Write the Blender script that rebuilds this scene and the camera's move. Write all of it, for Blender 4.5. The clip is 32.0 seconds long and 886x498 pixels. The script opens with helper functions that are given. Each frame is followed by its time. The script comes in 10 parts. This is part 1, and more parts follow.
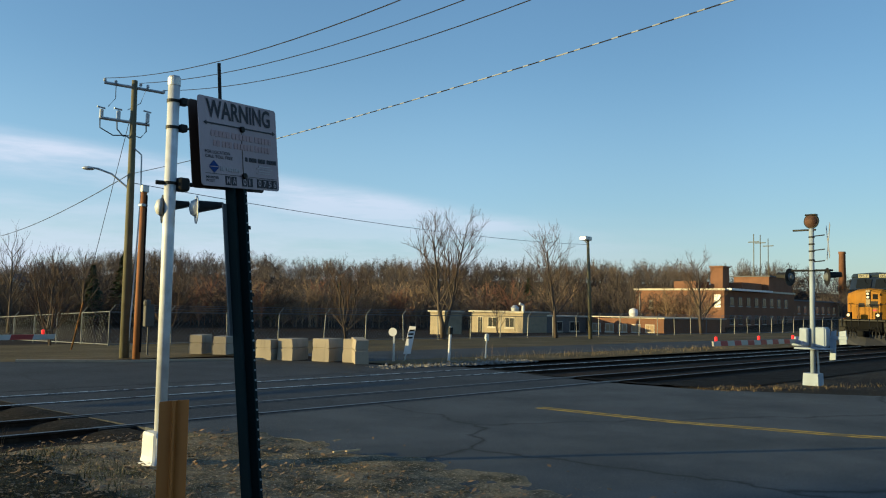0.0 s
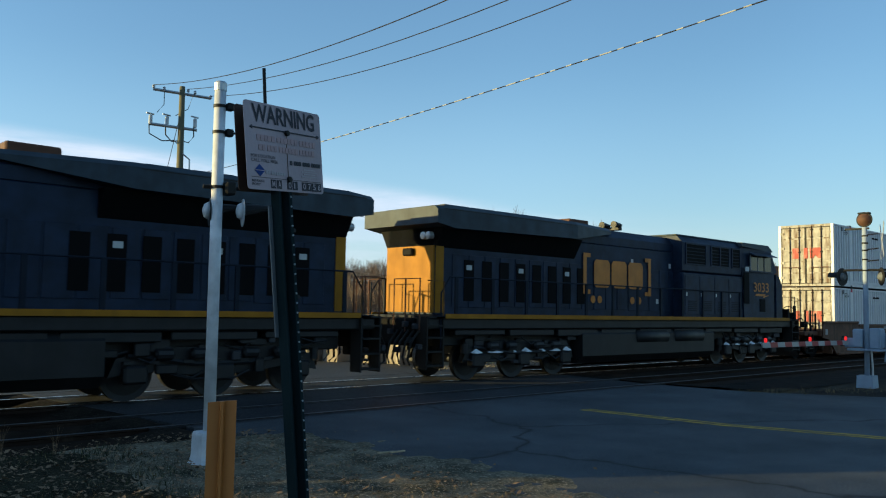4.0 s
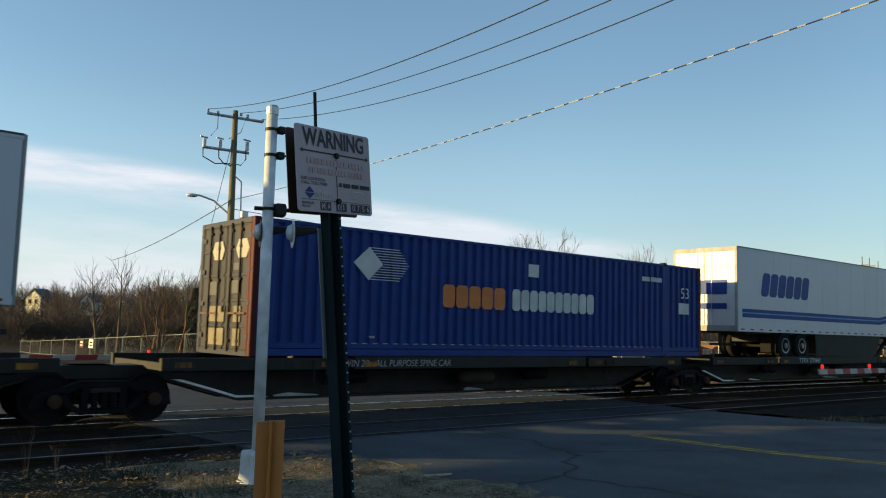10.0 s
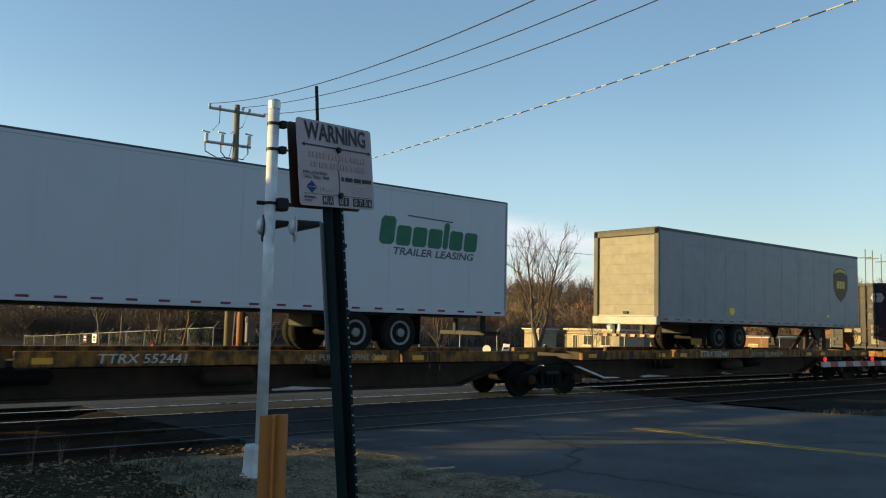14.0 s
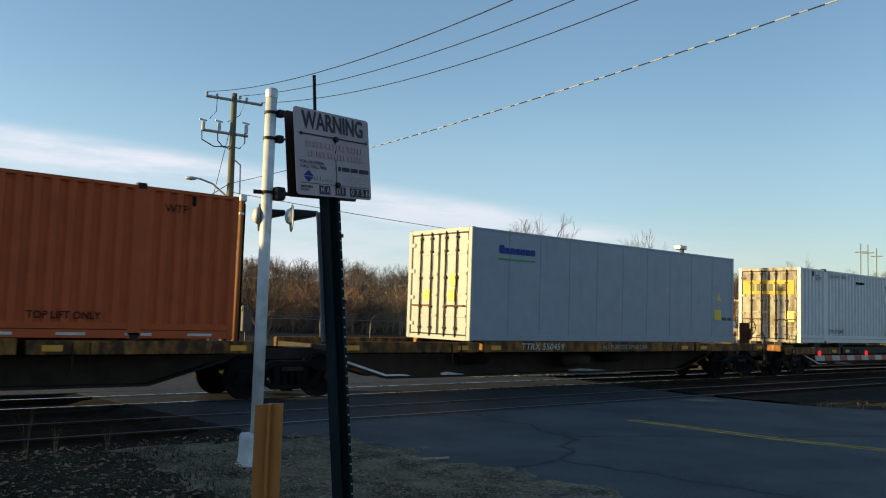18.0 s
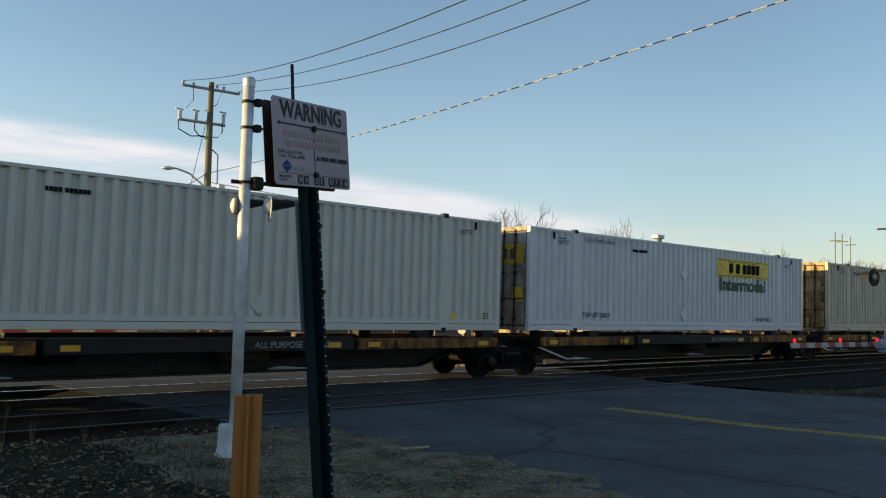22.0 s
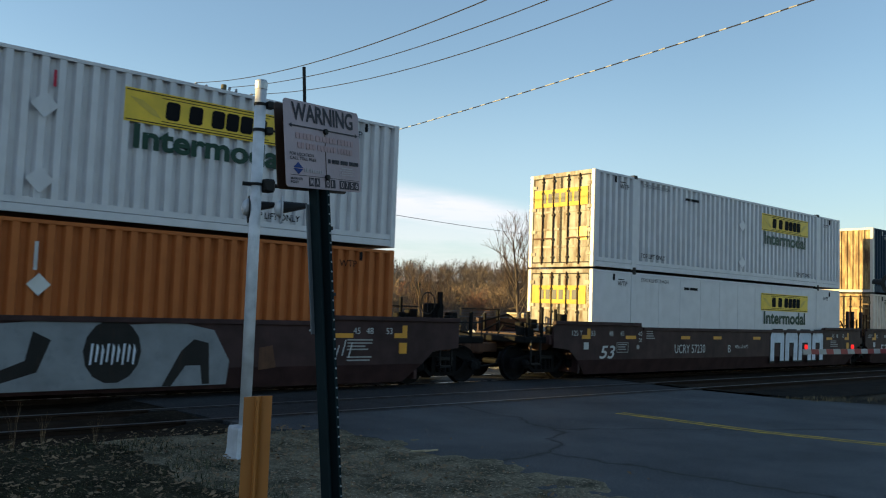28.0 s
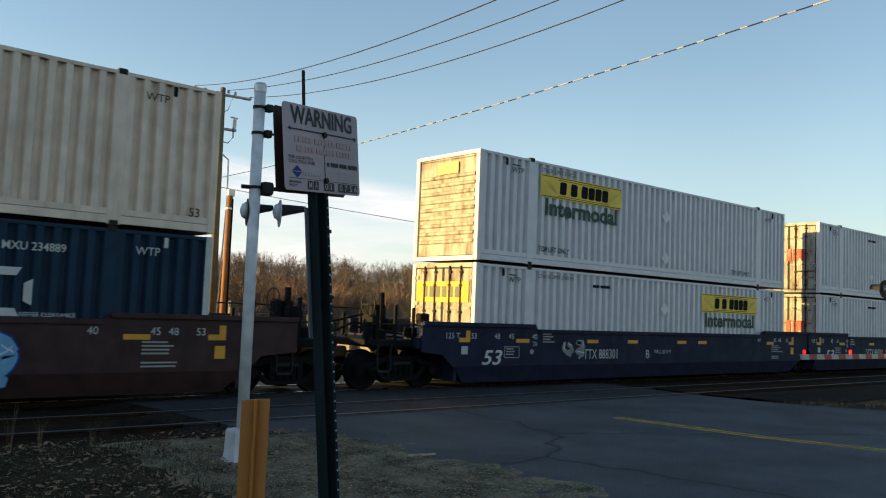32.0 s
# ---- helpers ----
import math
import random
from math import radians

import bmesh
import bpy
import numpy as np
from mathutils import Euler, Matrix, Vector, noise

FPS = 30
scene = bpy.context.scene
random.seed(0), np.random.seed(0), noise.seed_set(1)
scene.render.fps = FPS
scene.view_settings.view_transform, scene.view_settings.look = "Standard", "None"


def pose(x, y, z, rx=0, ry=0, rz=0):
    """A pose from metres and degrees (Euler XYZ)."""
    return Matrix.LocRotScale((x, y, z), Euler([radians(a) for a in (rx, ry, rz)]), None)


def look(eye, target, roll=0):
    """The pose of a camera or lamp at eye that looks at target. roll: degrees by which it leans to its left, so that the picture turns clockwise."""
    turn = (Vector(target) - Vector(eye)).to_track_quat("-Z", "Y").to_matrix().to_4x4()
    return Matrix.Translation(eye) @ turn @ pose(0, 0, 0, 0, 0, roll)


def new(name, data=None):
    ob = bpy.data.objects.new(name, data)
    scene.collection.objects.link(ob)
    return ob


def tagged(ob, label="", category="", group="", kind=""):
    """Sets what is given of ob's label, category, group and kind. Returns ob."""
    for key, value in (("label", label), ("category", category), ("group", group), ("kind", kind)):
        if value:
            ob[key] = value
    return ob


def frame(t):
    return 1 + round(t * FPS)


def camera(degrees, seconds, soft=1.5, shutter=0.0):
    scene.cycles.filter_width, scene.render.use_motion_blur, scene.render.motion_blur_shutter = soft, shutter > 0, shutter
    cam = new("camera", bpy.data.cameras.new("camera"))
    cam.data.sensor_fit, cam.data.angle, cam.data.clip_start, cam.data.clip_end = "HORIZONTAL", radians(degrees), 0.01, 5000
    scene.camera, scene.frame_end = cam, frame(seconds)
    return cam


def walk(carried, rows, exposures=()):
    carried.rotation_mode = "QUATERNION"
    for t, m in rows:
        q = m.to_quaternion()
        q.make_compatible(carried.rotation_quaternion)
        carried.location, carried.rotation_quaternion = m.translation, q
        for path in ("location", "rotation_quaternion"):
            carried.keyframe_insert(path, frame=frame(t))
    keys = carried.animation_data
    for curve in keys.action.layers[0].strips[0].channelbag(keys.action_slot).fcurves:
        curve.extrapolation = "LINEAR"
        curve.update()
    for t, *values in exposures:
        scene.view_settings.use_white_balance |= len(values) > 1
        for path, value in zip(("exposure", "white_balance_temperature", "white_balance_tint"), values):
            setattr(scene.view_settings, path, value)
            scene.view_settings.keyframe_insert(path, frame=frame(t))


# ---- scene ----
# Eye 1.90 m over the rails, beside a level crossing. x runs along the track (the train comes from +x and leaves to -x),
# y across it, z up from the rail heads.
FOV = 55.97
cam = camera(FOV, 32.0, soft=1.1, shutter=0.06)
TURNS = [
    (0, 94.06, -1.13, -46.24), (0.5, 94.00, -1.15, -46.19), (1, 93.98, -1.22, -46.18), (1.5, 94.05, -1.26, -46.17),
    (2, 94.03, -1.16, -45.98), (2.5, 94.03, -1.07, -44.02), (4.5, 94.11, -0.98, -43.20), (5, 94.21, -0.91, -43.17),
    (5.5, 94.62, -1.10, -43.13), (6, 94.78, -1.14, -42.95), (6.5, 94.82, -1.10, -42.76), (7, 94.89, -1.04, -42.60),
    (7.5, 95.08, -1.06, -42.29), (8, 95.23, -1.36, -41.69), (8.5, 95.42, -1.48, -41.02), (9, 95.49, -1.42, -40.59),
    (9.5, 95.48, -1.48, -40.18), (10, 95.54, -1.54, -40.00), (10.5, 95.57, -1.58, -39.72), (11, 95.64, -1.67, -40.49),
    (11.5, 95.65, -1.53, -40.31), (12, 95.65, -1.39, -40.05), (12.5, 95.56, -1.13, -39.67), (13, 95.54, -1.10, -39.73),
    (13.5, 95.21, -1.32, -39.80), (14, 95.11, -1.38, -39.82), (14.5, 95.10, -1.44, -39.73), (15, 95.09, -1.40, -39.52),
    (15.5, 95.09, -1.63, -39.60), (17.5, 94.67, -1.93, -39.98), (18, 94.48, -1.86, -40.10), (18.5, 94.05, -1.80, -40.99),
    (19, 93.86, -1.88, -41.11), (19.5, 93.84, -1.90, -41.13), (20, 93.80, -1.89, -41.14), (20.5, 93.72, -1.79, -41.20),
    (21, 93.76, -1.75, -41.32), (21.5, 93.77, -1.66, -41.39), (22, 93.82, -1.60, -41.51), (22.5, 93.77, -1.68, -41.52),
    (23, 93.83, -1.61, -41.59), (23.5, 93.87, -1.55, -41.68), (24, 93.89, -1.59, -41.70), (24.5, 93.89, -1.58, -41.62),
    (26.5, 93.94, -1.76, -41.28), (27, 93.97, -2.00, -41.06), (27.5, 93.98, -1.93, -40.98), (28, 94.02, -2.05, -40.83),
    (28.5, 94.06, -2.15, -40.92), (29, 94.06, -2.12, -41.20), (29.5, 94.11, -2.10, -41.04), (30, 94.17, -2.03, -41.02),
    (30.5, 94.19, -2.08, -41.06), (31, 94.24, -2.19, -41.14), (31.5, 94.23, -2.17, -41.05), (32, 94.28, -2.26, -40.95),
    ]
# metres that the train has rolled
ROLL = [(0, 0.00), (4, 63.75), (8, 127.95), (12, 192.78), (16, 258.18), (20, 324.07), (24, 390.34), (28, 456.95), (32, 523.87)]
# the clip's camera shifts its white balance slowly after the engines have passed
EXPOSURES = [(0, 0.85, 5080, 5), (2.5, 0.90, 5080, 4), (5, 1.1, 5150, 4), (6, 1.1, 5650, 6), (7, 1.15, 6050, 8), (8, 1.12, 6050, 8), (9, 1.1, 5450, 6), (10, 1.08, 5700, 7), (11, 1.10, 5500, 7), (12, 1.18, 5500, 7), (13, 1.15, 5750, 9),
             (14, 1.18, 5800, 9), (15, 1.14, 5600, 9), (18, 1.05, 5650, 9), (19, 1.02, 5500, 9), (20, 1.04, 5750, 10), (21, 1.08, 6000, 12), (24, 1.1, 6100, 12), (27, 1.38, 5900, 11), (28, 1.3, 5900, 11), (29, 1.2, 6000, 11),
             (30, 1.37, 6250, 12), (32, 1.37, 6300, 12)]
walk(cam, [(t, pose(0, 0, 1.90, a, b, c)) for t, a, b, c in TURNS], exposures=EXPOSURES)

# ---- light ----
SUN_EL, SUN_ROT = radians(7.0), radians(302.3)
world = bpy.data.worlds.new("world")
scene.world = world
world.use_nodes = True
wn, wl = world.node_tree.nodes, world.node_tree.links
wn.clear()
w_out, w_bg = wn.new("ShaderNodeOutputWorld"), wn.new("ShaderNodeBackground")
sky = wn.new("ShaderNodeTexSky")
sky.sky_type, sky.sun_disc, sky.sun_elevation, sky.sun_rotation = "NISHITA", False, SUN_EL, SUN_ROT
sky.air_density, sky.dust_density, sky.ozone_density, sky.altitude = 1.0, 0.3, 1.3, 60
w_bg.inputs[1].default_value = 0.11
# thin high cloud: one long sloping streak and a hazier veil under it
def world_node(kind, **inputs):
    nd = wn.new(kind)
    for k, v in inputs.items():
        nd.inputs[k].default_value = v
    return nd


w_co = wn.new("ShaderNodeTexCoord")
w_map = world_node("ShaderNodeMapping", Scale=(2.2, 2.2, 15.0), Rotation=(radians(7), radians(-6), 0))
w_noise = world_node("ShaderNodeTexNoise", Scale=2.3, Detail=10, Roughness=0.62)
wl.new(w_co.outputs["Generated"], w_map.inputs[0])
wl.new(w_map.outputs[0], w_noise.inputs[0])


def world_math(op, a, b):
    nd = wn.new("ShaderNodeMath")
    nd.operation = op
    for i, v in enumerate((a, b)):
        if isinstance(v, (int, float)):
            nd.inputs[i].default_value = v
        else:
            wl.new(v, nd.inputs[i])
    return nd.outputs[0]


def world_band(normal, steps):
    """Cloud cover by the height over a slanting plane through the eye."""
    dot = world_node("ShaderNodeVectorMath")
    dot.operation = "DOT_PRODUCT"
    wl.new(w_co.outputs["Generated"], dot.inputs[0])
    dot.inputs[1].default_value = normal
    ramp = wn.new("ShaderNodeValToRGB")
    ramp.color_ramp.interpolation = "EASE"
    for i, (p, c) in enumerate(steps):
        e = ramp.color_ramp.elements[i] if i < 2 else ramp.color_ramp.elements.new(p)
        e.position, e.color = p, (c, c, c, 1)
    wl.new(world_math("ADD", dot.outputs["Value"], 0.5), ramp.inputs[0])
    return ramp.outputs[0]


streak = world_band((0.01, -0.20, 1.0), ((0.410, 0.5), (0.440, 0.35), (0.462, 0.9), (0.484, 1.0), (0.504, 0.0)))
veil = world_band((-0.02, -0.07, 1.0), ((0.40, 0.90), (0.47, 0.90), (0.525, 0.62), (0.575, 0.0)))
w_ramp = wn.new("ShaderNodeValToRGB")
w_ramp.color_ramp.elements[0].position, w_ramp.color_ramp.elements[1].position = 0.34, 0.58
w_ramp.color_ramp.elements[0].color = (0.38, 0.38, 0.38, 1)
wl.new(w_noise.outputs[0], w_ramp.inputs[0])
left = world_band((-0.55, 0.30, 0.0), ((0.06, 0.10), (0.17, 0.42), (0.30, 0.88), (0.50, 1.0)))
w_soft = wn.new("ShaderNodeValToRGB")
w_soft.color_ramp.elements[0].position, w_soft.color_ramp.elements[1].position = 0.34, 0.58
w_soft.color_ramp.elements[0].color = (0.40, 0.40, 0.40, 1)
wl.new(w_noise.outputs[0], w_soft.inputs[0])
cover = world_math("MULTIPLY", world_math("MAXIMUM", world_math("MULTIPLY", streak, w_ramp.outputs[0]), world_math("MULTIPLY", veil, w_soft.outputs[0])), left)
w_mix = wn.new("ShaderNodeMixRGB")
w_mix.inputs[2].default_value = (3.95, 3.70, 3.55, 1)
wl.new(cover, w_mix.inputs[0])
wl.new(sky.outputs[0], w_mix.inputs[1])
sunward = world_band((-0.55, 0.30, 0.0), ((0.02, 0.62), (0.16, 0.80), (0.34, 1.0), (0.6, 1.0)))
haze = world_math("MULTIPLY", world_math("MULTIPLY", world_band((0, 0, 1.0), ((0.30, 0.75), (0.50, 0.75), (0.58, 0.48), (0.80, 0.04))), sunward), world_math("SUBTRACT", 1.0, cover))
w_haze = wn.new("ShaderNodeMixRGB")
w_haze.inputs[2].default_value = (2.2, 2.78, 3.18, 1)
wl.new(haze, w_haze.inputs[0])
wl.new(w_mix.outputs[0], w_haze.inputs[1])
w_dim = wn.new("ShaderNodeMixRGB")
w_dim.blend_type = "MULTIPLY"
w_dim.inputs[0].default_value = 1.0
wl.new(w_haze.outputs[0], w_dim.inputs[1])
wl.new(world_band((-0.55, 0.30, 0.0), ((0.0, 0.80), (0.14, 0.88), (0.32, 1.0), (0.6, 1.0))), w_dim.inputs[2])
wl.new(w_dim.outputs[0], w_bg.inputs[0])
wl.new(w_bg.outputs[0], w_out.inputs[0])
sun = new("sun", bpy.data.lights.new("sun", "SUN"))
sun.data.energy, sun.data.angle, sun.data.color = 5.0, radians(0.6), (1.0, 0.68, 0.22)
SUN_WAY = Vector((-math.sin(radians(57.7)) * math.cos(SUN_EL), math.cos(radians(57.7)) * math.cos(SUN_EL), math.sin(SUN_EL)))
sun.matrix_world = look(SUN_WAY * 50, (0, 0, 0))


# ---- materials ----
def paint(name, col, rough=0.55, metal=0.0, var=0.14, scale=2.5, dirt=(0.09, 0.07, 0.05), amount=0.35, streak=0.16, bump=0.06,
          grain=70.0, glow=0.0, edge=0.55, spec=None):
    """A worn surface: patchy colour, dirt that runs down, fine grain, all in the thing's own space."""
    m = bpy.data.materials.new(name)
    m.use_nodes = True
    n, l = m.node_tree.nodes, m.node_tree.links
    b = n["Principled BSDF"]
    co, info = n.new("ShaderNodeTexCoord"), n.new("ShaderNodeObjectInfo")
    add = n.new("ShaderNodeVectorMath")
    add.operation = "MULTIPLY_ADD"
    l.new(info.outputs["Random"], add.inputs[0])
    add.inputs[1].default_value = (37.0, 19.0, 53.0)
    l.new(co.outputs["Object"], add.inputs[2])
    big = n.new("ShaderNodeTexNoise")
    big.inputs["Scale"].default_value, big.inputs["Detail"].default_value = scale, 6
    l.new(add.outputs[0], big.inputs[0])
    r = n.new("ShaderNodeValToRGB")
    lo, hi = [c * (1 - var) for c in col], [min(1, c * (1 + var)) for c in col]
    r.color_ramp.elements[0].position, r.color_ramp.elements[1].position = 0.3, 0.7
    r.color_ramp.elements[0].color, r.color_ramp.elements[1].color = (*lo, 1), (*hi, 1)
    l.new(big.outputs[0], r.inputs[0])
    mp, run = n.new("ShaderNodeMapping"), n.new("ShaderNodeTexNoise")
    mp.inputs["Scale"].default_value = (1, 1, streak)
    run.inputs["Scale"].default_value, run.inputs["Detail"].default_value, run.inputs["Roughness"].default_value = 4.0, 8, 0.65
    l.new(add.outputs[0], mp.inputs[0])
    l.new(mp.outputs[0], run.inputs[0])
    rr = n.new("ShaderNodeValToRGB")
    rr.color_ramp.elements[0].position, rr.color_ramp.elements[1].position = edge, edge + 0.2
    l.new(run.outputs[0], rr.inputs[0])
    k = n.new("ShaderNodeMath")
    k.operation = "MULTIPLY"
    k.inputs[1].default_value = amount
    l.new(rr.outputs[0], k.inputs[0])
    mix = n.new("ShaderNodeMixRGB")
    mix.inputs[2].default_value = (*dirt, 1)
    l.new(k.outputs[0], mix.inputs[0])
    l.new(r.outputs[0], mix.inputs[1])
    l.new(mix.outputs[0], b.inputs["Base Color"])
    mr = n.new("ShaderNodeMapRange")
    mr.inputs["To Min"].default_value, mr.inputs["To Max"].default_value = max(0.05, rough - 0.12), min(1, rough + 0.12)
    l.new(run.outputs[0], mr.inputs[0])
    l.new(mr.outputs[0], b.inputs["Roughness"])
    b.inputs["Metallic"].default_value = metal
    b.inputs["Specular IOR Level"].default_value = spec if spec is not None else 0.5 if rough < 0.5 else 0.3
    if bump:
        fine, bp = n.new("ShaderNodeTexNoise"), n.new("ShaderNodeBump")
        fine.inputs["Scale"].default_value, fine.inputs["Detail"].default_value = grain, 4
        l.new(add.outputs[0], fine.inputs[0])
        bp.inputs["Strength"].default_value, bp.inputs["Distance"].default_value = bump, 0.02
        l.new(fine.outputs[0], bp.inputs["Height"])
        l.new(bp.outputs[0], b.inputs["Normal"])
    if glow:
        b.inputs["Emission Color"].default_value, b.inputs["Emission Strength"].default_value = (*col, 1), glow
    return m


WHITE = paint("white_paint", (0.60, 0.585, 0.595), rough=0.42, amount=0.14, var=0.06, dirt=(0.2, 0.17, 0.13))
GREYWHITE = paint("grey_white_paint", (0.55, 0.52, 0.465), rough=0.42, amount=0.15, var=0.05, dirt=(0.25, 0.2, 0.15))
TRAILER = paint("white_trailer_skin", (0.45, 0.46, 0.51), rough=0.4, amount=0.10, var=0.025, scale=0.8, dirt=(0.30, 0.29, 0.27), streak=0.06, bump=0.015, grain=20)
UPSLIGHT = paint("pale_grey_trailer_skin", (0.25, 0.268, 0.33), rough=0.42, amount=0.2, var=0.07, bump=0.02)
UPSGREY = paint("grey_trailer_skin", (0.185, 0.195, 0.24), rough=0.42, amount=0.2, var=0.07, bump=0.02)
TAN = paint("tan_container_paint", (0.53, 0.42, 0.325), rough=0.45, amount=0.42, dirt=(0.13, 0.085, 0.05), edge=0.52)
CREAM = paint("cream_container_paint", (0.68, 0.545, 0.43), rough=0.45, amount=0.38, dirt=(0.17, 0.11, 0.06), edge=0.54)
ORANGE = paint("orange_container_paint", (0.42, 0.13, 0.035), rough=0.6, amount=0.3, var=0.08, dirt=(0.2, 0.07, 0.03), spec=0.15)
RED_ORANGE = paint("red_orange_container_paint", (0.43, 0.092, 0.028), rough=0.6, amount=0.3, var=0.1, dirt=(0.24, 0.08, 0.045), spec=0.16)
NAVY = paint("navy_container_paint", (0.017, 0.037, 0.062), rough=0.6, amount=0.2, dirt=(0.05, 0.05, 0.055), spec=0.10)
STAINEDGOLD = paint("grimy_cream_decal", (0.14, 0.115, 0.08), rough=0.5, amount=0.7, dirt=(0.05, 0.04, 0.03), var=0.3)
GREYDIM = paint("faded_grey_decal", (0.045, 0.045, 0.06), rough=0.5, amount=0.5)
BLUEDOOR = paint("weathered_dark_blue_door", (0.012, 0.014, 0.034), rough=0.5, amount=0.4, dirt=(0.032, 0.026, 0.022), spec=0.22, edge=0.50)
BLUE = paint("blue_container_paint", (0.004, 0.024, 0.16), amount=0.08, dirt=(0.02, 0.03, 0.08), spec=0.3)
DOORRED = paint("faded_red_door_paint", (0.30, 0.045, 0.03), rough=0.6, amount=0.6, dirt=(0.40, 0.34, 0.28), streak=0.3, edge=0.5)
RED = paint("red_post_paint", (0.055, 0.0035, 0.005), amount=0.12, dirt=(0.03, 0.008, 0.008), spec=0.2)
WELLBROWN = paint("red_brown_freight_car_paint", (0.10, 0.045, 0.023), rough=0.7, amount=0.7, dirt=(0.035, 0.022, 0.015), var=0.35, edge=0.48)
WELLDARK = paint("dark_maroon_freight_car_paint", (0.040, 0.0205, 0.020), rough=0.6, amount=0.45, dirt=(0.016, 0.011, 0.010), var=0.35, spec=0.2)
WELLBLUE = paint("dark_blue_freight_car_paint", (0.016, 0.02, 0.042), rough=0.65, amount=0.3, dirt=(0.012, 0.011, 0.012), var=0.25, spec=0.10)
WELLRUST = paint("dull_brown_freight_car_paint", (0.085, 0.055, 0.04), rough=0.75, amount=0.5, dirt=(0.03, 0.02, 0.017), var=0.3)
SPINEYEL = paint("dirty_yellow_freight_car_paint", (0.27, 0.115, 0.015), rough=0.7, amount=0.9, dirt=(0.022, 0.014, 0.010), var=0.35, edge=0.38, streak=0.5)
SPINEBLK = paint("sooty_black_steel", (0.012, 0.011, 0.010), rough=0.7, amount=0.4, dirt=(0.06, 0.035, 0.02), var=0.3)
SPINEBRN = paint("rusty_brown_steel", (0.026, 0.017, 0.012), rough=0.75, amount=0.5, dirt=(0.02, 0.015, 0.01), var=0.35)
GREASE = paint("greasy_black_iron", (0.0065, 0.0065, 0.007), rough=0.7, amount=0.3, dirt=(0.012, 0.011, 0.010), var=0.4, spec=0.09)
AXLERUST = paint("dark_rusty_axle_box", (0.045, 0.024, 0.015), rough=0.8, amount=0.4, spec=0.1)
HITCHRUST = paint("rust_brown_hitch_steel", (0.13, 0.052, 0.026), rough=0.8, amount=0.5, dirt=(0.04, 0.025, 0.018), spec=0.1)
SKIRTGREY = paint("dull_grey_skirt_panel", (0.30, 0.30, 0.285), rough=0.55, amount=0.3, dirt=(0.12, 0.11, 0.1))
DOORYELLOW = paint("grimy_yellow_door_panel", (0.44, 0.30, 0.02), rough=0.55, amount=0.5, dirt=(0.14, 0.09, 0.03))
TANDOOR = paint("rust_streaked_tan_door", (0.38, 0.27, 0.12), rough=0.5, amount=0.95, dirt=(0.085, 0.036, 0.010), streak=0.22, edge=0.41, var=0.35)
WHITEDOOR = paint("grimy_white_door", (0.33, 0.315, 0.285), rough=0.65, amount=0.9, dirt=(0.10, 0.055, 0.022), streak=0.18, edge=0.46, var=0.3)
ORANGEDOOR = paint("glossy_orange_door", (0.44, 0.18, 0.05), rough=0.36, amount=0.7, dirt=(0.14, 0.06, 0.02), streak=0.2, edge=0.52, var=0.25, spec=0.45)
NAVYEND = paint("glossy_navy_end", (0.02, 0.02, 0.026), rough=0.5, amount=0.5, dirt=(0.10, 0.06, 0.03), spec=0.3)
REEFER = paint("pale_grey_insulated_panel", (0.25, 0.275, 0.345), rough=0.45, amount=0.15, var=0.06, bump=0.02)
SIGNALGREY = paint("dull_aluminium_signal_paint", (0.27, 0.32, 0.40), rough=0.55, amount=0.35, dirt=(0.16, 0.15, 0.14))
METERGREY = paint("dull_dark_grey_cabinet_paint", (0.075, 0.072, 0.07), rough=0.6)
HOLEGREY = paint("bare_metal_hole_edge", (0.30, 0.32, 0.34), rough=0.6)
CSXROOF = paint("weathered_blue_grey_roof_paint", (0.032, 0.044, 0.058), rough=0.55, amount=0.4, dirt=(0.03, 0.026, 0.024), var=0.3, spec=0.25)
DULLSTEEL = paint("dull_siding_rail_steel", (0.17, 0.17, 0.17), rough=0.5, metal=1.0, amount=0.4, dirt=(0.05, 0.035, 0.025))
SILVERRAIL = paint("dull_silver_side_rail", (0.25, 0.25, 0.26), rough=0.5, amount=0.4, dirt=(0.15, 0.13, 0.11))
STRIP = paint("dull_galvanised_strip", (0.12, 0.13, 0.14), rough=0.6)
LOCOBLACK = paint("sooty_black_underframe", (0.008, 0.008, 0.009), rough=0.55, amount=0.5, dirt=(0.024, 0.021, 0.019), var=0.45, spec=0.35)
PLOWGREY = paint("scraped_dark_grey_steel", (0.028, 0.029, 0.034), rough=0.6, amount=0.5, dirt=(0.03, 0.025, 0.022))
RAILSIDE = paint("dark_rusted_rail_side", (0.022, 0.014, 0.010), rough=0.85, amount=0.4, spec=0.1)
TYRE = paint("black_rubber", (0.014, 0.014, 0.014), rough=0.85, amount=0.2, dirt=(0.02, 0.018, 0.016), spec=0.06)
ROLLDOOR = paint("dull_roll_up_door", (0.20, 0.185, 0.165), rough=0.7, amount=0.6, dirt=(0.07, 0.06, 0.045), streak=0.5)
# black paint darkened further, with the shadow among end fittings put into its colour
SHADEBLACK = paint("shadow_black_paint", (0.0035, 0.0035, 0.004), rough=0.75, amount=0.4, dirt=(0.012, 0.010, 0.008), spec=0.1)
LAMPPANEL = paint("tan_headlight_housing", (0.26, 0.20, 0.11), rough=0.6)
TAPE = paint("red_reflective_tape", (0.16, 0.022, 0.05), rough=0.5)
RAILGREY = paint("dull_grey_trailer_rail", (0.24, 0.245, 0.255), rough=0.5, amount=0.4, dirt=(0.1, 0.09, 0.08))
DARKRIM = paint("dark_painted_wheel", (0.045, 0.043, 0.042), rough=0.6)
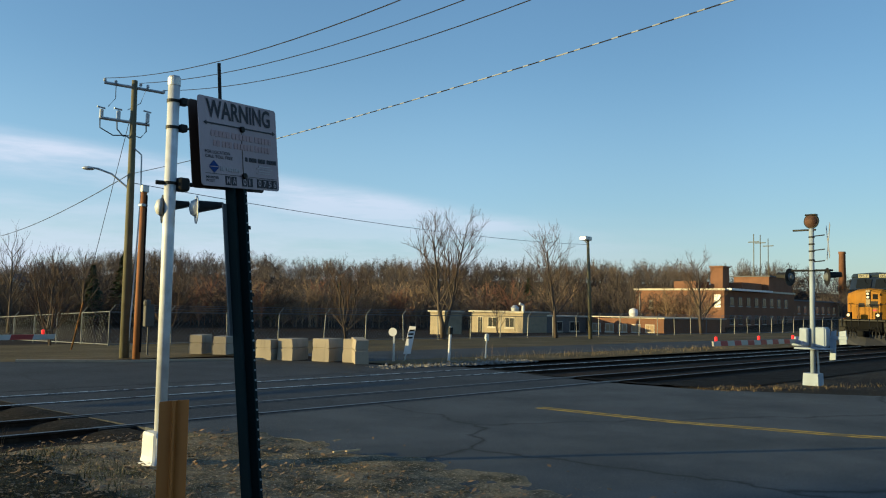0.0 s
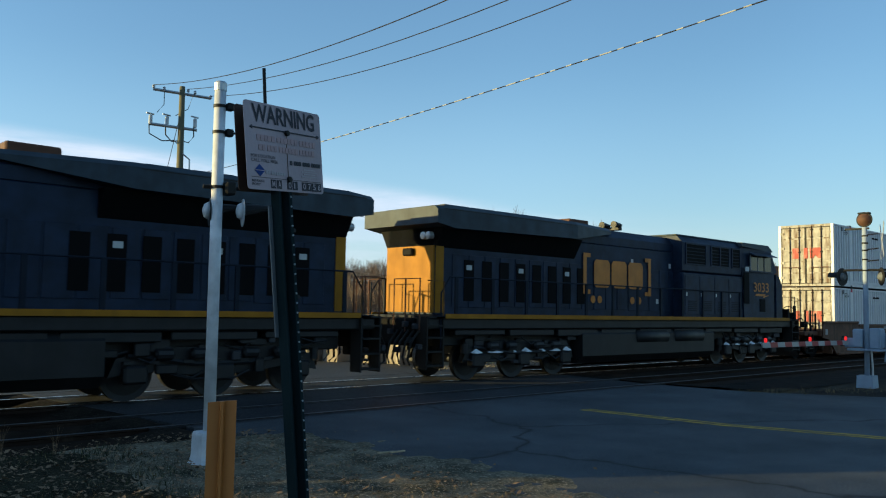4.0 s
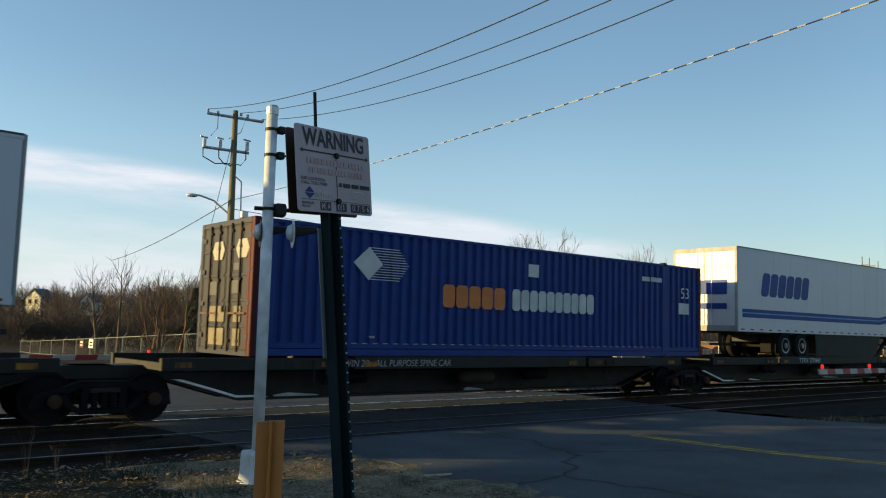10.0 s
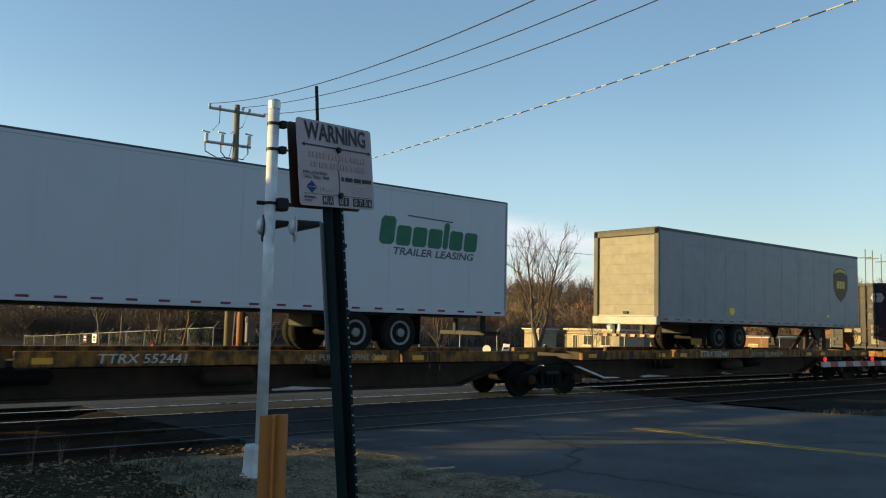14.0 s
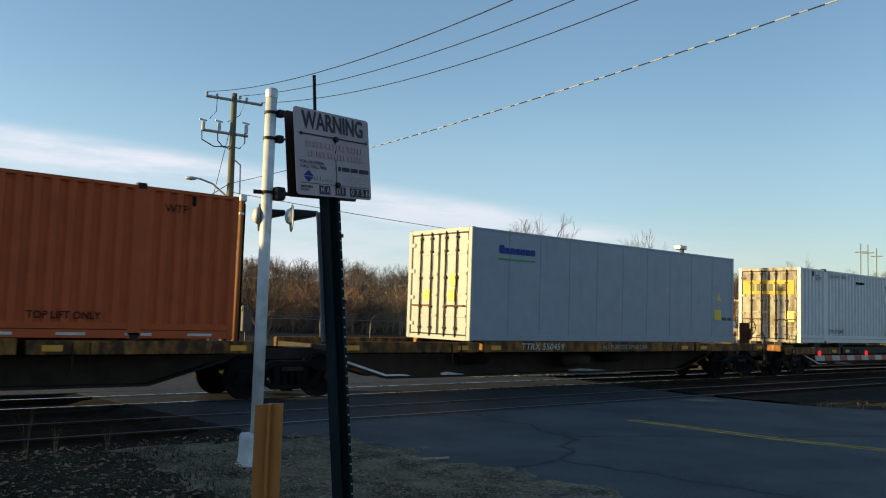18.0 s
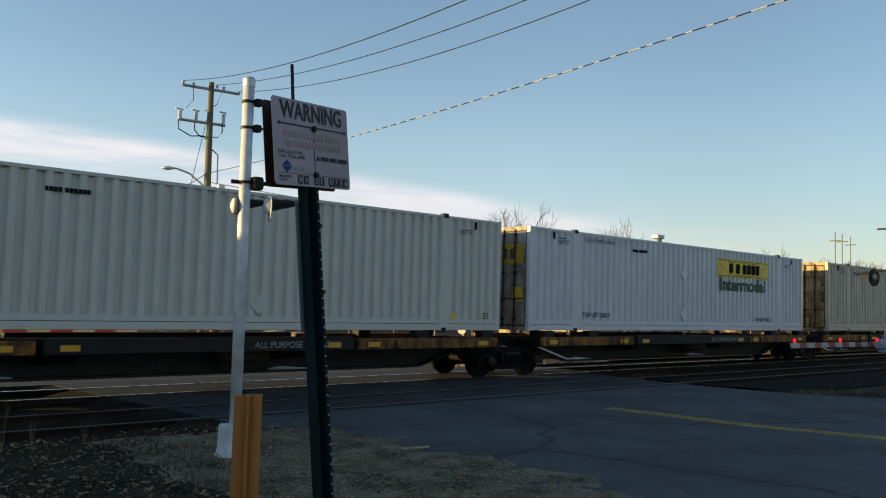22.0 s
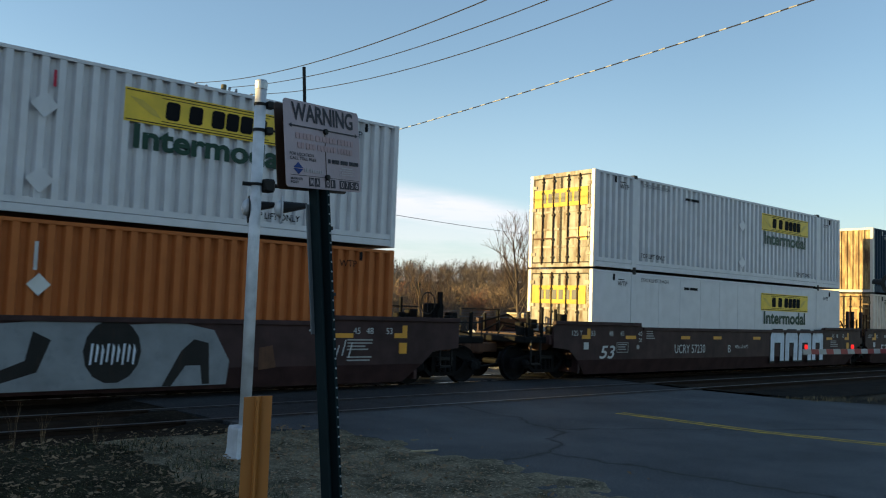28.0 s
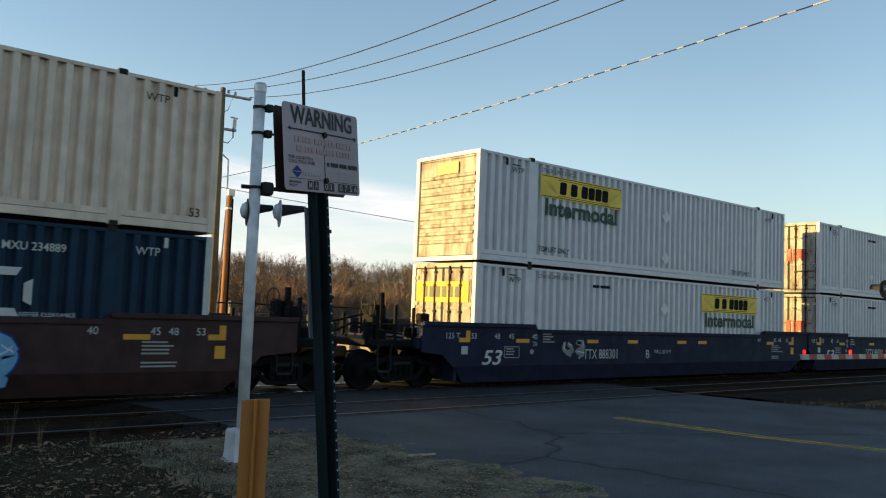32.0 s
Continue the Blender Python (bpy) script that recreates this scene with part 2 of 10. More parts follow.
RIM = paint("polished_alloy", (0.17, 0.17, 0.18), rough=0.4, metal=0.25, amount=0.4)
STEEL = paint("worn_rail_steel", (0.42, 0.40, 0.38), rough=0.28, metal=1.0, amount=0.2)
RUST = paint("rusty_steel", (0.10, 0.05, 0.03), rough=0.8, amount=0.4)
GALV = paint("galvanised_steel", (0.50, 0.51, 0.52), rough=0.45, metal=0.6, amount=0.35, dirt=(0.25, 0.23, 0.2))
SILVER = paint("aluminium_paint", (0.55, 0.56, 0.585), rough=0.5, metal=0.1, var=0.2, scale=5.0, amount=0.55, dirt=(0.25, 0.25, 0.26), streak=0.5)
DARKIRON = paint("black_iron", (0.014, 0.0135, 0.0135), rough=0.55, amount=0.3, dirt=(0.022, 0.018, 0.015), spec=0.18)
GREENPOST = paint("dark_green_post_paint", (0.012, 0.021, 0.024), rough=0.85, amount=0.3, dirt=(0.016, 0.026, 0.035), spec=0.05)
SIGNFACE = paint("faded_sign_face", (0.345, 0.275, 0.30), rough=0.5, amount=0.2, dirt=(0.35, 0.27, 0.25), streak=0.4)
SIGNBACK = paint("weathered_brown_sign_edge", (0.055, 0.030, 0.018), rough=0.6)
INK = paint("black_sign_ink", (0.02, 0.02, 0.03), rough=0.6, amount=0.15, dirt=(0.2, 0.2, 0.2))
FADED = paint("faded_red_ink", (0.36, 0.25, 0.26), rough=0.6)
PALEINK = paint("pale_grey_ink", (0.38, 0.34, 0.36), rough=0.6)
WHITEMARK = paint("white_stencil_paint", (0.50, 0.50, 0.49), rough=0.6, amount=0.3, dirt=(0.15, 0.12, 0.1))
GREYMARK = paint("dim_grey_stencil_paint", (0.30, 0.29, 0.28), rough=0.6, amount=0.4)
BLACKMARK = paint("black_stencil_paint", (0.010, 0.010, 0.011), rough=0.8, amount=0.15, dirt=(0.04, 0.035, 0.03), spec=0.1)
YELLOW = paint("yellow_sticker", (0.75, 0.50, 0.02), rough=0.45, amount=0.15)
AMBER = paint("amber_reflective_plate", (0.62, 0.28, 0.014), rough=0.4, amount=0.2)
GREEN = paint("green_lettering", (0.006, 0.0425, 0.025), rough=0.5, amount=0.1)
DKGREEN = paint("dark_green_lettering", (0.02, 0.12, 0.07), rough=0.5, amount=0.1)
LIME = paint("bright_green_lettering", (0.07, 0.30, 0.05), rough=0.5, amount=0.1)
XRED = paint("red_lettering", (0.44, 0.016, 0.045), rough=0.5, amount=0.1)
XGREY = paint("dark_grey_lettering", (0.06, 0.065, 0.075), rough=0.5, amount=0.1)
MBLUE = paint("royal_blue_lettering", (0.006, 0.034, 0.20), rough=0.5, amount=0.03, spec=0.2)
BRONZE = paint("brown_emblem", (0.07, 0.03, 0.012), rough=0.5)
GOLD = paint("gold_emblem", (0.60, 0.41, 0.06), rough=0.5, amount=0.2)
LBLUE = paint("pale_blue_spray_paint", (0.12, 0.30, 0.48), rough=0.6, amount=0.35, dirt=(0.5, 0.6, 0.7), streak=1)
TEAL = paint("sea_green_spray_paint", (0.06, 0.17, 0.10), rough=0.6, amount=0.5, dirt=(0.35, 0.5, 0.4), streak=1)
SPRAYGREY = paint("silver_spray_paint", (0.20, 0.215, 0.23), rough=0.55, amount=0.5, dirt=(0.1, 0.12, 0.14), streak=1)
SPRAYWHITE = paint("white_spray_paint", (0.58, 0.62, 0.68), rough=0.6, amount=0.5, dirt=(0.25, 0.25, 0.3), streak=1)
SPRAYGREEN = paint("green_spray_paint", (0.02, 0.12, 0.035), rough=0.6, amount=0.3, streak=1)
CSXBLUE = paint("dark_blue_locomotive_paint", (0.0105, 0.0185, 0.041), rough=0.55, amount=0.45, dirt=(0.020, 0.020, 0.024), var=0.35, spec=0.22, streak=0.1)
CSXDARK = paint("sooty_blue_locomotive_roof", (0.010, 0.014, 0.024), rough=0.6, amount=0.4, spec=0.12)
CSXYEL = paint("yellow_locomotive_paint", (0.29, 0.135, 0.009), rough=0.6, amount=0.35, dirt=(0.12, 0.07, 0.02), spec=0.12)
CSXGOLD = paint("dull_gold_logo_paint", (0.48, 0.18, 0.02), rough=0.5, amount=0.35, dirt=(0.08, 0.05, 0.04))
CSXOLD = paint("faded_gold_logo_paint", (0.16, 0.13, 0.05), rough=0.5, amount=0.5, dirt=(0.03, 0.03, 0.05))
SNOW = paint("old_snow", (0.75, 0.77, 0.80), rough=0.8, amount=0.15, streak=1, bump=0.3)
WOODPOLE = paint("weathered_pole_wood", (0.125, 0.115, 0.07), rough=0.85, amount=0.5, dirt=(0.05, 0.045, 0.03), streak=0.05, bump=0.3)
BROWNPOLE = paint("new_pole_wood", (0.24, 0.10, 0.035), rough=0.8, amount=0.4, streak=0.05, bump=0.3)
MARKER = paint("brown_marker_post", (0.34, 0.135, 0.03), rough=0.5, amount=0.2, dirt=(0.2, 0.08, 0.02))
CABLE = paint("black_cable", (0.015, 0.015, 0.017), rough=0.5, bump=0)
PALECABLE = paint("bright_wrapped_cable", (0.30, 0.31, 0.33), rough=0.5, metal=0.0, bump=0)
PORCELAIN = paint("grey_porcelain", (0.45, 0.47, 0.50), rough=0.25, bump=0)
BRICK = paint("orange_brick_wall", (0.165, 0.08, 0.043), rough=0.85, amount=0.25, scale=0.6, grain=14, bump=0.3)
BRICKTRIM = paint("pale_stone_trim", (0.50, 0.45, 0.36), rough=0.8)
BEIGE = paint("beige_block_wall", (0.30, 0.25, 0.17), rough=0.8, amount=0.2, grain=12, bump=0.2)
ROOFMAT = paint("grey_roofing", (0.12, 0.12, 0.13), rough=0.85)
CONCRETE = paint("weathered_concrete", (0.29, 0.25, 0.195), rough=0.85, amount=0.4, scale=1.5, dirt=(0.06, 0.052, 0.042), bump=0.25, grain=25)
BARK = paint("grey_brown_bark", (0.085, 0.065, 0.05), rough=0.9, amount=0.3, bump=0.3, grain=30)
TWIG = paint("brown_twigs", (0.10, 0.063, 0.04), rough=0.9, amount=0.2, bump=0)
PALEWOOD = paint("split_wood_strip", (0.38, 0.30, 0.18), rough=0.85)
TIE = paint("creosoted_tie", (0.010, 0.008, 0.007), rough=0.9, amount=0.4, bump=0.3)
YLINE = paint("worn_yellow_road_paint", (0.50, 0.33, 0.03), rough=0.8, amount=0.8, dirt=(0.10, 0.085, 0.05), streak=1, edge=0.40)
GATERED = paint("red_reflective_stripe", (0.26, 0.02, 0.02), rough=0.45, amount=0.15)
GATEWHITE = paint("white_reflective_stripe", (0.38, 0.37, 0.36), rough=0.45, amount=0.2)
REDLAMP = paint("lit_red_lamp", (0.9, 0.02, 0.015), rough=0.6, bump=0, glow=0.4)
HEADLAMP = paint("lit_headlamp", (0.80, 0.62, 0.36), rough=0.3, bump=0, glow=0.25)
NUMBOARD = paint("lit_number_board", (0.22, 0.20, 0.12), rough=0.4, glow=0.03)
FENCEWIRE = paint("dull_fence_steel", (0.16, 0.165, 0.17), rough=0.5, metal=0.4, bump=0)


def glass(name, col, rough=0.06):
    m = bpy.data.materials.new(name)
    m.use_nodes = True
    b = m.node_tree.nodes["Principled BSDF"]
    b.inputs["Base Color"].default_value, b.inputs["Roughness"].default_value = (*col, 1), rough
    b.inputs["Specular IOR Level"].default_value = 0.25
    return m


BLIND = paint("drawn_tan_blind", (0.30, 0.21, 0.12), rough=0.8)
PANE = glass("dark_window_glass", (0.012, 0.014, 0.016), 0.15)
LENS = glass("dull_red_lens", (0.20, 0.05, 0.03), 0.2)


def ground_mat(name, dark, light, scale, fine, bump, crack=0.0, patch=None, rough=0.9, spot=None):
    """Ground cover in world metres: two scales of colour, grit, and, for asphalt, cracks and patches."""
    m = bpy.data.materials.new(name)
    m.use_nodes = True
    n, l = m.node_tree.nodes, m.node_tree.links
    b = n["Principled BSDF"]
    co = n.new("ShaderNodeTexCoord")
    a, f = n.new("ShaderNodeTexNoise"), n.new("ShaderNodeTexNoise")
    a.inputs["Scale"].default_value, a.inputs["Detail"].default_value, a.inputs["Roughness"].default_value = scale, 8, 0.6
    f.inputs["Scale"].default_value, f.inputs["Detail"].default_value, f.inputs["Roughness"].default_value = fine, 5, 0.7
    for t in (a, f):
        l.new(co.outputs["Object"], t.inputs[0])
    r = n.new("ShaderNodeValToRGB")
    r.color_ramp.elements[0].position, r.color_ramp.elements[1].position = 0.32, 0.68
    r.color_ramp.elements[0].color, r.color_ramp.elements[1].color = (*dark, 1), (*light, 1)
    l.new(a.outputs[0], r.inputs[0])
    g = n.new("ShaderNodeMixRGB")
    g.blend_type = "MULTIPLY"
    g.inputs[0].default_value = 0.75
    fr = n.new("ShaderNodeValToRGB")
    fr.color_ramp.elements[0].position, fr.color_ramp.elements[1].position = 0.33, 0.67
    fr.color_ramp.elements[0].color, fr.color_ramp.elements[1].color = (0.35, 0.35, 0.35, 1), (1.5, 1.5, 1.5, 1)
    l.new(f.outputs[0], fr.inputs[0])
    l.new(r.outputs[0], g.inputs[1])
    l.new(fr.outputs[0], g.inputs[2])
    out = g.outputs[0]
    if spot:
        s, sr, sm = n.new("ShaderNodeTexNoise"), n.new("ShaderNodeValToRGB"), n.new("ShaderNodeMixRGB")
        s.inputs["Scale"].default_value, s.inputs["Detail"].default_value, s.inputs["Roughness"].default_value = spot[1], 3, 0.8
        l.new(co.outputs["Object"], s.inputs[0])
        sr.color_ramp.elements[0].position, sr.color_ramp.elements[1].position = 0.56, 0.66
        l.new(s.outputs[0], sr.inputs[0])
        sm.inputs[2].default_value = (*spot[0], 1)
        l.new(sr.outputs[0], sm.inputs[0])
        l.new(out, sm.inputs[1])
        out = sm.outputs[0]
    if patch:
        p = n.new("ShaderNodeTexNoise")
        p.inputs["Scale"].default_value, p.inputs["Detail"].default_value = 0.35, 5
        l.new(co.outputs["Object"], p.inputs[0])
        pr = n.new("ShaderNodeValToRGB")
        pr.color_ramp.elements[0].position, pr.color_ramp.elements[1].position = 0.52, 0.62
        l.new(p.outputs[0], pr.inputs[0])
        pm = n.new("ShaderNodeMixRGB")
        pm.inputs[2].default_value = (*patch, 1)
        l.new(pr.outputs[0], pm.inputs[0])
        l.new(out, pm.inputs[1])
        out = pm.outputs[0]
    if crack:
        wob, vm = n.new("ShaderNodeTexNoise"), n.new("ShaderNodeVectorMath")
        wob.inputs["Scale"].default_value, wob.inputs["Detail"].default_value = 0.9, 6
        l.new(co.outputs["Object"], wob.inputs[0])
        vm.operation = "MULTIPLY_ADD"
        vm.inputs[1].default_value = (1.2, 1.2, 0)
        l.new(wob.outputs["Color"], vm.inputs[0])
        l.new(co.outputs["Object"], vm.inputs[2])
        v = n.new("ShaderNodeTexVoronoi")
        v.feature = "DISTANCE_TO_EDGE"
        v.inputs["Scale"].default_value = crack
        l.new(vm.outputs[0], v.inputs[0])
        vr = n.new("ShaderNodeValToRGB")
        vr.color_ramp.elements[0].position, vr.color_ramp.elements[1].position = 0.0008, 0.0050
        l.new(v.outputs["Distance"], vr.inputs[0])
        cm = n.new("ShaderNodeMixRGB")
        cm.inputs[1].default_value = (0.018, 0.018, 0.018, 1)
        l.new(vr.outputs[0], cm.inputs[0])
        l.new(out, cm.inputs[2])
        out = cm.outputs[0]
    l.new(out, b.inputs["Base Color"])
    b.inputs["Roughness"].default_value = rough
    b.inputs["Specular IOR Level"].default_value = 0.20 if crack else 0.06
    bp = n.new("ShaderNodeBump")
    bp.inputs["Strength"].default_value, bp.inputs["Distance"].default_value = bump, 0.03
    l.new(f.outputs[0], bp.inputs["Height"])
    l.new(bp.outputs[0], b.inputs["Normal"])
    return m


ASPHALT = ground_mat("cracked_asphalt", (0.036, 0.041, 0.046), (0.083, 0.090, 0.098), 0.6, 55, 0.2, crack=0.09, rough=0.8, spot=((0.16, 0.16, 0.155), 38))
FARASPHALT = ground_mat("old_asphalt", (0.016, 0.018, 0.021), (0.044, 0.046, 0.050), 0.5, 30, 0.15, crack=0.1, rough=0.75, spot=((0.085, 0.085, 0.085), 17))
DIRT = ground_mat("dirt_with_dead_leaves", (0.040, 0.040, 0.026), (0.24, 0.20, 0.135), 1.9, 26, 0.6, spot=((0.44, 0.36, 0.25), 24))
VERGEDIRT = ground_mat("gravelly_verge", (0.014, 0.013, 0.012), (0.045, 0.038, 0.028), 0.35, 14, 0.4, spot=((0.11, 0.09, 0.06), 11))
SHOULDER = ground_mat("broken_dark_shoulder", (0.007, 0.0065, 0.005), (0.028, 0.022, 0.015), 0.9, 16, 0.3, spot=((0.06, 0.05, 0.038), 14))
SOD = ground_mat("dark_weedy_soil", (0.012, 0.012, 0.007), (0.05, 0.046, 0.028), 1.6, 30, 1.0, spot=((0.14, 0.115, 0.07), 26))
DRYGRASS = ground_mat("dry_winter_grass", (0.085, 0.066, 0.036), (0.17, 0.132, 0.07), 0.25, 14, 0.8)
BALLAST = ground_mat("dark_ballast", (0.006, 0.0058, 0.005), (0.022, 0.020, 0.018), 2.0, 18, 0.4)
LITTER = ground_mat("brown_woodland_floor", (0.014, 0.010, 0.007), (0.035, 0.024, 0.016), 0.05, 2, 0.6)
STONE = paint("grey_crushed_stone", (0.20, 0.19, 0.18), rough=0.9, var=0.4, scale=9, bump=0.2)
LEAF = paint("dead_oak_leaf", (0.19, 0.125, 0.07), rough=0.9, var=0.5, bump=0)
DULLGREEN = paint("dull_green_grass_blade", (0.036, 0.042, 0.019), rough=0.9, var=0.45, bump=0)
STRAW = paint("dry_straw_blade", (0.24, 0.18, 0.09), rough=0.9, var=0.4, bump=0)


# ---- mesh helpers ----
class Form:
    """Collects plain faces of one part."""

    def __init__(self):
        self.v, self.f = [], []

    def add(self, verts, faces):
        k = len(self.v)
        self.v.extend(verts)
        self.f.extend([tuple(i + k for i in face) for face in faces])
        return self

    def box(self, x0, x1, y0, y1, z0, z1, b=0.0):
        if not b:
            v = [(x, y, z) for x in (x0, x1) for y in (y0, y1) for z in (z0, z1)]
            return self.add(v, [(0, 1, 3, 2), (4, 6, 7, 5), (0, 4, 5, 1), (2, 3, 7, 6), (0, 2, 6, 4), (1, 5, 7, 3)])
        b = min(b, abs(x1 - x0) / 3, abs(y1 - y0) / 3, abs(z1 - z0) / 3)
        poly = [(y0 + b, z0), (y1 - b, z0), (y1, z0 + b), (y1, z1 - b), (y1 - b, z1), (y0 + b, z1), (y0, z1 - b), (y0, z0 + b)]
        cy, cz = (y0 + y1) / 2, (z0 + z1) / 2
        ky, kz = 1 - 2 * b / (y1 - y0), 1 - 2 * b / (z1 - z0)
        rings = []
        for x, s in ((x0, 1), (x0 + b, 0), (x1 - b, 0), (x1, 1)):
            rings.append([(x, cy + (y - cy) * (ky if s else 1), cz + (z - cz) * (kz if s else 1)) for y, z in poly])
        return self.loft(rings)

    def loft(self, rings, caps=True):
        n = len(rings[0])
        v = [p for r in rings for p in r]
        f = [(i * n + j, i * n + (j + 1) % n, (i + 1) * n + (j + 1) % n, (i + 1) * n + j) for i in range(len(rings) - 1) for j in range(n)]
        if caps:
            f += [tuple(range(n))[::-1], tuple(range((len(rings) - 1) * n, len(rings) * n))]
        return self.add(v, f)

    def prism(self, poly, axis, a, b):
        """A flat outline drawn out between a and b. axis y: outline in x, z; axis x: in y, z; axis z: in x, y."""
        put = {"y": lambda p, k: (p[0], k, p[1]), "x": lambda p, k: (k, p[0], p[1]), "z": lambda p, k: (p[0], p[1], k)}[axis]
        return self.loft([[put(p, a) for p in poly], [put(p, b) for p in poly]])

    def tube(self, pts, r, n=8, r2=None, caps=True):
        pts = [Vector(p) for p in pts]
        rings = []
        for i, p in enumerate(pts):
            d = (pts[min(i + 1, len(pts) - 1)] - pts[max(i - 1, 0)]).normalized()
            u = d.cross(Vector((0, 0, 1)) if abs(d.z) < 0.9 else Vector((1, 0, 0))).normalized()
            w = d.cross(u)
            k = r if r2 is None else r + (r2 - r) * i / (len(pts) - 1)
            rings.append([tuple(p + (u * math.cos(2 * math.pi * j / n) + w * math.sin(2 * math.pi * j / n)) * k) for j in range(n)])
        return self.loft(rings, caps)

    def lathe(self, prof, c, axis="z", n=16):
        """Turns (radius, height) pairs round an axis through c."""
        rings = []
        for rad, h in prof:
            ring = []
            for j in range(n):
                a, b = rad * math.cos(2 * math.pi * j / n), rad * math.sin(2 * math.pi * j / n)
                ring.append({"z": (c[0] + a, c[1] + b, c[2] + h), "y": (c[0] + a, c[1] + h, c[2] + b), "x": (c[0] + h, c[1] + a, c[2] + b)}[axis])
            rings.append(ring)
        return self.loft(rings)

    def flip_x(self, about):
        self.v = [(2 * about - x, y, z) for x, y, z in self.v]
        self.f = [f[::-1] for f in self.f]
        return self

    def mesh(self, name, material):
        me = bpy.data.meshes.new(name)
        me.from_pydata(self.v, [], self.f)
        if material:
            me.materials.append(material)
        return me


def part(name, form, material, parent=None, label="", smooth=False):
    me = form.mesh(name, material) if isinstance(form, Form) else form
    ob = new(name, me)
    ob.parent = parent
    if name.endswith(("bar", "print", "lines", "line", "brackets", "hoses", "outline", "glint", "fill")):
        ob["kind"] = "stuff"
    if smooth:
        me.polygons.foreach_set("use_smooth", [True] * len(me.polygons))
    if label:
        tagged(ob, label)
    return ob


def thing(name, at, label, category, group="", kind=""):
    ob = new(name)
    ob.empty_display_size = 0.2
    ob.matrix_basis = at if isinstance(at, Matrix) else pose(*at)
    return tagged(ob, label, category, group, kind)


def solid(name, form, material, label, category, group="", kind="", smooth=False):
    return tagged(part(name, form, material, smooth=smooth), label, category, group, kind)


def letters(text, x, z, h, y=-0.002, slant=0.0, bold=0.0, wide=1.0, space=1.0, width=None):
    """Writing as flat mesh on a face that looks to -y: x its left end, z its foot, h the height of its capitals."""
    cu = bpy.data.curves.new("lettering", "FONT")
    cu.body, cu.size, cu.shear, cu.offset, cu.space_character, cu.resolution_u = text, h / 0.69, slant, bold * h, space, 3
    tmp = bpy.data.objects.new("lettering", cu)
    me = bpy.data.meshes.new_from_object(tmp)
    bpy.data.objects.remove(tmp)
    bpy.data.curves.remove(cu)
    if width:
        xs = [v.co.x for v in me.vertices]
        wide = width / max(1e-6, max(xs) - min(xs))
        x -= wide * min(xs)
    me.transform(Matrix(((wide, 0, 0, x), (0, 0, -1, y), (0, 1, 0, z), (0, 0, 0, 1))))
    return me


def put_letters(parent, text, x, z, h, mat, name="lettering", **kw):
    """Writing on a face, each word a part of its own."""
    me = letters(text, x, z, h, **kw)
    co = [tuple(v.co) for v in me.vertices]
    faces = sorted(([tuple(p.vertices), min(co[i][0] for i in p.vertices), max(co[i][0] for i in p.vertices)] for p in me.polygons), key=lambda q: q[1])
    words, reach = [], None
    for vs, a, b in faces:
        if reach is None or a > reach + 0.2 * h:
            words.append([])
            reach = b
        reach = max(reach, b)
        words[-1].append(vs)
    bpy.data.meshes.remove(me)
    for w in words:
        f, at = Form(), {}
        for vs in w:
            for i in vs:
                if i not in at:
                    at[i] = len(f.v)
                    f.v.append(co[i])
            f.f.append(tuple(at[i] for i in vs))
        last = part(name, f, mat, parent)
    return last


def bars(pattern, x, z, h, w, y, slant=0.0, thick=0.004):
    """Plain bars for writing: A full height, a low, space a gap; all within w."""
    f = Form()
    n = sum({" ": 0.5, "i": 0.4}.get(c, 1) for c in pattern)
    step, cx = w / n, x
    for c in pattern:
        k = {" ": 0.5, "i": 0.4}.get(c, 1)
        if c != " ":
            hh = h if (c.isupper() or c in "id") else h * 0.72
            a, b, q = cx + step * 0.05 * k, cx + step * k * 0.95, min(hh * 0.12, step * k * 0.3)
            o = [(a + q, z), (b - q, z), (b, z + q), (b, z + hh - q), (b - q, z + hh), (a + q, z + hh), (a, z + hh - q), (a, z + q)]
            f.prism([(px + (pz - z) * slant, pz) for px, pz in o], "y", y, y - thick)
        cx += step * k
    return f


# ---- ground ----
def rise(a, b, x):
    u = min(1, max(0, (x - a) / (b - a)))
    return u * u * (3 - 2 * u)


def land(x, y):
    """Height of the open ground: level at the tracks, falling a little past the side road, then a wooded hill."""
    z = -0.05 - 0.022 * min(max(y - 28, 0), 50)
    r = math.hypot(x, y)
    z += (11.0 - 6.0 * rise(1.08, 1.28, math.atan2(y, max(x, 0.1)))) * rise(120, 245, r) * rise(45, 95, y) + 1.5 * noise.noise(Vector((x * 0.012, y * 0.012, 3))) * rise(90, 200, r)
    return z


def build_ground():
    xs = sorted(set([-2500, -1500, -900, -600] + list(range(-400, 401, 20)) + [500, 600, 800, 1100, 1600, 2500]))
    ys = sorted(set([-2500, -1000, -400, -150, -60, -20] + list(range(0, 60, 6)) + list(range(60, 401, 20)) + [600, 900, 1500, 2500]))
    f = Form()
    f.add([(x, y, land(x, y) - (0.05 if 10 < y < 20 else 0)) for y in ys for x in xs],
          [(j * len(xs) + i, j * len(xs) + i + 1, (j + 1) * len(xs) + i + 1, (j + 1) * len(xs) + i)
           for j in range(len(ys) - 1) for i in range(len(xs) - 1)])
    solid("ground", f, LITTER, "brown winter ground under dry leaves, rising to a hill", "ground", kind="structure", smooth=True)


def slab(name, outline, top, mat, label, cat="ground", depth=0.12):
    f = Form().prism(outline, "z", top - depth, top)
    return solid(name, f, mat, label, cat, kind="structure")


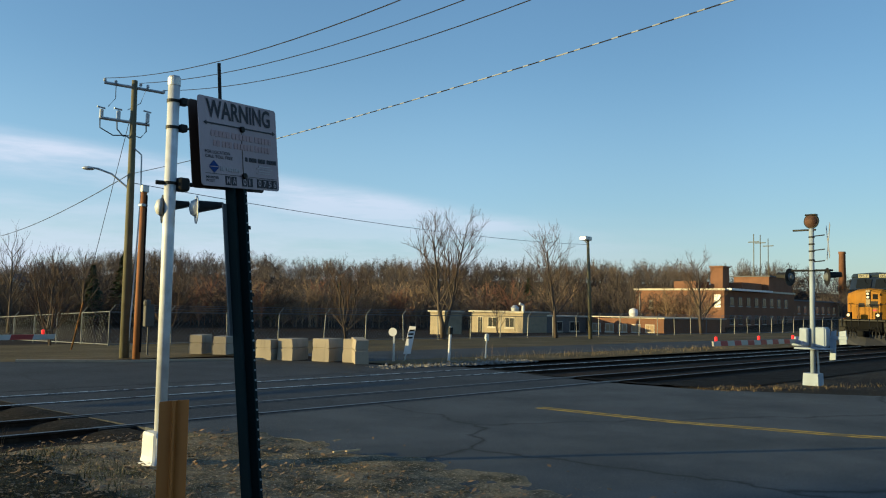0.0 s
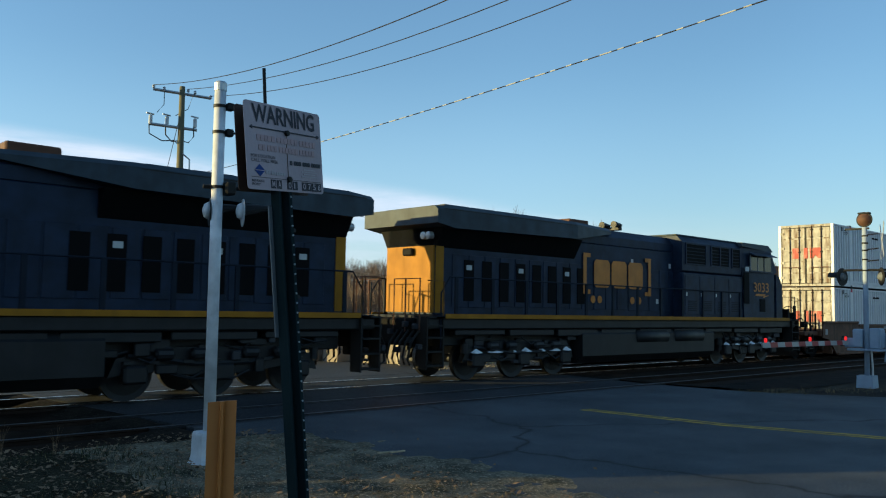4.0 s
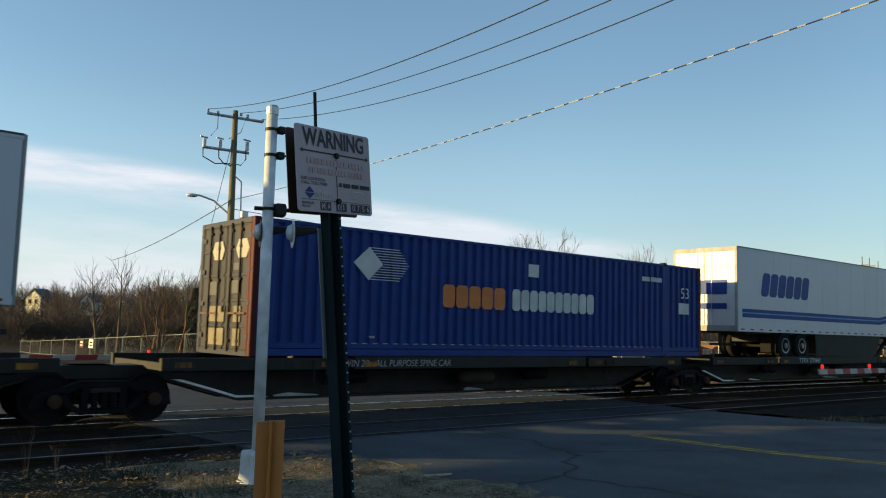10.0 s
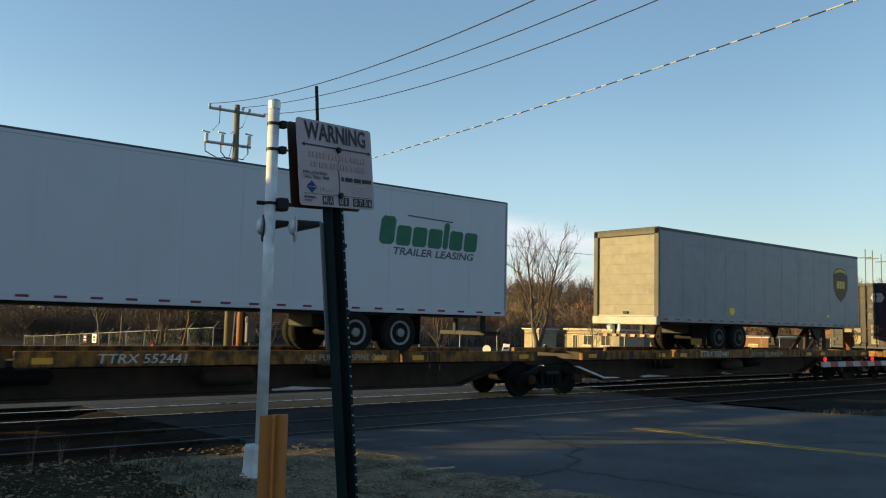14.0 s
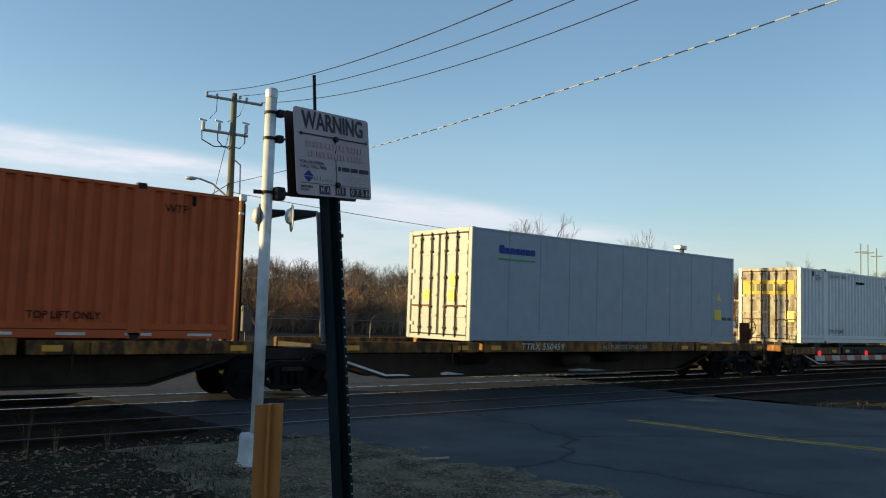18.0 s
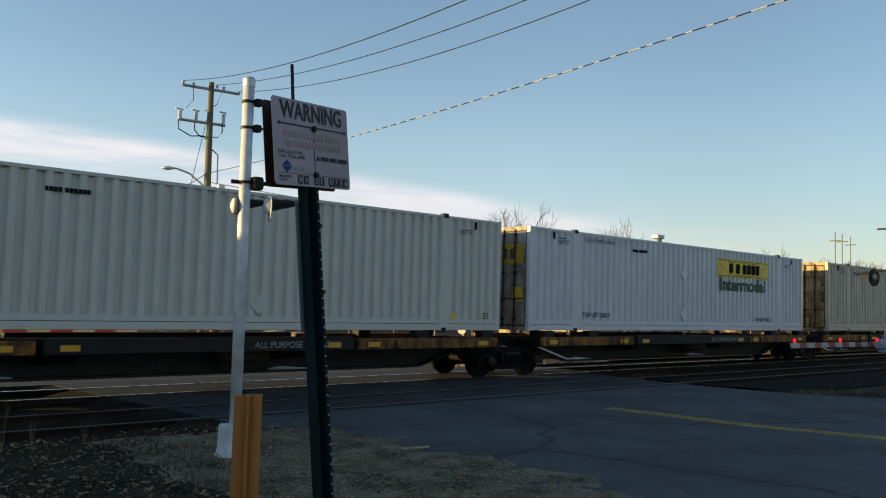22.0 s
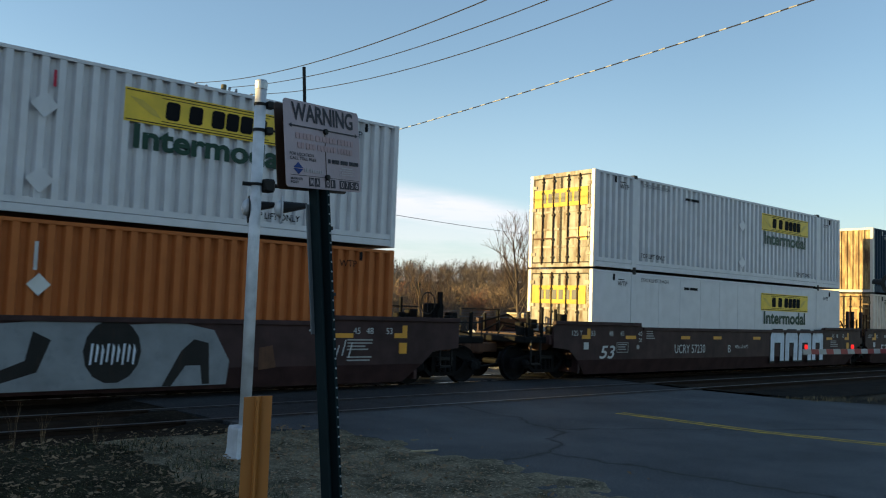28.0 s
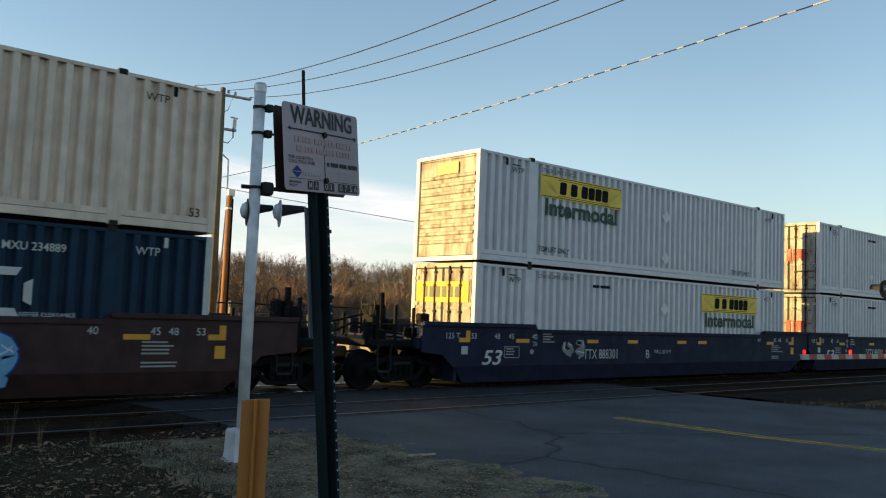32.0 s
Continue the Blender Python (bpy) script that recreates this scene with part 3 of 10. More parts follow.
def drape(name, x0, x1, y0, y1, lift, mat, label, cat, nx=30, ny=8, wob=0.0):
    f = Form()
    for j in range(ny + 1):
        for i in range(nx + 1):
            x, y = x0 + (x1 - x0) * i / nx, y0 + (y1 - y0) * j / ny
            if wob and 0 < j < ny:
                y += wob * noise.noise(Vector((x * 0.2, y, 1)))
            f.v.append((x, y, land(x, y) + lift))
    f.f = [(j * (nx + 1) + i, j * (nx + 1) + i + 1, (j + 1) * (nx + 1) + i + 1, (j + 1) * (nx + 1) + i) for j in range(ny) for i in range(nx)]
    return solid(name, f, mat, label, cat, kind="structure", smooth=True)


TRACKS = (16.88, 13.3)
WIRE_ENDS = ((5.2, -30, 14.1, 4.1), (9.05, -30, 16.8, 4.3), (9.6, -30, 18.1, 4.8), (10.5, -12, 7.75, 0.6))


def dirt_height(x, y):
    """Lie of the bare ground round the mast."""
    return (0.022 + 0.05 * noise.noise(Vector((x * 0.9, y * 0.9, 0))) + 0.02 * noise.noise(Vector((x * 4, y * 4, 4)))
            - 0.11 * rise(6.5 - 0.10 * (y - 8), 9.2 + 0.5 * noise.noise(Vector((y * 0.8, 0, 7))), x) - 0.06 * rise(10.5, 11.4, y))


def build_roads():
    # near road, with the crossing; its left edge is broken away
    left = [(6.0, 4.6), (6.35, 5.7), (7.3, 6.8), (7.0, 7.6), (7.05, 8.5), (7.3, 9.8), (6.7, 10.9), (6.2, 11.6)]
    out = [(5.0, -30), (4.8, 0)] + left + [(6.2, 12.2), (19.4, 12.2), (19.6, 10.0), (20.6, 8.3), (22.4, 5.6), (25, 0), (28, -30)]
    slab("road", out, 0.0, ASPHALT, "dark cracked asphalt road up to the level crossing", "road")
    slab("crossing_surface", [(6.2, 12.204), (19.4, 12.204), (20.4, 18.6), (5.6, 18.6)], -0.012, FARASPHALT,
         "dark asphalt between the rails of the level crossing", "road")
    slab("far_road", [(-40, 18.604), (20.2, 18.604), (18.9, 20.0), (17.4, 24.2), (14.5, 25.2), (12.4, 25.6), (9.6, 27.4), (-40, 36)], -0.008,
         FARASPHALT, "asphalt road on the far side of the tracks", "road")
    drape("side_road", 19.6, 260, 22.2, 27.2, 0.03, FARASPHALT, "asphalt side road running along the railway", "road", 40, 3)
    drape("far_grass", -40, 260, 27.4, 46, 0.015, DRYGRASS, "lawn of dry yellow winter grass before a fence", "grass", 60, 8, 0.3)
    drape("verge", 18.9, 260, 19.2, 22.0, 0.06, DRYGRASS, "dry weedy verge between railway and side road", "grass", 60, 4, 0.3)
    drape("near_verge", 19.3, 120, 6.2, 10.6, 0.012, VERGEDIRT, "strip of dry grass round the crossing signal", "grass", 40, 4, 0.4)
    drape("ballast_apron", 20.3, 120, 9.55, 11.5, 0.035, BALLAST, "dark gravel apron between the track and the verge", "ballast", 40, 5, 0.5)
    kerb = Form()
    a = [(9.6, 27.4), (12.4, 25.6), (14.5, 25.2), (16.8, 24.6)]
    for (x0, y0), (x1, y1) in zip(a, a[1:]):
        d = Vector((x1 - x0, y1 - y0, 0)).normalized()
        nrm = Vector((-d.y, d.x, 0)) * 0.15
        kerb.prism([(x0, y0), (x1, y1), (x1 + nrm.x, y1 + nrm.y), (x0 + nrm.x, y0 + nrm.y)], "z", -0.1, 0.06)
    solid("kerb", kerb, CONCRETE, "low worn kerb along the far road", "kerb", kind="structure")
    # yellow centre line, two narrow strokes
    for off in (0.0, 0.20):
        pts = [(13.05 + off, 10.0), (13.28 + off, 7.2), (14.0 + off * 1.1, 4.7), (15.8 + off * 1.2, 0.5), (17.6 + off * 1.2, -4)]
        f = Form()
        for (x0, y0), (x1, y1) in zip(pts, pts[1:]):
            f.add([(x0, y0, 0.004), (x0 + 0.14, y0, 0.004), (x1 + 0.14, y1, 0.004), (x1, y1, 0.004)], [(0, 1, 2, 3)])
        solid("road_marking", f, YLINE, "worn yellow centre line on the asphalt", "road marking", kind="structure")
    # dirt by the mast
    f = Form()
    nx, ny = 90, 80
    for j in range(ny + 1):
        for i in range(nx + 1):
            x, y = -6 + 15 * i / nx, -2 + 13.4 * j / ny
            f.v.append((x, y, dirt_height(x, y)))
    f.f = [(j * (nx + 1) + i, j * (nx + 1) + i + 1, (j + 1) * (nx + 1) + i + 1, (j + 1) * (nx + 1) + i) for j in range(ny) for i in range(nx)]
    sod, nx2, ny2 = Form(), 70, 56
    for j in range(ny2 + 1):
        y = 5.6 + 5.7 * j / ny2
        edge = 4.1 + 0.45 * noise.noise(Vector((y * 0.9, 0, 4))) + 0.2 * noise.noise(Vector((y * 3, 0, 8)))
        for i in range(nx2 + 1):
            u = i / nx2
            x = -6 + (edge + 6) * u
            sod.v.append((x, y, dirt_height(x, y) + 0.016 * (1 - rise(0.96, 1.0, u)) * rise(0, 4, j) - 0.03 * rise(0.97, 1.0, u) - 0.03 * (j == 0)))
    sod.f = [(j * (nx2 + 1) + i, j * (nx2 + 1) + i + 1, (j + 1) * (nx2 + 1) + i + 1, (j + 1) * (nx2 + 1) + i) for j in range(ny2) for i in range(nx2)]
    solid("weedy_ground", sod, SOD, "dark weedy ground between the mast and the track", "ground", kind="structure", smooth=True)
    solid("roadside_dirt", f, DIRT, "bare dirt and leaf litter beside the road", "ground", kind="structure", smooth=True)


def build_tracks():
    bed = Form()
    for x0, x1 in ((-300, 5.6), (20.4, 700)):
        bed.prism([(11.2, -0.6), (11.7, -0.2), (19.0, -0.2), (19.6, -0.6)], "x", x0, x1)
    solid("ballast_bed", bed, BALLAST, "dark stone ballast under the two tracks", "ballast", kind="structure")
    # broken edges of the crossing, sloping down to the ballast in lobes
    for x0, way in ((6.0, -1), (20.0, 1)):
        f, nx, ny = Form(), 26, 64
        for j in range(ny + 1):
            y = 11.25 + 7.9 * j / ny
            reach = 1.3 + 0.9 * noise.noise(Vector((y * 0.55, x0, 2))) + 0.35 * noise.noise(Vector((y * 2.1, x0, 5)))
            for i in range(nx + 1):
                u = i / nx
                x = x0 + way * u * 3.0
                near_rail = min(abs(y - cy - s) for cy in TRACKS for s in (-0.755, 0.755))
                z = -0.016 - 0.21 * rise(0.15, 1.0, u * 3.0 / (reach + 0.5)) - 0.05 * (1 - rise(0.05, 0.14, near_rail)) + 0.022 * noise.noise(Vector((x * 3, y * 3, 1))) * rise(0.1, 0.3, u) + 0.012 * noise.noise(Vector((x * 9, y * 9, 3))) * rise(0.1, 0.3, u)
                f.v.append((x, y, z))
        f.f = [(j * (nx + 1) + i, j * (nx + 1) + i + 1, (j + 1) * (nx + 1) + i + 1, (j + 1) * (nx + 1) + i)[::way] for j in range(ny) for i in range(nx)]
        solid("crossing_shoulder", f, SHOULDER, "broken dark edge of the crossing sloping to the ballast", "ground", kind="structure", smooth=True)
    for cy in TRACKS:
        tr = thing("railway_track", (0, cy, 0), "pair of worn steel rails on dark wooden ties", "railway track", "the two tracks", "structure")
        for s in (-0.755, 0.755):
            f = Form()
            o = [(-0.037, 0), (0.037, 0), (0.037, -0.03), (0.012, -0.045), (0.012, -0.14), (0.07, -0.155), (0.07, -0.17), (-0.07, -0.17),
                 (-0.07, -0.155), (-0.012, -0.14), (-0.012, -0.045), (-0.037, -0.03)]
            f.prism([(s + a, b) for a, b in o], "x", -300, 700)
            rl = part("rail", f, RAILSIDE, tr)
            part("running_surface", Form().prism([(s - 0.034, 0.003), (s + 0.034, 0.003), (s + 0.037, 0.0), (s - 0.037, 0.0)], "x", -300, 700), STEEL if cy > 15 else DULLSTEEL, rl, "bright worn top of the rail")
            # solid dark strips beside each rail, painting the shade of the flangeway grooves
            g = Form()
            for x0, x1 in ((5.6, 6.2), (6.2, 20.0)):
                g.box(x0, x1, s - 0.16 if s > 0 else s + 0.05, s - 0.05 if s > 0 else s + 0.16, -0.05, -0.006)
                g.box(x0, x1, s + 0.05 if s > 0 else s - 0.12, s + 0.12 if s > 0 else s - 0.05, -0.05, -0.008)
            part("flangeway", g, DARKIRON, tr)
        tie = Form().box(-0.11, 0.11, -1.3, 1.3, -0.36, -0.172, 0.015).mesh("tie", TIE)
        for i in range(70):
            x = -30 + i * 0.52 if i < 68 else 20.7 + (i - 68) * 0.52
            if x < 5.4 or x > 20.4:
                part("tie", tie, TIE, tr).location = (x, 0.03 * math.sin(i * 2.3), 0)
        for i in range(110):
            part("tie", tie, TIE, tr).location = (20.6 + i * 0.52, 0.03 * math.sin(i * 1.7), 0)
    rng = random.Random(5)
    f = Form()
    for _ in range(2600):
        zone = rng.random()
        if zone < 0.45:
            x, y = rng.uniform(17.6, 25), rng.uniform(18.9, 20.4)
            y = 19.0 + abs(rng.gauss(0, 0.55))
        elif zone < 0.75:
            x, y = rng.uniform(-2, 5.4), rng.uniform(11.2, 19)
        else:
            x, y = rng.uniform(20.4, 40), rng.uniform(11.2, 19.2)
        r = rng.uniform(0.03, 0.085)
        c = Vector((x, y, (-0.03 if 17 < x < 25 and y > 18.9 else -0.19) + r * 0.4))
        f.add([tuple(c + Vector((rng.uniform(-1, 1), rng.uniform(-1, 1), rng.uniform(-0.3, 0.2))).normalized() * r * rng.uniform(0.8, 1.2)) for _ in range(4)]
              + [tuple(c + Vector((0, 0, r * 0.7)))], [(0, 1, 4), (1, 2, 4), (2, 3, 4), (3, 0, 4), (0, 1, 2), (0, 2, 3)])
    solid("gravel", f, STONE, "loose pale crushed stone beside the tracks", "gravel", kind="stuff")


def build_litter():
    rng = random.Random(11)
    leaves, straw = Form(), Form()
    for _ in range(13000):
        x, y = rng.uniform(-1, 8.2), rng.uniform(4.2, 11.3)
        if x > 6.6 + 0.9 * noise.noise(Vector((y, 0, 0))) and rng.random() < min(0.97, (x - 5.9) * 0.8):
            continue
        r, a = rng.choice((0.008, 0.012, 0.018, 0.026, 0.04)) * rng.uniform(0.7, 1.2), rng.uniform(0, 6.28)
        z = 0.055 + 0.05 * noise.noise(Vector((x * 0.9, y * 0.9, 0))) + rng.uniform(-0.01, 0.03)
        d = Vector((math.cos(a), math.sin(a), rng.uniform(-0.3, 0.5))) * r
        e = Vector((-math.sin(a), math.cos(a), rng.uniform(-0.3, 0.5))) * r * 0.55
        c = Vector((x, y, z))
        leaves.add([tuple(c - d), tuple(c + e), tuple(c + d), tuple(c - e)], [(0, 1, 2), (0, 2, 3)])
    for _ in range(5200):
        zone = rng.random()
        if zone < 0.62:
            x, y, h = rng.uniform(-1, 6.6), rng.uniform(4.2, 11.3), rng.uniform(0.012, 0.05)
            x, y = x + 0.2 * noise.noise(Vector((x, y, 2))), y
        elif zone < 0.82:
            x = 19.6 + 14 * rng.random() ** 1.5
            y, h = 9.5 - 0.42 * max(0.0, x - 20.6) + rng.gauss(0, 0.35), rng.uniform(0.02, 0.13)
        else:
            x, y, h = rng.uniform(19, 45), rng.uniform(19.4, 21.8), rng.uniform(0.1, 0.4)
        base = Vector((x, y, (0.03 if x < 12 else -0.03)))
        a = rng.uniform(0, 6.28)
        tip = base + Vector((math.cos(a), math.sin(a), 0)) * h * rng.uniform(0.3, 1.2) + Vector((0, 0, h))
        w = Vector((-math.sin(a), math.cos(a), 0)) * rng.uniform(0.003, 0.007)
        straw.add([tuple(base - w), tuple(base + w), tuple(tip)], [(0, 1, 2)])
    green = Form()
    for _ in range(11000):
        x, y = rng.uniform(-2.0, 4.6), rng.uniform(5.5, 11.3)
        if noise.noise(Vector((x * 0.9, y * 0.9, 6))) < -0.05 + 0.45 * max(0.0, 8.6 - y) / 3:
            continue
        h, a = rng.uniform(0.03, 0.13), rng.uniform(0, 6.28)
        base = Vector((x, y, 0.0))
        tip = base + Vector((math.cos(a), math.sin(a), 0)) * h * rng.uniform(0.3, 1.1) + Vector((0, 0, h))
        w = Vector((-math.sin(a), math.cos(a), 0)) * rng.uniform(0.003, 0.007)
        green.add([tuple(base - w), tuple(base + w), tuple(tip)], [(0, 1, 2)])
    solid("green_grass", green, DULLGREEN, "short dull green winter grass by the track", "grass", kind="stuff")
    solid("leaf_litter", leaves, LEAF, "scattered dead brown leaves on the dirt", "leaves", kind="stuff")
    solid("dry_grass", straw, STRAW, "dry straw-coloured grass blades", "grass", kind="stuff")
    # weeds that stand up by the tracks
    for x, y, h in ((3.1, 11.0, 0.55), (2.7, 10.7, 0.75), (3.7, 10.9, 0.45), (24.0, 20.4, 0.9), (25.2, 20.7, 0.8), (31, 20.6, 0.6), (45, 20.8, 0.7)):
        f = Form()
        for i in range(9):
            a, k = rng.uniform(0, 6.28), rng.uniform(0.05, 0.3)
            f.tube([(0, 0, 0), (k * 0.4 * math.cos(a) * h, k * 0.4 * math.sin(a) * h, 0.6 * h), (k * math.cos(a) * h, k * math.sin(a) * h, h * rng.uniform(0.7, 1))], 0.0016, 3, 0.0008)
        w = solid("weed", f, LEAF, "tall dry weed stalks by the track", "weed", kind="stuff")
        w.location = (x, y, -0.06)
    for x, y, a in ((6.9, 8.35, 0.2), (7.05, 8.3, 0.3), (6.1, 9.3, 1.2)):
        f = Form().box(-0.16, 0.16, -0.018, 0.018, 0, 0.02, 0.004)
        s = solid("wood_strip", f, PALEWOOD, "short split strip of pale wood lying on the dirt", "wood scrap", "scraps of wood")
        s.matrix_basis = pose(x, y, 0.05, 0, 4, math.degrees(a))


# ---- crossing furniture ----
def build_mast():
    m = thing("crossing_mast", pose(4.866, 9.196, -0.03, 0.25, -0.3, 0), "pale grey steel crossing signal mast with a bell and lamp heads", "signal mast")
    part("pole", Form().lathe([(0.07, 0.25), (0.07, 4.60)], (0, 0, 0), n=20), SILVER, m, smooth=True)
    part("cap", Form().lathe([(0.076, 4.53), (0.078, 4.62), (0.06, 4.645), (0.01, 4.65)], (0, 0, 0), n=20), GALV, m, "dull grey pole cap")
    b = Form()
    b.loft([[(sx * k, sy * k, z) for sx, sy in ((-1, -0.85), (-0.85, -1), (0.85, -1), (1, -0.85), (1, 0.85), (0.85, 1), (-0.85, 1), (-1, 0.85))]
            for z, k in ((0.0, 0.21), (0.03, 0.20), (0.10, 0.165), (0.16, 0.155), (0.40, 0.15), (0.43, 0.14), (0.44, 0.09))])
    b.box(-0.125, 0.125, -0.165, -0.15, 0.12, 0.38, 0.006)
    part("junction_base", b, SILVER, m, "pale grey cast junction box base")
    part("bolt", Form().lathe([(0.03, -0.185), (0.03, -0.145)], (0.06, 0, 0.40), "y", 10), DARKIRON, m)
    for z in (4.34, 4.02, 3.35):
        part("band", Form().lathe([(0.075, z - 0.018), (0.08, z - 0.018), (0.08, z + 0.018), (0.075, z + 0.018)], (0, 0, 0), n=18), DARKIRON, m, "black clamp band")
    for z in (4.34, 4.02):
        c = Form().box(0.06, 0.15, -0.10, 0.0, z - 0.045, z + 0.045, 0.012)
        c.tube([(0.08, -0.05, z), (0.24, -0.12, z)], 0.014)
        part("clamp", c, DARKIRON, m)
    head = Form().box(0.05, 0.19, -0.14, 0.03, 3.26, 3.42, 0.02)
    head.tube([(-0.16, 0.05, 3.35), (0.30, -0.1, 3.35)], 0.026)
    part("crossarm", head, DARKIRON, m, "dark crossarm casting")
    # lamp heads: edge-on discs with long hoods
    for k, lx in ((0, 0.315), (1, -0.02)):
        d = part("lamp_background", Form().lathe([(0.17, -0.010), (0.17, 0.0)], (0, 0, 0), "x", 24), SILVER if k == 0 else DARKIRON, m)
        d.matrix_basis = pose(lx * 0.886, -lx * 0.463 + 0.12 * k, 3.05, 0, 0, -22)
        part("lamp_housing", Form().lathe([(0.02, -0.09), (0.08, -0.07), (0.115, -0.010)], (0, 0, 0.02), "x", 20), SILVER, d, smooth=True)
        h = Form()
        ring = [(math.cos(a), math.sin(a)) for a in [math.pi * (-0.1 + 1.2 * i / 10) for i in range(11)]]
        h.loft([[(0.0, 0.115 * c, 0.115 * s) for c, s in ring], [(0.30, 0.10 * c, 0.06 + 0.05 * s) for c, s in ring]], caps=False)
        part("hood", h, DARKIRON, d)


def build_sign():
    m = thing("warning_sign", (1.907, 2.663, 0), "faded cable warning sign on a dark green perforated post", "sign")
    turn = pose(0, 0, 0, 0, 0, 18)

    def leaning(o, z0, z1, dx=0.0, dy=0.0):
        f, rings = Form(), []
        for z in (z0, z1):
            rings.append([tuple(turn @ Vector((x + dx, y + dy, 0)) + Vector((-0.0735 * z, 0.045 * z, z))) for x, y in o])
        return f.loft(rings)

    o = [(-0.032, -0.012), (-0.030, 0.030), (0.030, 0.030), (0.046, -0.012), (0.028, -0.012), (0.022, 0.020), (-0.020, 0.020), (-0.022, -0.012)]
    part("post", leaning(o, -0.1, 2.66), GREENPOST, m)
    hole = Form().lathe([(0.0038, -0.002), (0.0038, 0.001)], (0, 0, 0), "y", 8).mesh("hole", HOLEGREY)
    for i in range(44):
        z = 0.75 + i * 0.0375
        h = part("hole", hole, HOLEGREY, m)
        h.location = tuple(turn @ Vector((0.037, -0.0135, 0)) + Vector((-0.0735 * z, 0.045 * z, z)))
    for z in (1.93, 2.19):
        part("bolt", leaning([(0.045, -0.006), (0.066, -0.006), (0.066, 0.006), (0.045, 0.006)], z, z + 0.014), DARKIRON, m)
    part("second_post", leaning([(-0.048, 0.028), (-0.030, 0.028), (-0.030, 0.034), (-0.048, 0.034)], 1.78, 2.28), STRIP, m, "thin steel strip behind the post")
    part("rod", Form().tube([(-0.220, 0.14, 2.45), (-0.246, 0.143, 2.82)], 0.0068), DARKIRON, m, "thin black rod standing up behind the sign")
    at = pose(1.745 - 1.907, 2.765 - 2.663, 2.508, -2.6, -4.7, 18.2)
    w, h = 0.457, 0.33

    def rounded(a, b, c, d, r):
        return [(x + r * math.cos(t), z + r * math.sin(t)) for x, z, t0 in ((b - r, d - r, 0), (a + r, d - r, 90), (a + r, c + r, 180), (b - r, c + r, 270))
                for t in (radians(t0), radians(t0 + 30), radians(t0 + 60), radians(t0 + 90))]

    face = part("plate", Form().prism(rounded(-w / 2, w / 2, -h / 2, h / 2, 0.014), "y", 0, 0.003), SIGNFACE, m, "faded pinkish white sign plate")
    face.matrix_basis = at
    back = part("back_plate", Form().prism(rounded(-w / 2 + 0.02, w / 2 - 0.02, -h / 2 - 0.002, h / 2 - 0.004, 0.014), "y", 0.062, 0.065), SIGNBACK, m, "brown back of a second plate")
    back.matrix_basis = at

    def u(k):
        return (k - 0.5) * w

    def v(k):
        return (0.5 - k) * h

    def on(text, u0, v1, hh, mat, width=None, **kw):
        put_letters(face, text, u(u0), v(v1), hh, mat, y=-0.002, width=width, **kw)

    on("WARNING", 0.09, 0.225, 0.064, INK, width=0.82 * w, bold=0.035)
    ar = Form().prism([(u(0.05), v(0.295)), (u(0.085), v(0.27)), (u(0.085), v(0.287)), (u(0.94), v(0.287)), (u(0.94), v(0.27)), (u(0.975), v(0.295)), (u(0.94), v(0.32)), (u(0.94), v(0.303)), (u(0.085), v(0.303)), (u(0.085), v(0.32))], "y", -0.0025, -0.001)
    part("arrow", ar, INK, face)
    part("faded_line", bars("AAAAA AAAAAA AAAAA", u(0.13), v(0.44), 0.023, 0.78 * w, -0.0015, thick=0.001), FADED, face, "faded red bars of writing")
    part("faded_line", bars("AA AAA AAAAAA AAAAA", u(0.15), v(0.55), 0.023, 0.74 * w, -0.0015, thick=0.001), FADED, face, "faded red bars of writing")
    on("FOR LOCATION", 0.05, 0.635, 0.0115, INK, width=0.30 * w, bold=0.02)
    on("CALL TOLL FREE", 0.05, 0.685, 0.0115, INK, width=0.33 * w, bold=0.02)
    part("phone_bar", bars("A AAA AAA AAAA", u(0.54), v(0.68), 0.0165, 0.43 * w, -0.0015, thick=0.001), INK, face, "black bars of writing")
    dia = Form().prism([(u(0.15), v(0.71)), (u(0.09), v(0.775)), (u(0.21), v(0.775))], "y", -0.002, -0.001)
    dia.prism([(u(0.09), v(0.785)), (u(0.21), v(0.785)), (u(0.15), v(0.85))], "y", -0.002, -0.001)
    part("emblem", dia, MBLUE, face, "small dark blue diamond emblem")
    part("emblem_bar", bars("AA Aaaaaa", u(0.22), v(0.82), 0.017, 0.25 * w, -0.0015, thick=0.001), PALEINK, face)
    for i in range(4):
        part("small_print", Form().box(u(0.72 - 0.03 * (i % 2)), u(0.88 + 0.03 * (i % 2)), -0.002, -0.001, v(0.725 + 0.028 * i), v(0.715 + 0.028 * i)), PALEINK, face)
    part("rule", Form().box(u(0.05), u(0.97), -0.002, -0.001, v(0.862), v(0.857)), INK, face)
    on("MARKER", 0.05, 0.915, 0.009, INK, width=0.15 * w, bold=0.02)
    on("POST", 0.05, 0.955, 0.009, INK, width=0.10 * w, bold=0.02)
    for c, k in zip("MA010756", (0.28, 0.355, 0.49, 0.565, 0.69, 0.76, 0.83, 0.90)):
        part("tile", Form().box(u(k), u(k + 0.062), -0.0022, -0.001, v(0.975), v(0.875)), INK, face, "dark tile with a pale character")
        put_letters(face, c, u(k + 0.012), v(0.958), 0.023, SIGNFACE, y=-0.003, bold=0.015, width=(0.014 if c == "1" else 0.038) * w)
    for z in (0.31, 0.855):
        part("bolt", Form().lathe([(0.003, -0.012), (0.011, -0.011), (0.012, -0.001)], (u(0.515), 0, v(z)), "y", 10), DARKIRON, face)
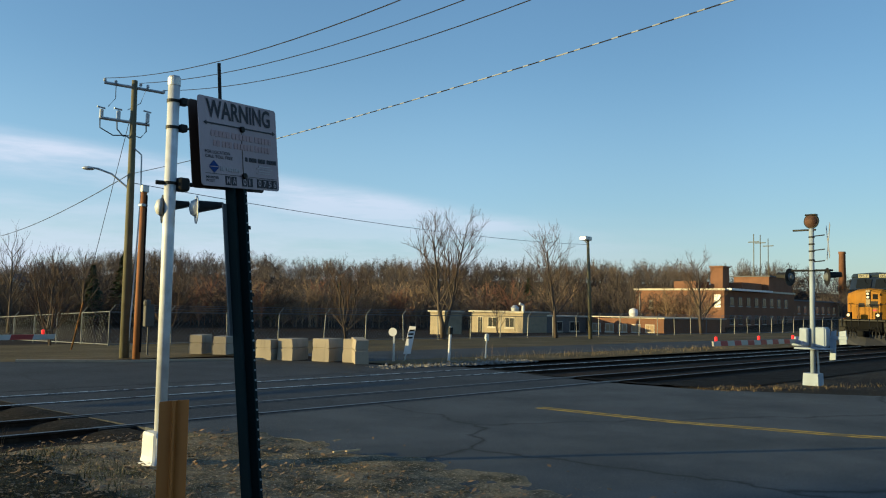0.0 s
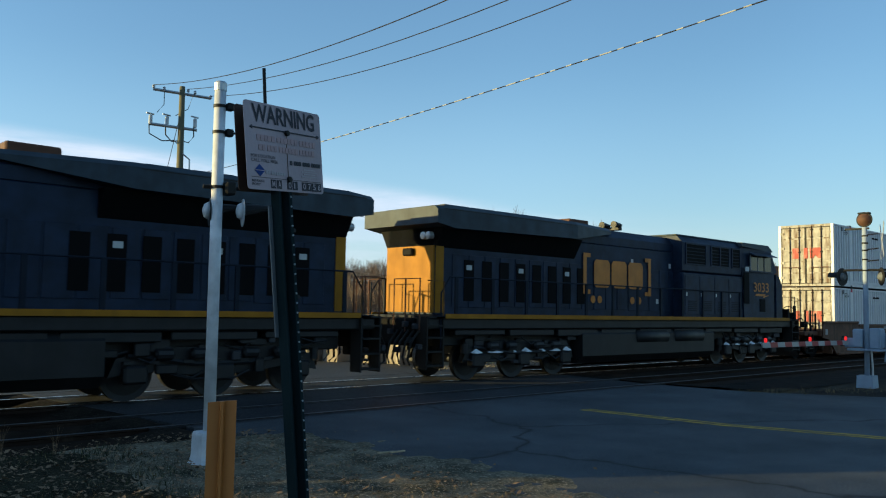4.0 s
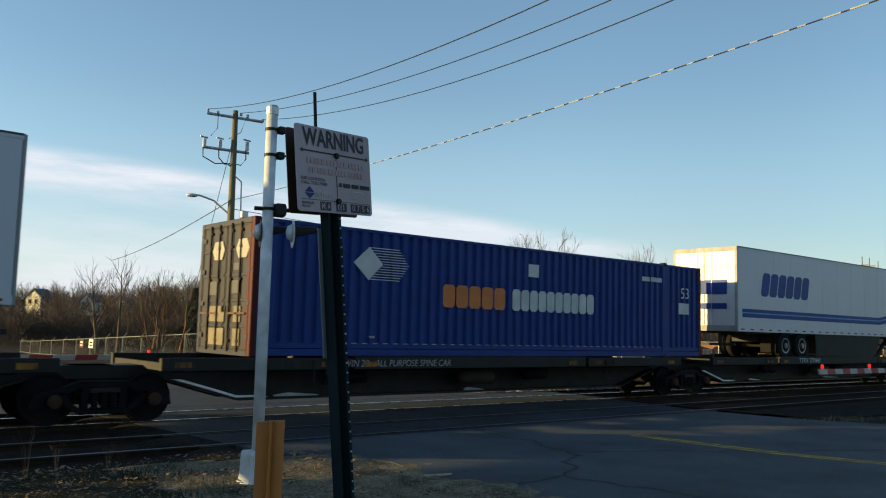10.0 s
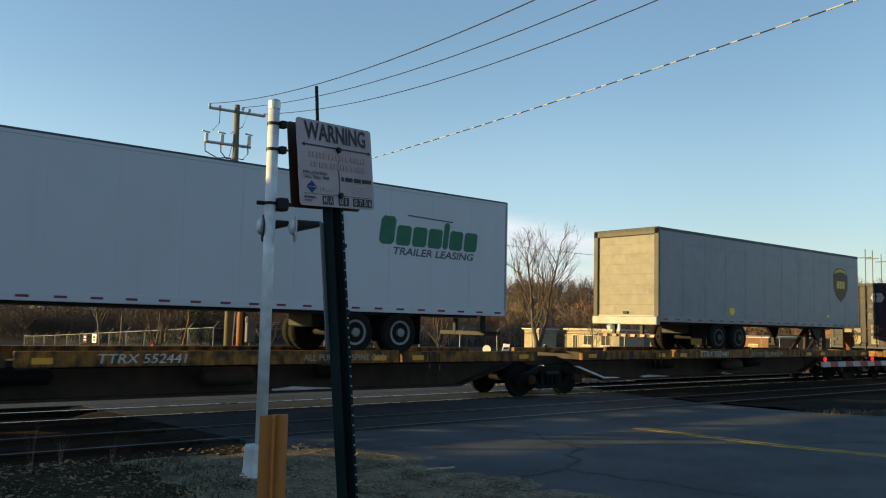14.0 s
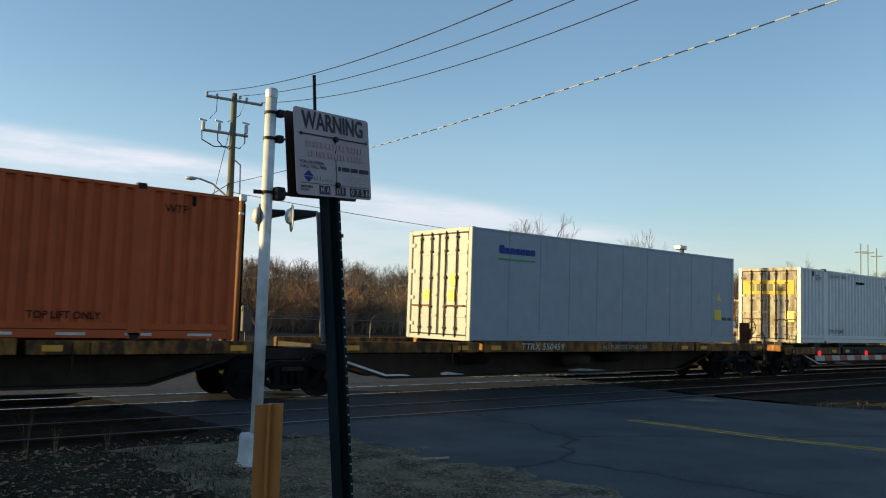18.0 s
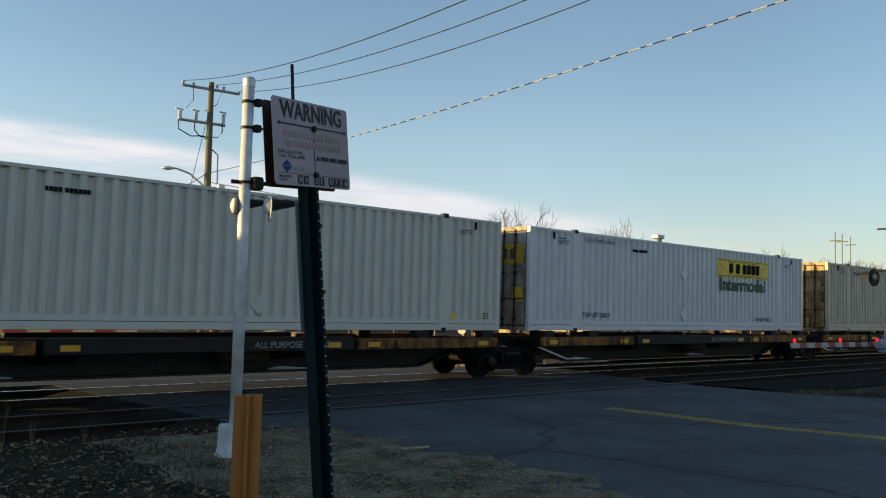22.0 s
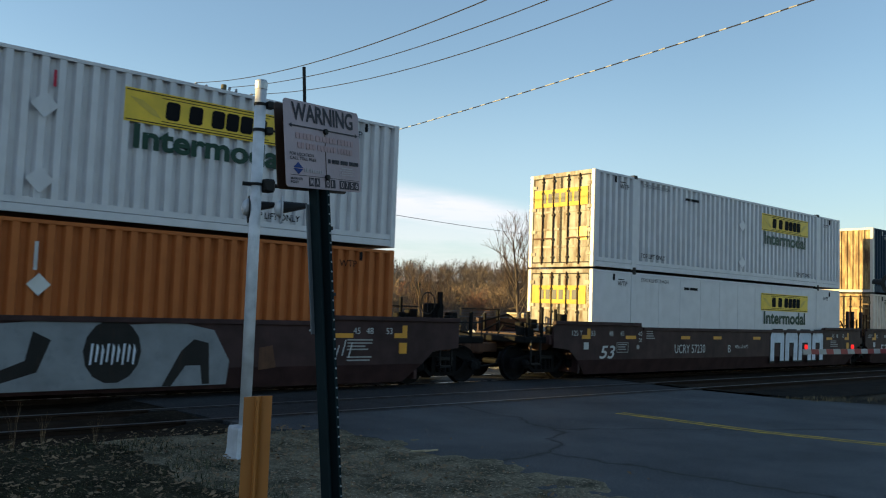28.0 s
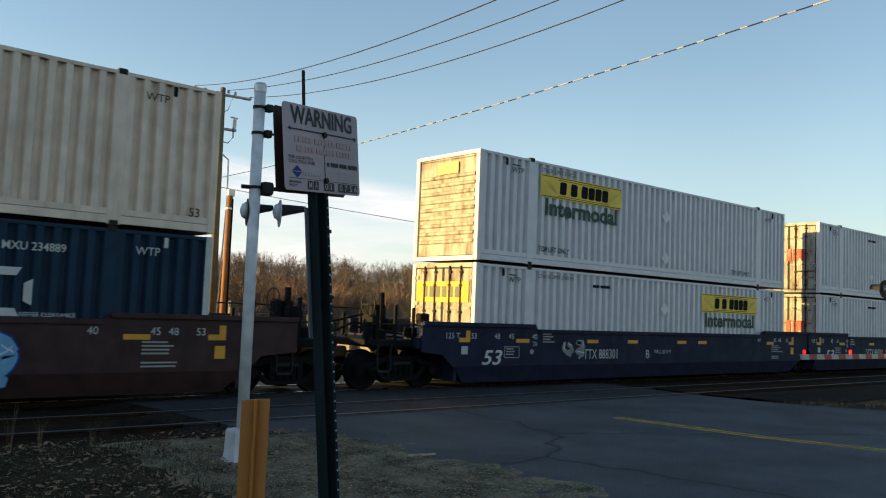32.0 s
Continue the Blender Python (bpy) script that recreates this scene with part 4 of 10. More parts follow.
    part("rust_run", Form().box(u(0.508), u(0.516), -0.0015, -0.0008, v(0.82), v(0.33)), SIGNBACK, face, "thin brown rust run")
    k = thing("marker_post", (1.462, 2.674, 0), "flat brown ridged utility marker post in the dirt", "marker post")
    f, o = Form(), [(-0.049, 0.0), (-0.010, 0.012), (-0.003, -0.006), (0.004, -0.006), (0.010, 0.010), (0.049, -0.004), (0.049, 0.004), (0.008, 0.02), (-0.012, 0.02), (-0.049, 0.008)]
    t2 = pose(0, 0, 0, 0, 0, -32)
    f.loft([[tuple(t2 @ Vector((x, y, -0.1))) for x, y in o], [tuple(t2 @ Vector((x, y, 1.563 + 0.004 * x / 0.05))) for x, y in o]])
    part("blade", f, MARKER, k)


def build_signal():
    m = thing("crossing_signal", (24.06, 8.72, 0), "silver crossing signal with lowered gate, bell and crossbuck", "crossing signal")
    part("footing", Form().loft([[(-0.22, -0.22, -0.2), (0.22, -0.22, -0.2), (0.22, 0.22, -0.2), (-0.22, 0.22, -0.2)],
                                 [(-0.20, -0.20, 0.30), (0.20, -0.20, 0.30), (0.20, 0.20, 0.30), (-0.20, 0.20, 0.30)]]), SIGNALGREY, m)
    part("pole", Form().lathe([(0.068, 0.3), (0.068, 4.34)], (0, 0, 0), n=16), SIGNALGREY, m, smooth=True)
    bl = part("bell", Form().lathe([(0.06, -0.15), (0.10, -0.12), (0.17, -0.05), (0.19, 0.0), (0.17, 0.03), (0.10, 0.09), (0.04, 0.11)], (0.0, 0, 4.55), "x", 22), RUST, m, "rust-brown round bell", smooth=True)
    part("gong_rim", Form().lathe([(0.20, -0.03), (0.215, 0.0), (0.20, 0.03)], (0, 0, 4.55), "x", 24), DARKIRON, bl)
    part("bell_cap", Form().box(-0.08, 0.08, -0.16, 0.16, 4.70, 4.75, 0.02), DARKIRON, bl)
    part("bell_bracket", Form().box(-0.03, 0.03, -0.12, 0.52, 4.28, 4.33, 0.01), DARKIRON, m)
    for k in (-1, 1):
        part("crossbuck_blade", Form().prism([(-0.60 * k, -0.42), (-0.46 * k, -0.50), (0.60 * k, 0.42), (0.46 * k, 0.50)], "y", 0.006 * k, 0.006 * k + 0.01), GALV, m, "crossbuck blade").matrix_basis = pose(0.15, -0.40, 3.97, 0, 0, 23.5)
    for z in (4.12, 3.72, 3.4):
        part("strut", Form().tube([(0, 0, z), (0.02, -0.35, z + 0.03)], 0.016), DARKIRON, m)
    for z in (4.1, 3.9, 3.7, 3.45, 3.15):
        part("band", Form().lathe([(0.07, z - 0.02), (0.082, z - 0.02), (0.082, z + 0.02), (0.07, z + 0.02)], (0, 0, 0), n=14), DARKIRON, m)
    part("crossarm", Form().tube([(0.05, -0.55, 3.16), (-0.05, 0.55, 3.16)], 0.03), DARKIRON, m)
    for lx, ly, rz in ((0.0, 0.62, 78), (0.05, -0.40, -52)):
        d = part("lamp_background", Form().lathe([(0.25, -0.012), (0.25, 0.0)], (0, 0, 0), "x", 24), DARKIRON, m)
        d.matrix_basis = pose(lx, ly, 2.98, 0, 0, rz)
        part("lens", Form().lathe([(0.07, -0.09), (0.12, -0.02)], (0, 0, 0), "x", 18), STRIP, d)
        h = Form()
        ring = [(math.cos(a), math.sin(a)) for a in [math.pi * (-0.1 + 1.2 * i / 10) for i in range(11)]]
        h.loft([[(0.01, 0.14 * c, 0.14 * s) for c, s in ring], [(0.36, 0.12 * c, 0.03 + 0.11 * s) for c, s in ring]], caps=False)
        part("hood", h, DARKIRON, d)
    g = part("gate_machine", Form().box(-0.02, 0.34, -0.34, -0.06, 1.02, 1.58, 0.03), SIGNALGREY, m)
    part("cover", Form().box(0.0, 0.32, -0.365, -0.34, 1.06, 1.54, 0.01), SIGNALGREY, g)
    part("gate_machine", Form().box(-0.2, 0.12, 0.07, 0.30, 1.05, 1.55, 0.03), SIGNALGREY, m)
    part("platform", Form().box(-0.28, 0.36, -0.42, 0.42, 0.96, 1.01, 0.01), SIGNALGREY, m)
    part("counterweight", Form().prism([(-0.48, 0.68), (-0.32, 0.66), (-0.36, 1.45), (-0.50, 1.50)], "x", 0.36, 0.41), SIGNALGREY, m)
    part("counterweight", Form().prism([(-0.78, 1.12), (-0.58, 1.10), (-0.56, 1.46), (-0.76, 1.50)], "x", 0.36, 0.41), SIGNALGREY, m)
    part("counterweight_arm", Form().box(0.34, 0.40, -0.80, -0.30, 1.24, 1.34, 0.01), SIGNALGREY, m)
    part("gate_arm_mount", Form().box(-0.18, -0.06, 0.28, 0.52, 1.04, 1.3, 0.02), SIGNALGREY, m)
    part("conduit", Form().tube([(0.12, -0.10, 0.0), (0.12, -0.10, 0.5), (0.10, -0.08, 1.0)], 0.03), GALV, m)
    return m


def build_gate(name, hinge, tip, label, n):
    hinge, tip = Vector(hinge), Vector(tip)
    d = tip - hinge
    ln = d.length
    m = thing(name, pose(*hinge, 0, 0, math.degrees(math.atan2(d.y, d.x))), label, "crossing gate")
    for i in range(n):
        a, b = ln * i / n, ln * (i + 1) / n
        lean = 0.04
        part("stripe", Form().prism([(a, -0.06), (b, -0.06), (b + lean, 0.06), (a + lean, 0.06)], "y", -0.02, 0.02), GATERED if i % 2 else GATEWHITE, m)
    for k in (0.03, 0.52, 0.97):
        lamp = part("lamp", Form().lathe([(0.02, 0.06), (0.036, 0.08), (0.036, 0.15), (0.02, 0.17)], (ln * (1 - k), 0, 0), n=12), REDLAMP, m, "lit red gate lamp")
    return m


# ---- poles and wires ----
def sag(a, b, drop, n=24):
    a, b = Vector(a), Vector(b)
    return [tuple(a.lerp(b, i / n) - Vector((0, 0, 4 * drop * (i / n) * (1 - i / n)))) for i in range(n + 1)]


def build_poles():
    P = Vector((13.34, 28.18, 0))
    m = thing("utility_pole", (P.x, P.y, 0), "tall weathered wooden utility pole with cutouts and a street lamp", "utility pole")
    part("pole", Form().tube([(0.05, -0.10, -0.3), (0.03, -0.05, 5), (0.02, 0, 9.75)], 0.17, 14, 0.10), WOODPOLE, m, smooth=True)
    part("crossarm", Form().tube([(-0.90, 0.38, 9.56), (0.93, -0.42, 9.42)], 0.055, 4), GALV, m)
    part("lower_crossarm", Form().tube([(-0.95, 0.42, 8.30), (0.52, -0.25, 8.20)], 0.055, 4), GALV, m)
    for x, y, z in ((-0.88, 0.38, 9.66), (-0.55, 0.24, 9.62), (0.20, -0.1, 9.62), (0.42, -0.2, 9.58), (0.92, -0.42, 9.46)):
        part("insulator", Form().lathe([(0.03, -0.06), (0.06, -0.03), (0.04, 0.0), (0.06, 0.03), (0.02, 0.07)], (x, y, z), n=10), PORCELAIN, m)
    for x, y in ((-0.93, 0.42), (-0.42, 0.2), (0.45, -0.22)):
        c = part("fuse_cutout", Form().box(x - 0.06, x + 0.06, y - 0.05, y + 0.05, 8.28, 8.62, 0.02), PORCELAIN, m)
        part("bracket", Form().tube([(x - 0.16, y, 8.68), (x + 0.12, y, 8.66)], 0.03), GALV, c)
        part("jumper", Form().tube([(x - 0.05, y, 8.30), (x - 0.03, y, 7.95), (x * 0.6, y * 0.6, 7.72), (x * 0.2, y * 0.2, 7.76), (0, 0, 7.60)], 0.022, 6), CABLE, m)
    for x0, x1 in ((-0.55, -0.80), (0.42, -0.1)):
        part("lead", Form().tube([(x0, -x0 * 0.4, 9.6), (x0 * 0.8 + x1 * 0.2, 0.1, 9.0), (x1, 0.2, 8.7)], 0.014, 5), CABLE, m)
    lamp = part("lamp_arm", Form().tube([(-0.05, 0, 5.9), (-0.55, 0.22, 6.35), (-0.95, 0.42, 6.50), (-1.1, 0.5, 6.52)], 0.035, 8), GALV, m)
    part("lamp_head", Form().loft([[(-1.05 - 0.18 * k + 0.09 * math.cos(a) * q * 0.4, 0.48 + 0.10 * k + 0.1 * math.cos(a) * q, 6.50 + 0.065 * math.sin(a) * q)
                                    for a in [6.283 * i / 10 for i in range(10)]] for k, q in ((-0.1, 0.3), (0.3, 0.9), (1.0, 1.1), (1.7, 0.8), (2.0, 0.2))]), GALV, lamp, smooth=True)
    part("conduit", Form().tube([(0.05, -0.14, 7.3), (0.3, -0.2, 7.1), (0.34, -0.2, 5.6), (0.2, -0.2, 2.0), (0.1, -0.2, 0)], 0.028, 6), GALV, m, "pale riser pipe")
    b = thing("service_pole", (13.50, 27.42, 0), "shorter brown wooden pole with a riser and meter box", "utility pole")
    part("pole", Form().tube([(0, 0, -0.3), (0.02, 0, 5.75)], 0.13, 12, 0.105), BROWNPOLE, b, smooth=True)
    part("fitting", Form().box(-0.1, 0.15, -0.12, 0.05, 5.7, 5.95, 0.02), GALV, b)
    part("fitting", Form().box(-0.12, 0.12, -0.14, 0.1, 5.2, 5.3, 0.02), GALV, b)
    part("riser", Form().tube([(0.07, -0.12, 5.6), (0.07, -0.13, 0.2)], 0.03, 6), GREASE, b)
    x = thing("meter_box", (15.0, 29.6, -0.05), "dark grey metal meter cabinet on a thin stand", "cabinet")
    part("body", Form().box(-0.18, 0.18, -0.1, 0.1, 1.05, 1.88, 0.02), METERGREY, x)
    part("leg", Form().box(-0.03, 0.03, -0.02, 0.02, 0, 1.05), METERGREY, x)
    part("cowl", Form().box(-0.22, 0.02, -0.12, 0.08, 1.80, 2.05, 0.05), METERGREY, x)
    # spans overhead: towards the camera's right, and down the far road
    top = [(P.x - 0.88, P.y + 0.38, 9.72), (P.x + 0.22, P.y - 0.1, 9.68), (P.x + 0.92, P.y - 0.42, 9.50)]
    for a, e in zip(top, WIRE_ENDS):
        solid("power_line", Form().tube(sag(a, e[:3], e[3], 48), 0.012, 5), CABLE, "thin black overhead wire", "wire", "overhead wires")
    solid("telephone_cable", Form().tube(sag((P.x, P.y, 6.4), WIRE_ENDS[3][:3], WIRE_ENDS[3][3], 40), 0.0105, 6), CABLE, "thick black overhead cable", "cable", "overhead cables")
    w = thing("lashed_cable", (0, 0, 0), "thick overhead cable with bright lashing near the sign", "cable", "overhead cables")
    pts = sag((P.x, P.y, 6.4), WIRE_ENDS[3][:3], WIRE_ENDS[3][3], 300)
    rng = random.Random(4)
    for i in range(40, 286, 3):
        if i > 190 and rng.random() < (i - 190) / 120:
            continue
        part("lashing", Form().tube([tuple(Vector(pts[i]) + Vector((0, 0, 0.002))), tuple(Vector(pts[i + 1 + (rng.random() < 0.5)]) + Vector((0, 0, 0.002)))], 0.0125, 6), PALECABLE, w)
    solid("telephone_cable", Form().tube(sag((P.x, P.y, 6.4), (19.0, 58, 6.0), 0.25), 0.017, 5), CABLE, "black cable running down the far road", "cable", "overhead cables")
    solid("guy_wire", Form().tube([(P.x, P.y + 0.1, 8.6), (15.4, 37.4, -0.25)], 0.011, 4), CABLE, "thin guy wire of the pole", "wire", "overhead wires")
    solid("guy_guard", Form().tube([(14.9, 35.2, 1.87), (15.4, 37.4, -0.25)], 0.04, 6), SPINEYEL, "dull yellow plastic guard on the guy wire", "cable guard")
    solid("service_line", Form().tube(sag((P.x, P.y, 6.1), (54, 36.2, 7.0), 0.4), 0.012, 4), CABLE, "thin wire to the yard lamp pole", "wire", "overhead wires")
    y = thing("yard_lamp_pole", (53.5, 35.8, land(53.5, 35.8)), "wooden pole with floodlights over a yard", "lamp pole")
    part("pole", Form().tube([(0.1, 0, -0.2), (-0.35, 0, 7.6)], 0.15, 10, 0.10), WOODPOLE, y, smooth=True)
    for k in (-0.75, -0.3):
        fl = part("floodlight", Form().box(k - 0.30, k + 0.1, -0.3, 0.3, 7.45, 7.75, 0.05), GALV, y)
        part("bracket", Form().tube([(-0.35, 0, 7.2), (k, 0, 7.4)], 0.04), GALV, fl)


# ---- far side ----
def build_blocks():
    # each a squat block with a step at mid height, its end turned to the low sun
    def block(x, y, rz, w, ln, h, tilt=0.0):
        rings = []
        for k, (z, a) in enumerate(((0.0, 1.0), (0.30, 1.0), (0.54, 0.97), (0.55, 0.90), (0.60, 0.90), (0.61, 0.97), (0.97, 0.94), (1.0, 0.90))):
            g = 0.012 * math.sin(k * 2.1 + x * 9)
            b = 1.0 if a > 0.92 else 0.985
            rings.append([(-w / 2 * a + g, (1 - b) * ln, z * h), (w / 2 * a + g, (1 - b) * ln, z * h), (w / 2 * a + g, b * ln, z * h), (-w / 2 * a + g, b * ln, z * h)])
        o = solid("concrete_barrier", Form().loft(rings), CONCRETE, "weathered pale concrete road barrier block", "barrier", "concrete barriers at the road end")
        o.matrix_basis = pose(x, y, -0.01, tilt, 0, rz)

    for x, y, rz, w, ln, h, tilt in ((16.72, 24.60, -68, 0.62, 0.75, 0.70, 0), (17.20, 24.0, -68, 0.60, 1.05, 0.75, 0), (17.92, 22.94, -68, 0.66, 1.0, 0.78, 0), (18.46, 22.0, -68, 0.60, 0.6, 0.80, 0),
                                     (18.25, 21.16, -32, 0.45, 1.15, 0.80, 3), (16.4, 28.6, -50, 0.5, 1.1, 0.72, 0), (17.0, 27.9, -50, 0.5, 1.0, 0.68, 0)):
        block(x, y, rz, w, ln, h, tilt)
    # leaning boards and posts at the road end
    a = thing("round_road_sign", (20.1, 21.6, -0.05, 0, 0, -58), "small round white sign plate on a post", "sign")
    part("post", Form().box(-0.03, 0.03, -0.03, 0.03, 0, 1.0), GALV, a)
    part("plate", Form().lathe([(0.15, -0.01), (0.15, 0.01)], (-0.04, -0.04, 1.08), "y", 16), WHITE, a)
    b = thing("marker_board", (20.5, 21.5, -0.05, 0, 0, -58), "leaning white board with dark unreadable lines", "sign")
    bd = part("board", Form().prism([(-0.02, 0.30), (0.24, 0.32), (0.42, 1.28), (0.18, 1.30)], "y", -0.02, 0.0), WHITE, b)
    for i in range(3):
        part("line", Form().prism([(0.11 + i * 0.035, 0.85 + i * 0.13), (0.30 + i * 0.035, 0.86 + i * 0.13), (0.315 + i * 0.035, 0.92 + i * 0.13), (0.125 + i * 0.035, 0.91 + i * 0.13)], "y", -0.024, -0.02), BLACKMARK, bd)
    part("post", Form().tube([(0.0, 0.02, 0), (0.28, 0.02, 1.2)], 0.025), GALV, b)
    for x, y, h, mat, lab in ((22.24, 20.92, 1.28, WHITE, "white plastic delineator post"), (24.6, 21.2, 1.0, GALV, "thin post with a small sign box")):
        t = thing("delineator_post", (x, y, -0.05), lab, "post")
        part("post", Form().tube([(-0.04, 0, 0), (0.03, 0, h)], 0.05 if mat is WHITE else 0.03, 8), mat, t)
        part("top", Form().box(-0.05, 0.11, -0.05, 0.05, h - 0.28, h - 0.02, 0.01), DARKIRON if mat is WHITE else GALV, t)


HOUSES = ((49, 194, 3.8, 3.4), (59, 191, 3.4, 3.0), (65.5, 189, 3.2, 2.2))
HOUSEPAINT = paint("cream_clapboard", (0.62, 0.58, 0.5), rough=0.7, amount=0.2)


def clear_of_houses(x, y, h):
    """Whether a tree here leaves the houses their sun and their sight of the road."""
    for hx, hy, _, _ in HOUSES:
        u, v = x - hx, y - hy
        if math.hypot(u, v) < 3.5 or 0 < -0.845 * u + 0.535 * v < 18 and abs(0.535 * u + 0.845 * v) < 2.6 or h > 3.6 and 0 < -0.29 * u - 0.957 * v < 120 and abs(0.957 * u - 0.29 * v) < 1.3:
            return False
    return True


def build_fence():
    f = thing("chain_link_fence", (0, 41.2, 0), "tall chain-link fence with barbed-wire arms on steel posts", "fence", kind="structure")
    post = Form().tube([(0, 0, -0.2), (0, 0, 1.75), (0.0, 0, 1.76)], 0.035, 6)
    post.tube([(0, 0, 1.74), (0.22, -0.12, 2.08)], 0.03, 6)
    post = post.mesh("fence_post", FENCEWIRE)
    xs = [18.8 + 3.4 * i for i in range(38)]
    for i, x in enumerate(xs):
        p = part("fence_post", post, FENCEWIRE, f)
        p.matrix_basis = pose(x, 0, land(x, 41.2), 0, 4 * math.sin(i * 5.1), 0)
    for dz in (1.72, 0.1):
        part("rail", Form().tube([(x, 0, land(x, 41.2) + dz) for x in xs], 0.025, 5), FENCEWIRE, f)
    for k in (0.4, 0.7, 1.0):
        part("barbed_wire", Form().tube([(x + 0.22 * k, -0.12 * k, land(x, 41.2) + 1.74 + 0.34 * k) for x in xs], 0.012, 3), FENCEWIRE, f)
    mesh = Form()
    for i in range(int((xs[-1] - xs[0]) / 0.25)):
        x = xs[0] + 0.25 * i
        z = land(x, 41.2)
        for s in (-1, 1):
            x1 = x + s * 1.6
            mesh.add([(x - 0.005, 0, z + 0.1), (x + 0.005, 0, z + 0.1), (x1 + 0.005, 0, z + 1.72), (x1 - 0.005, 0, z + 1.72)], [(0, 1, 2, 3)])
    tagged(part("wire_mesh", mesh, FENCEWIRE, f), kind="stuff")
    # the side run, away from the corner and down into the dip
    g = thing("chain_link_fence", (18.8, 41.2, 0), "chain-link fence run with two small signs, going down a dip", "fence", kind="structure")
    run = [(0.05 * i, 3.4 * i, land(18.8, 41.2 + 3.4 * i), 1.75 - 0.058 * i) for i in range(13)]
    for i, (x, y, z, h) in enumerate(run):
        part("fence_post", post, FENCEWIRE, g).matrix_basis = Matrix.Translation((x, y, z)) @ Matrix.Diagonal((1, 1, h / 1.75, 1))
    part("rail", Form().tube([(x, y, z + h) for x, y, z, h in run], 0.025, 5), FENCEWIRE, g)
    part("rail", Form().tube([(x, y, z + 0.1) for x, y, z, h in run], 0.025, 5), FENCEWIRE, g)
    mesh = Form()
    for (x, y, z, h), (x1, y1, z1, h1) in zip(run, run[1:]):
        for k in range(10):
            u, v = 0.1 * k, min(1.0, 0.1 * k + 0.34)
            for p, q in ((u, v), (v, u)):
                a, b = Vector((x + (x1 - x) * p, y + (y1 - y) * p, z + (z1 - z) * p + 0.1)), Vector((x + (x1 - x) * q, y + (y1 - y) * q, z + (z1 - z) * q + h))
                mesh.add([tuple(a - Vector((0, 0.004, 0))), tuple(a + Vector((0, 0.004, 0))), tuple(b + Vector((0, 0.004, 0))), tuple(b - Vector((0, 0.004, 0)))], [(0, 1, 2, 3)])
    tagged(part("wire_mesh", mesh, FENCEWIRE, g), kind="stuff")
    for i, m, lab in ((6, RED, "small red sign plate"), (5.4, WHITE, "small white sign plate with dark marks")):
        y, z = 3.4 * i, land(18.8, 41.2 + 3.4 * i)
        p = part("sign_plate", Form().box(-0.30, -0.26, y - 0.45, y + 0.45, z + 0.75, z + 1.35), m, g, lab)
        part("mark_bar", Form().box(-0.305, -0.30, y - 0.25, y + 0.25, z + 0.9, z + 0.98).box(-0.305, -0.30, y - 0.25, y + 0.25, z + 1.08, z + 1.2), BLACKMARK if m is WHITE else WHITEMARK, p)


def window_set(parent, wins, axis, at, mat=PANE, frame_mat=None):
    """Windows in a wall: frame proud of the wall, pane set in it, sill under it. wins: (a0, a1, z0, z1) along the wall."""
    for a0, a1, z0, z1 in wins:
        def bx(p0, p1, q0, q1, d0, d1):
            return Form().box(at + d0, at + d1, p0, p1, q0, q1) if axis == "x" else Form().box(p0, p1, at + d0, at + d1, q0, q1)
        w = part("window", bx(a0, a1, z0, z1, -0.06, -0.003), frame_mat or BRICKTRIM, parent)
        mid = (a0 + a1) / 2
        part("pane", bx(a0 + 0.08, mid - 0.03, z0 + 0.08, z1 - 0.08, -0.068, -0.06), mat, w)
        part("pane", bx(mid + 0.03, a1 - 0.08, z0 + 0.08, z1 - 0.08, -0.068, -0.06), mat, w)
        part("sill", bx(a0 - 0.08, a1 + 0.08, z0 - 0.12, z0, -0.12, -0.003), BRICKTRIM, w)


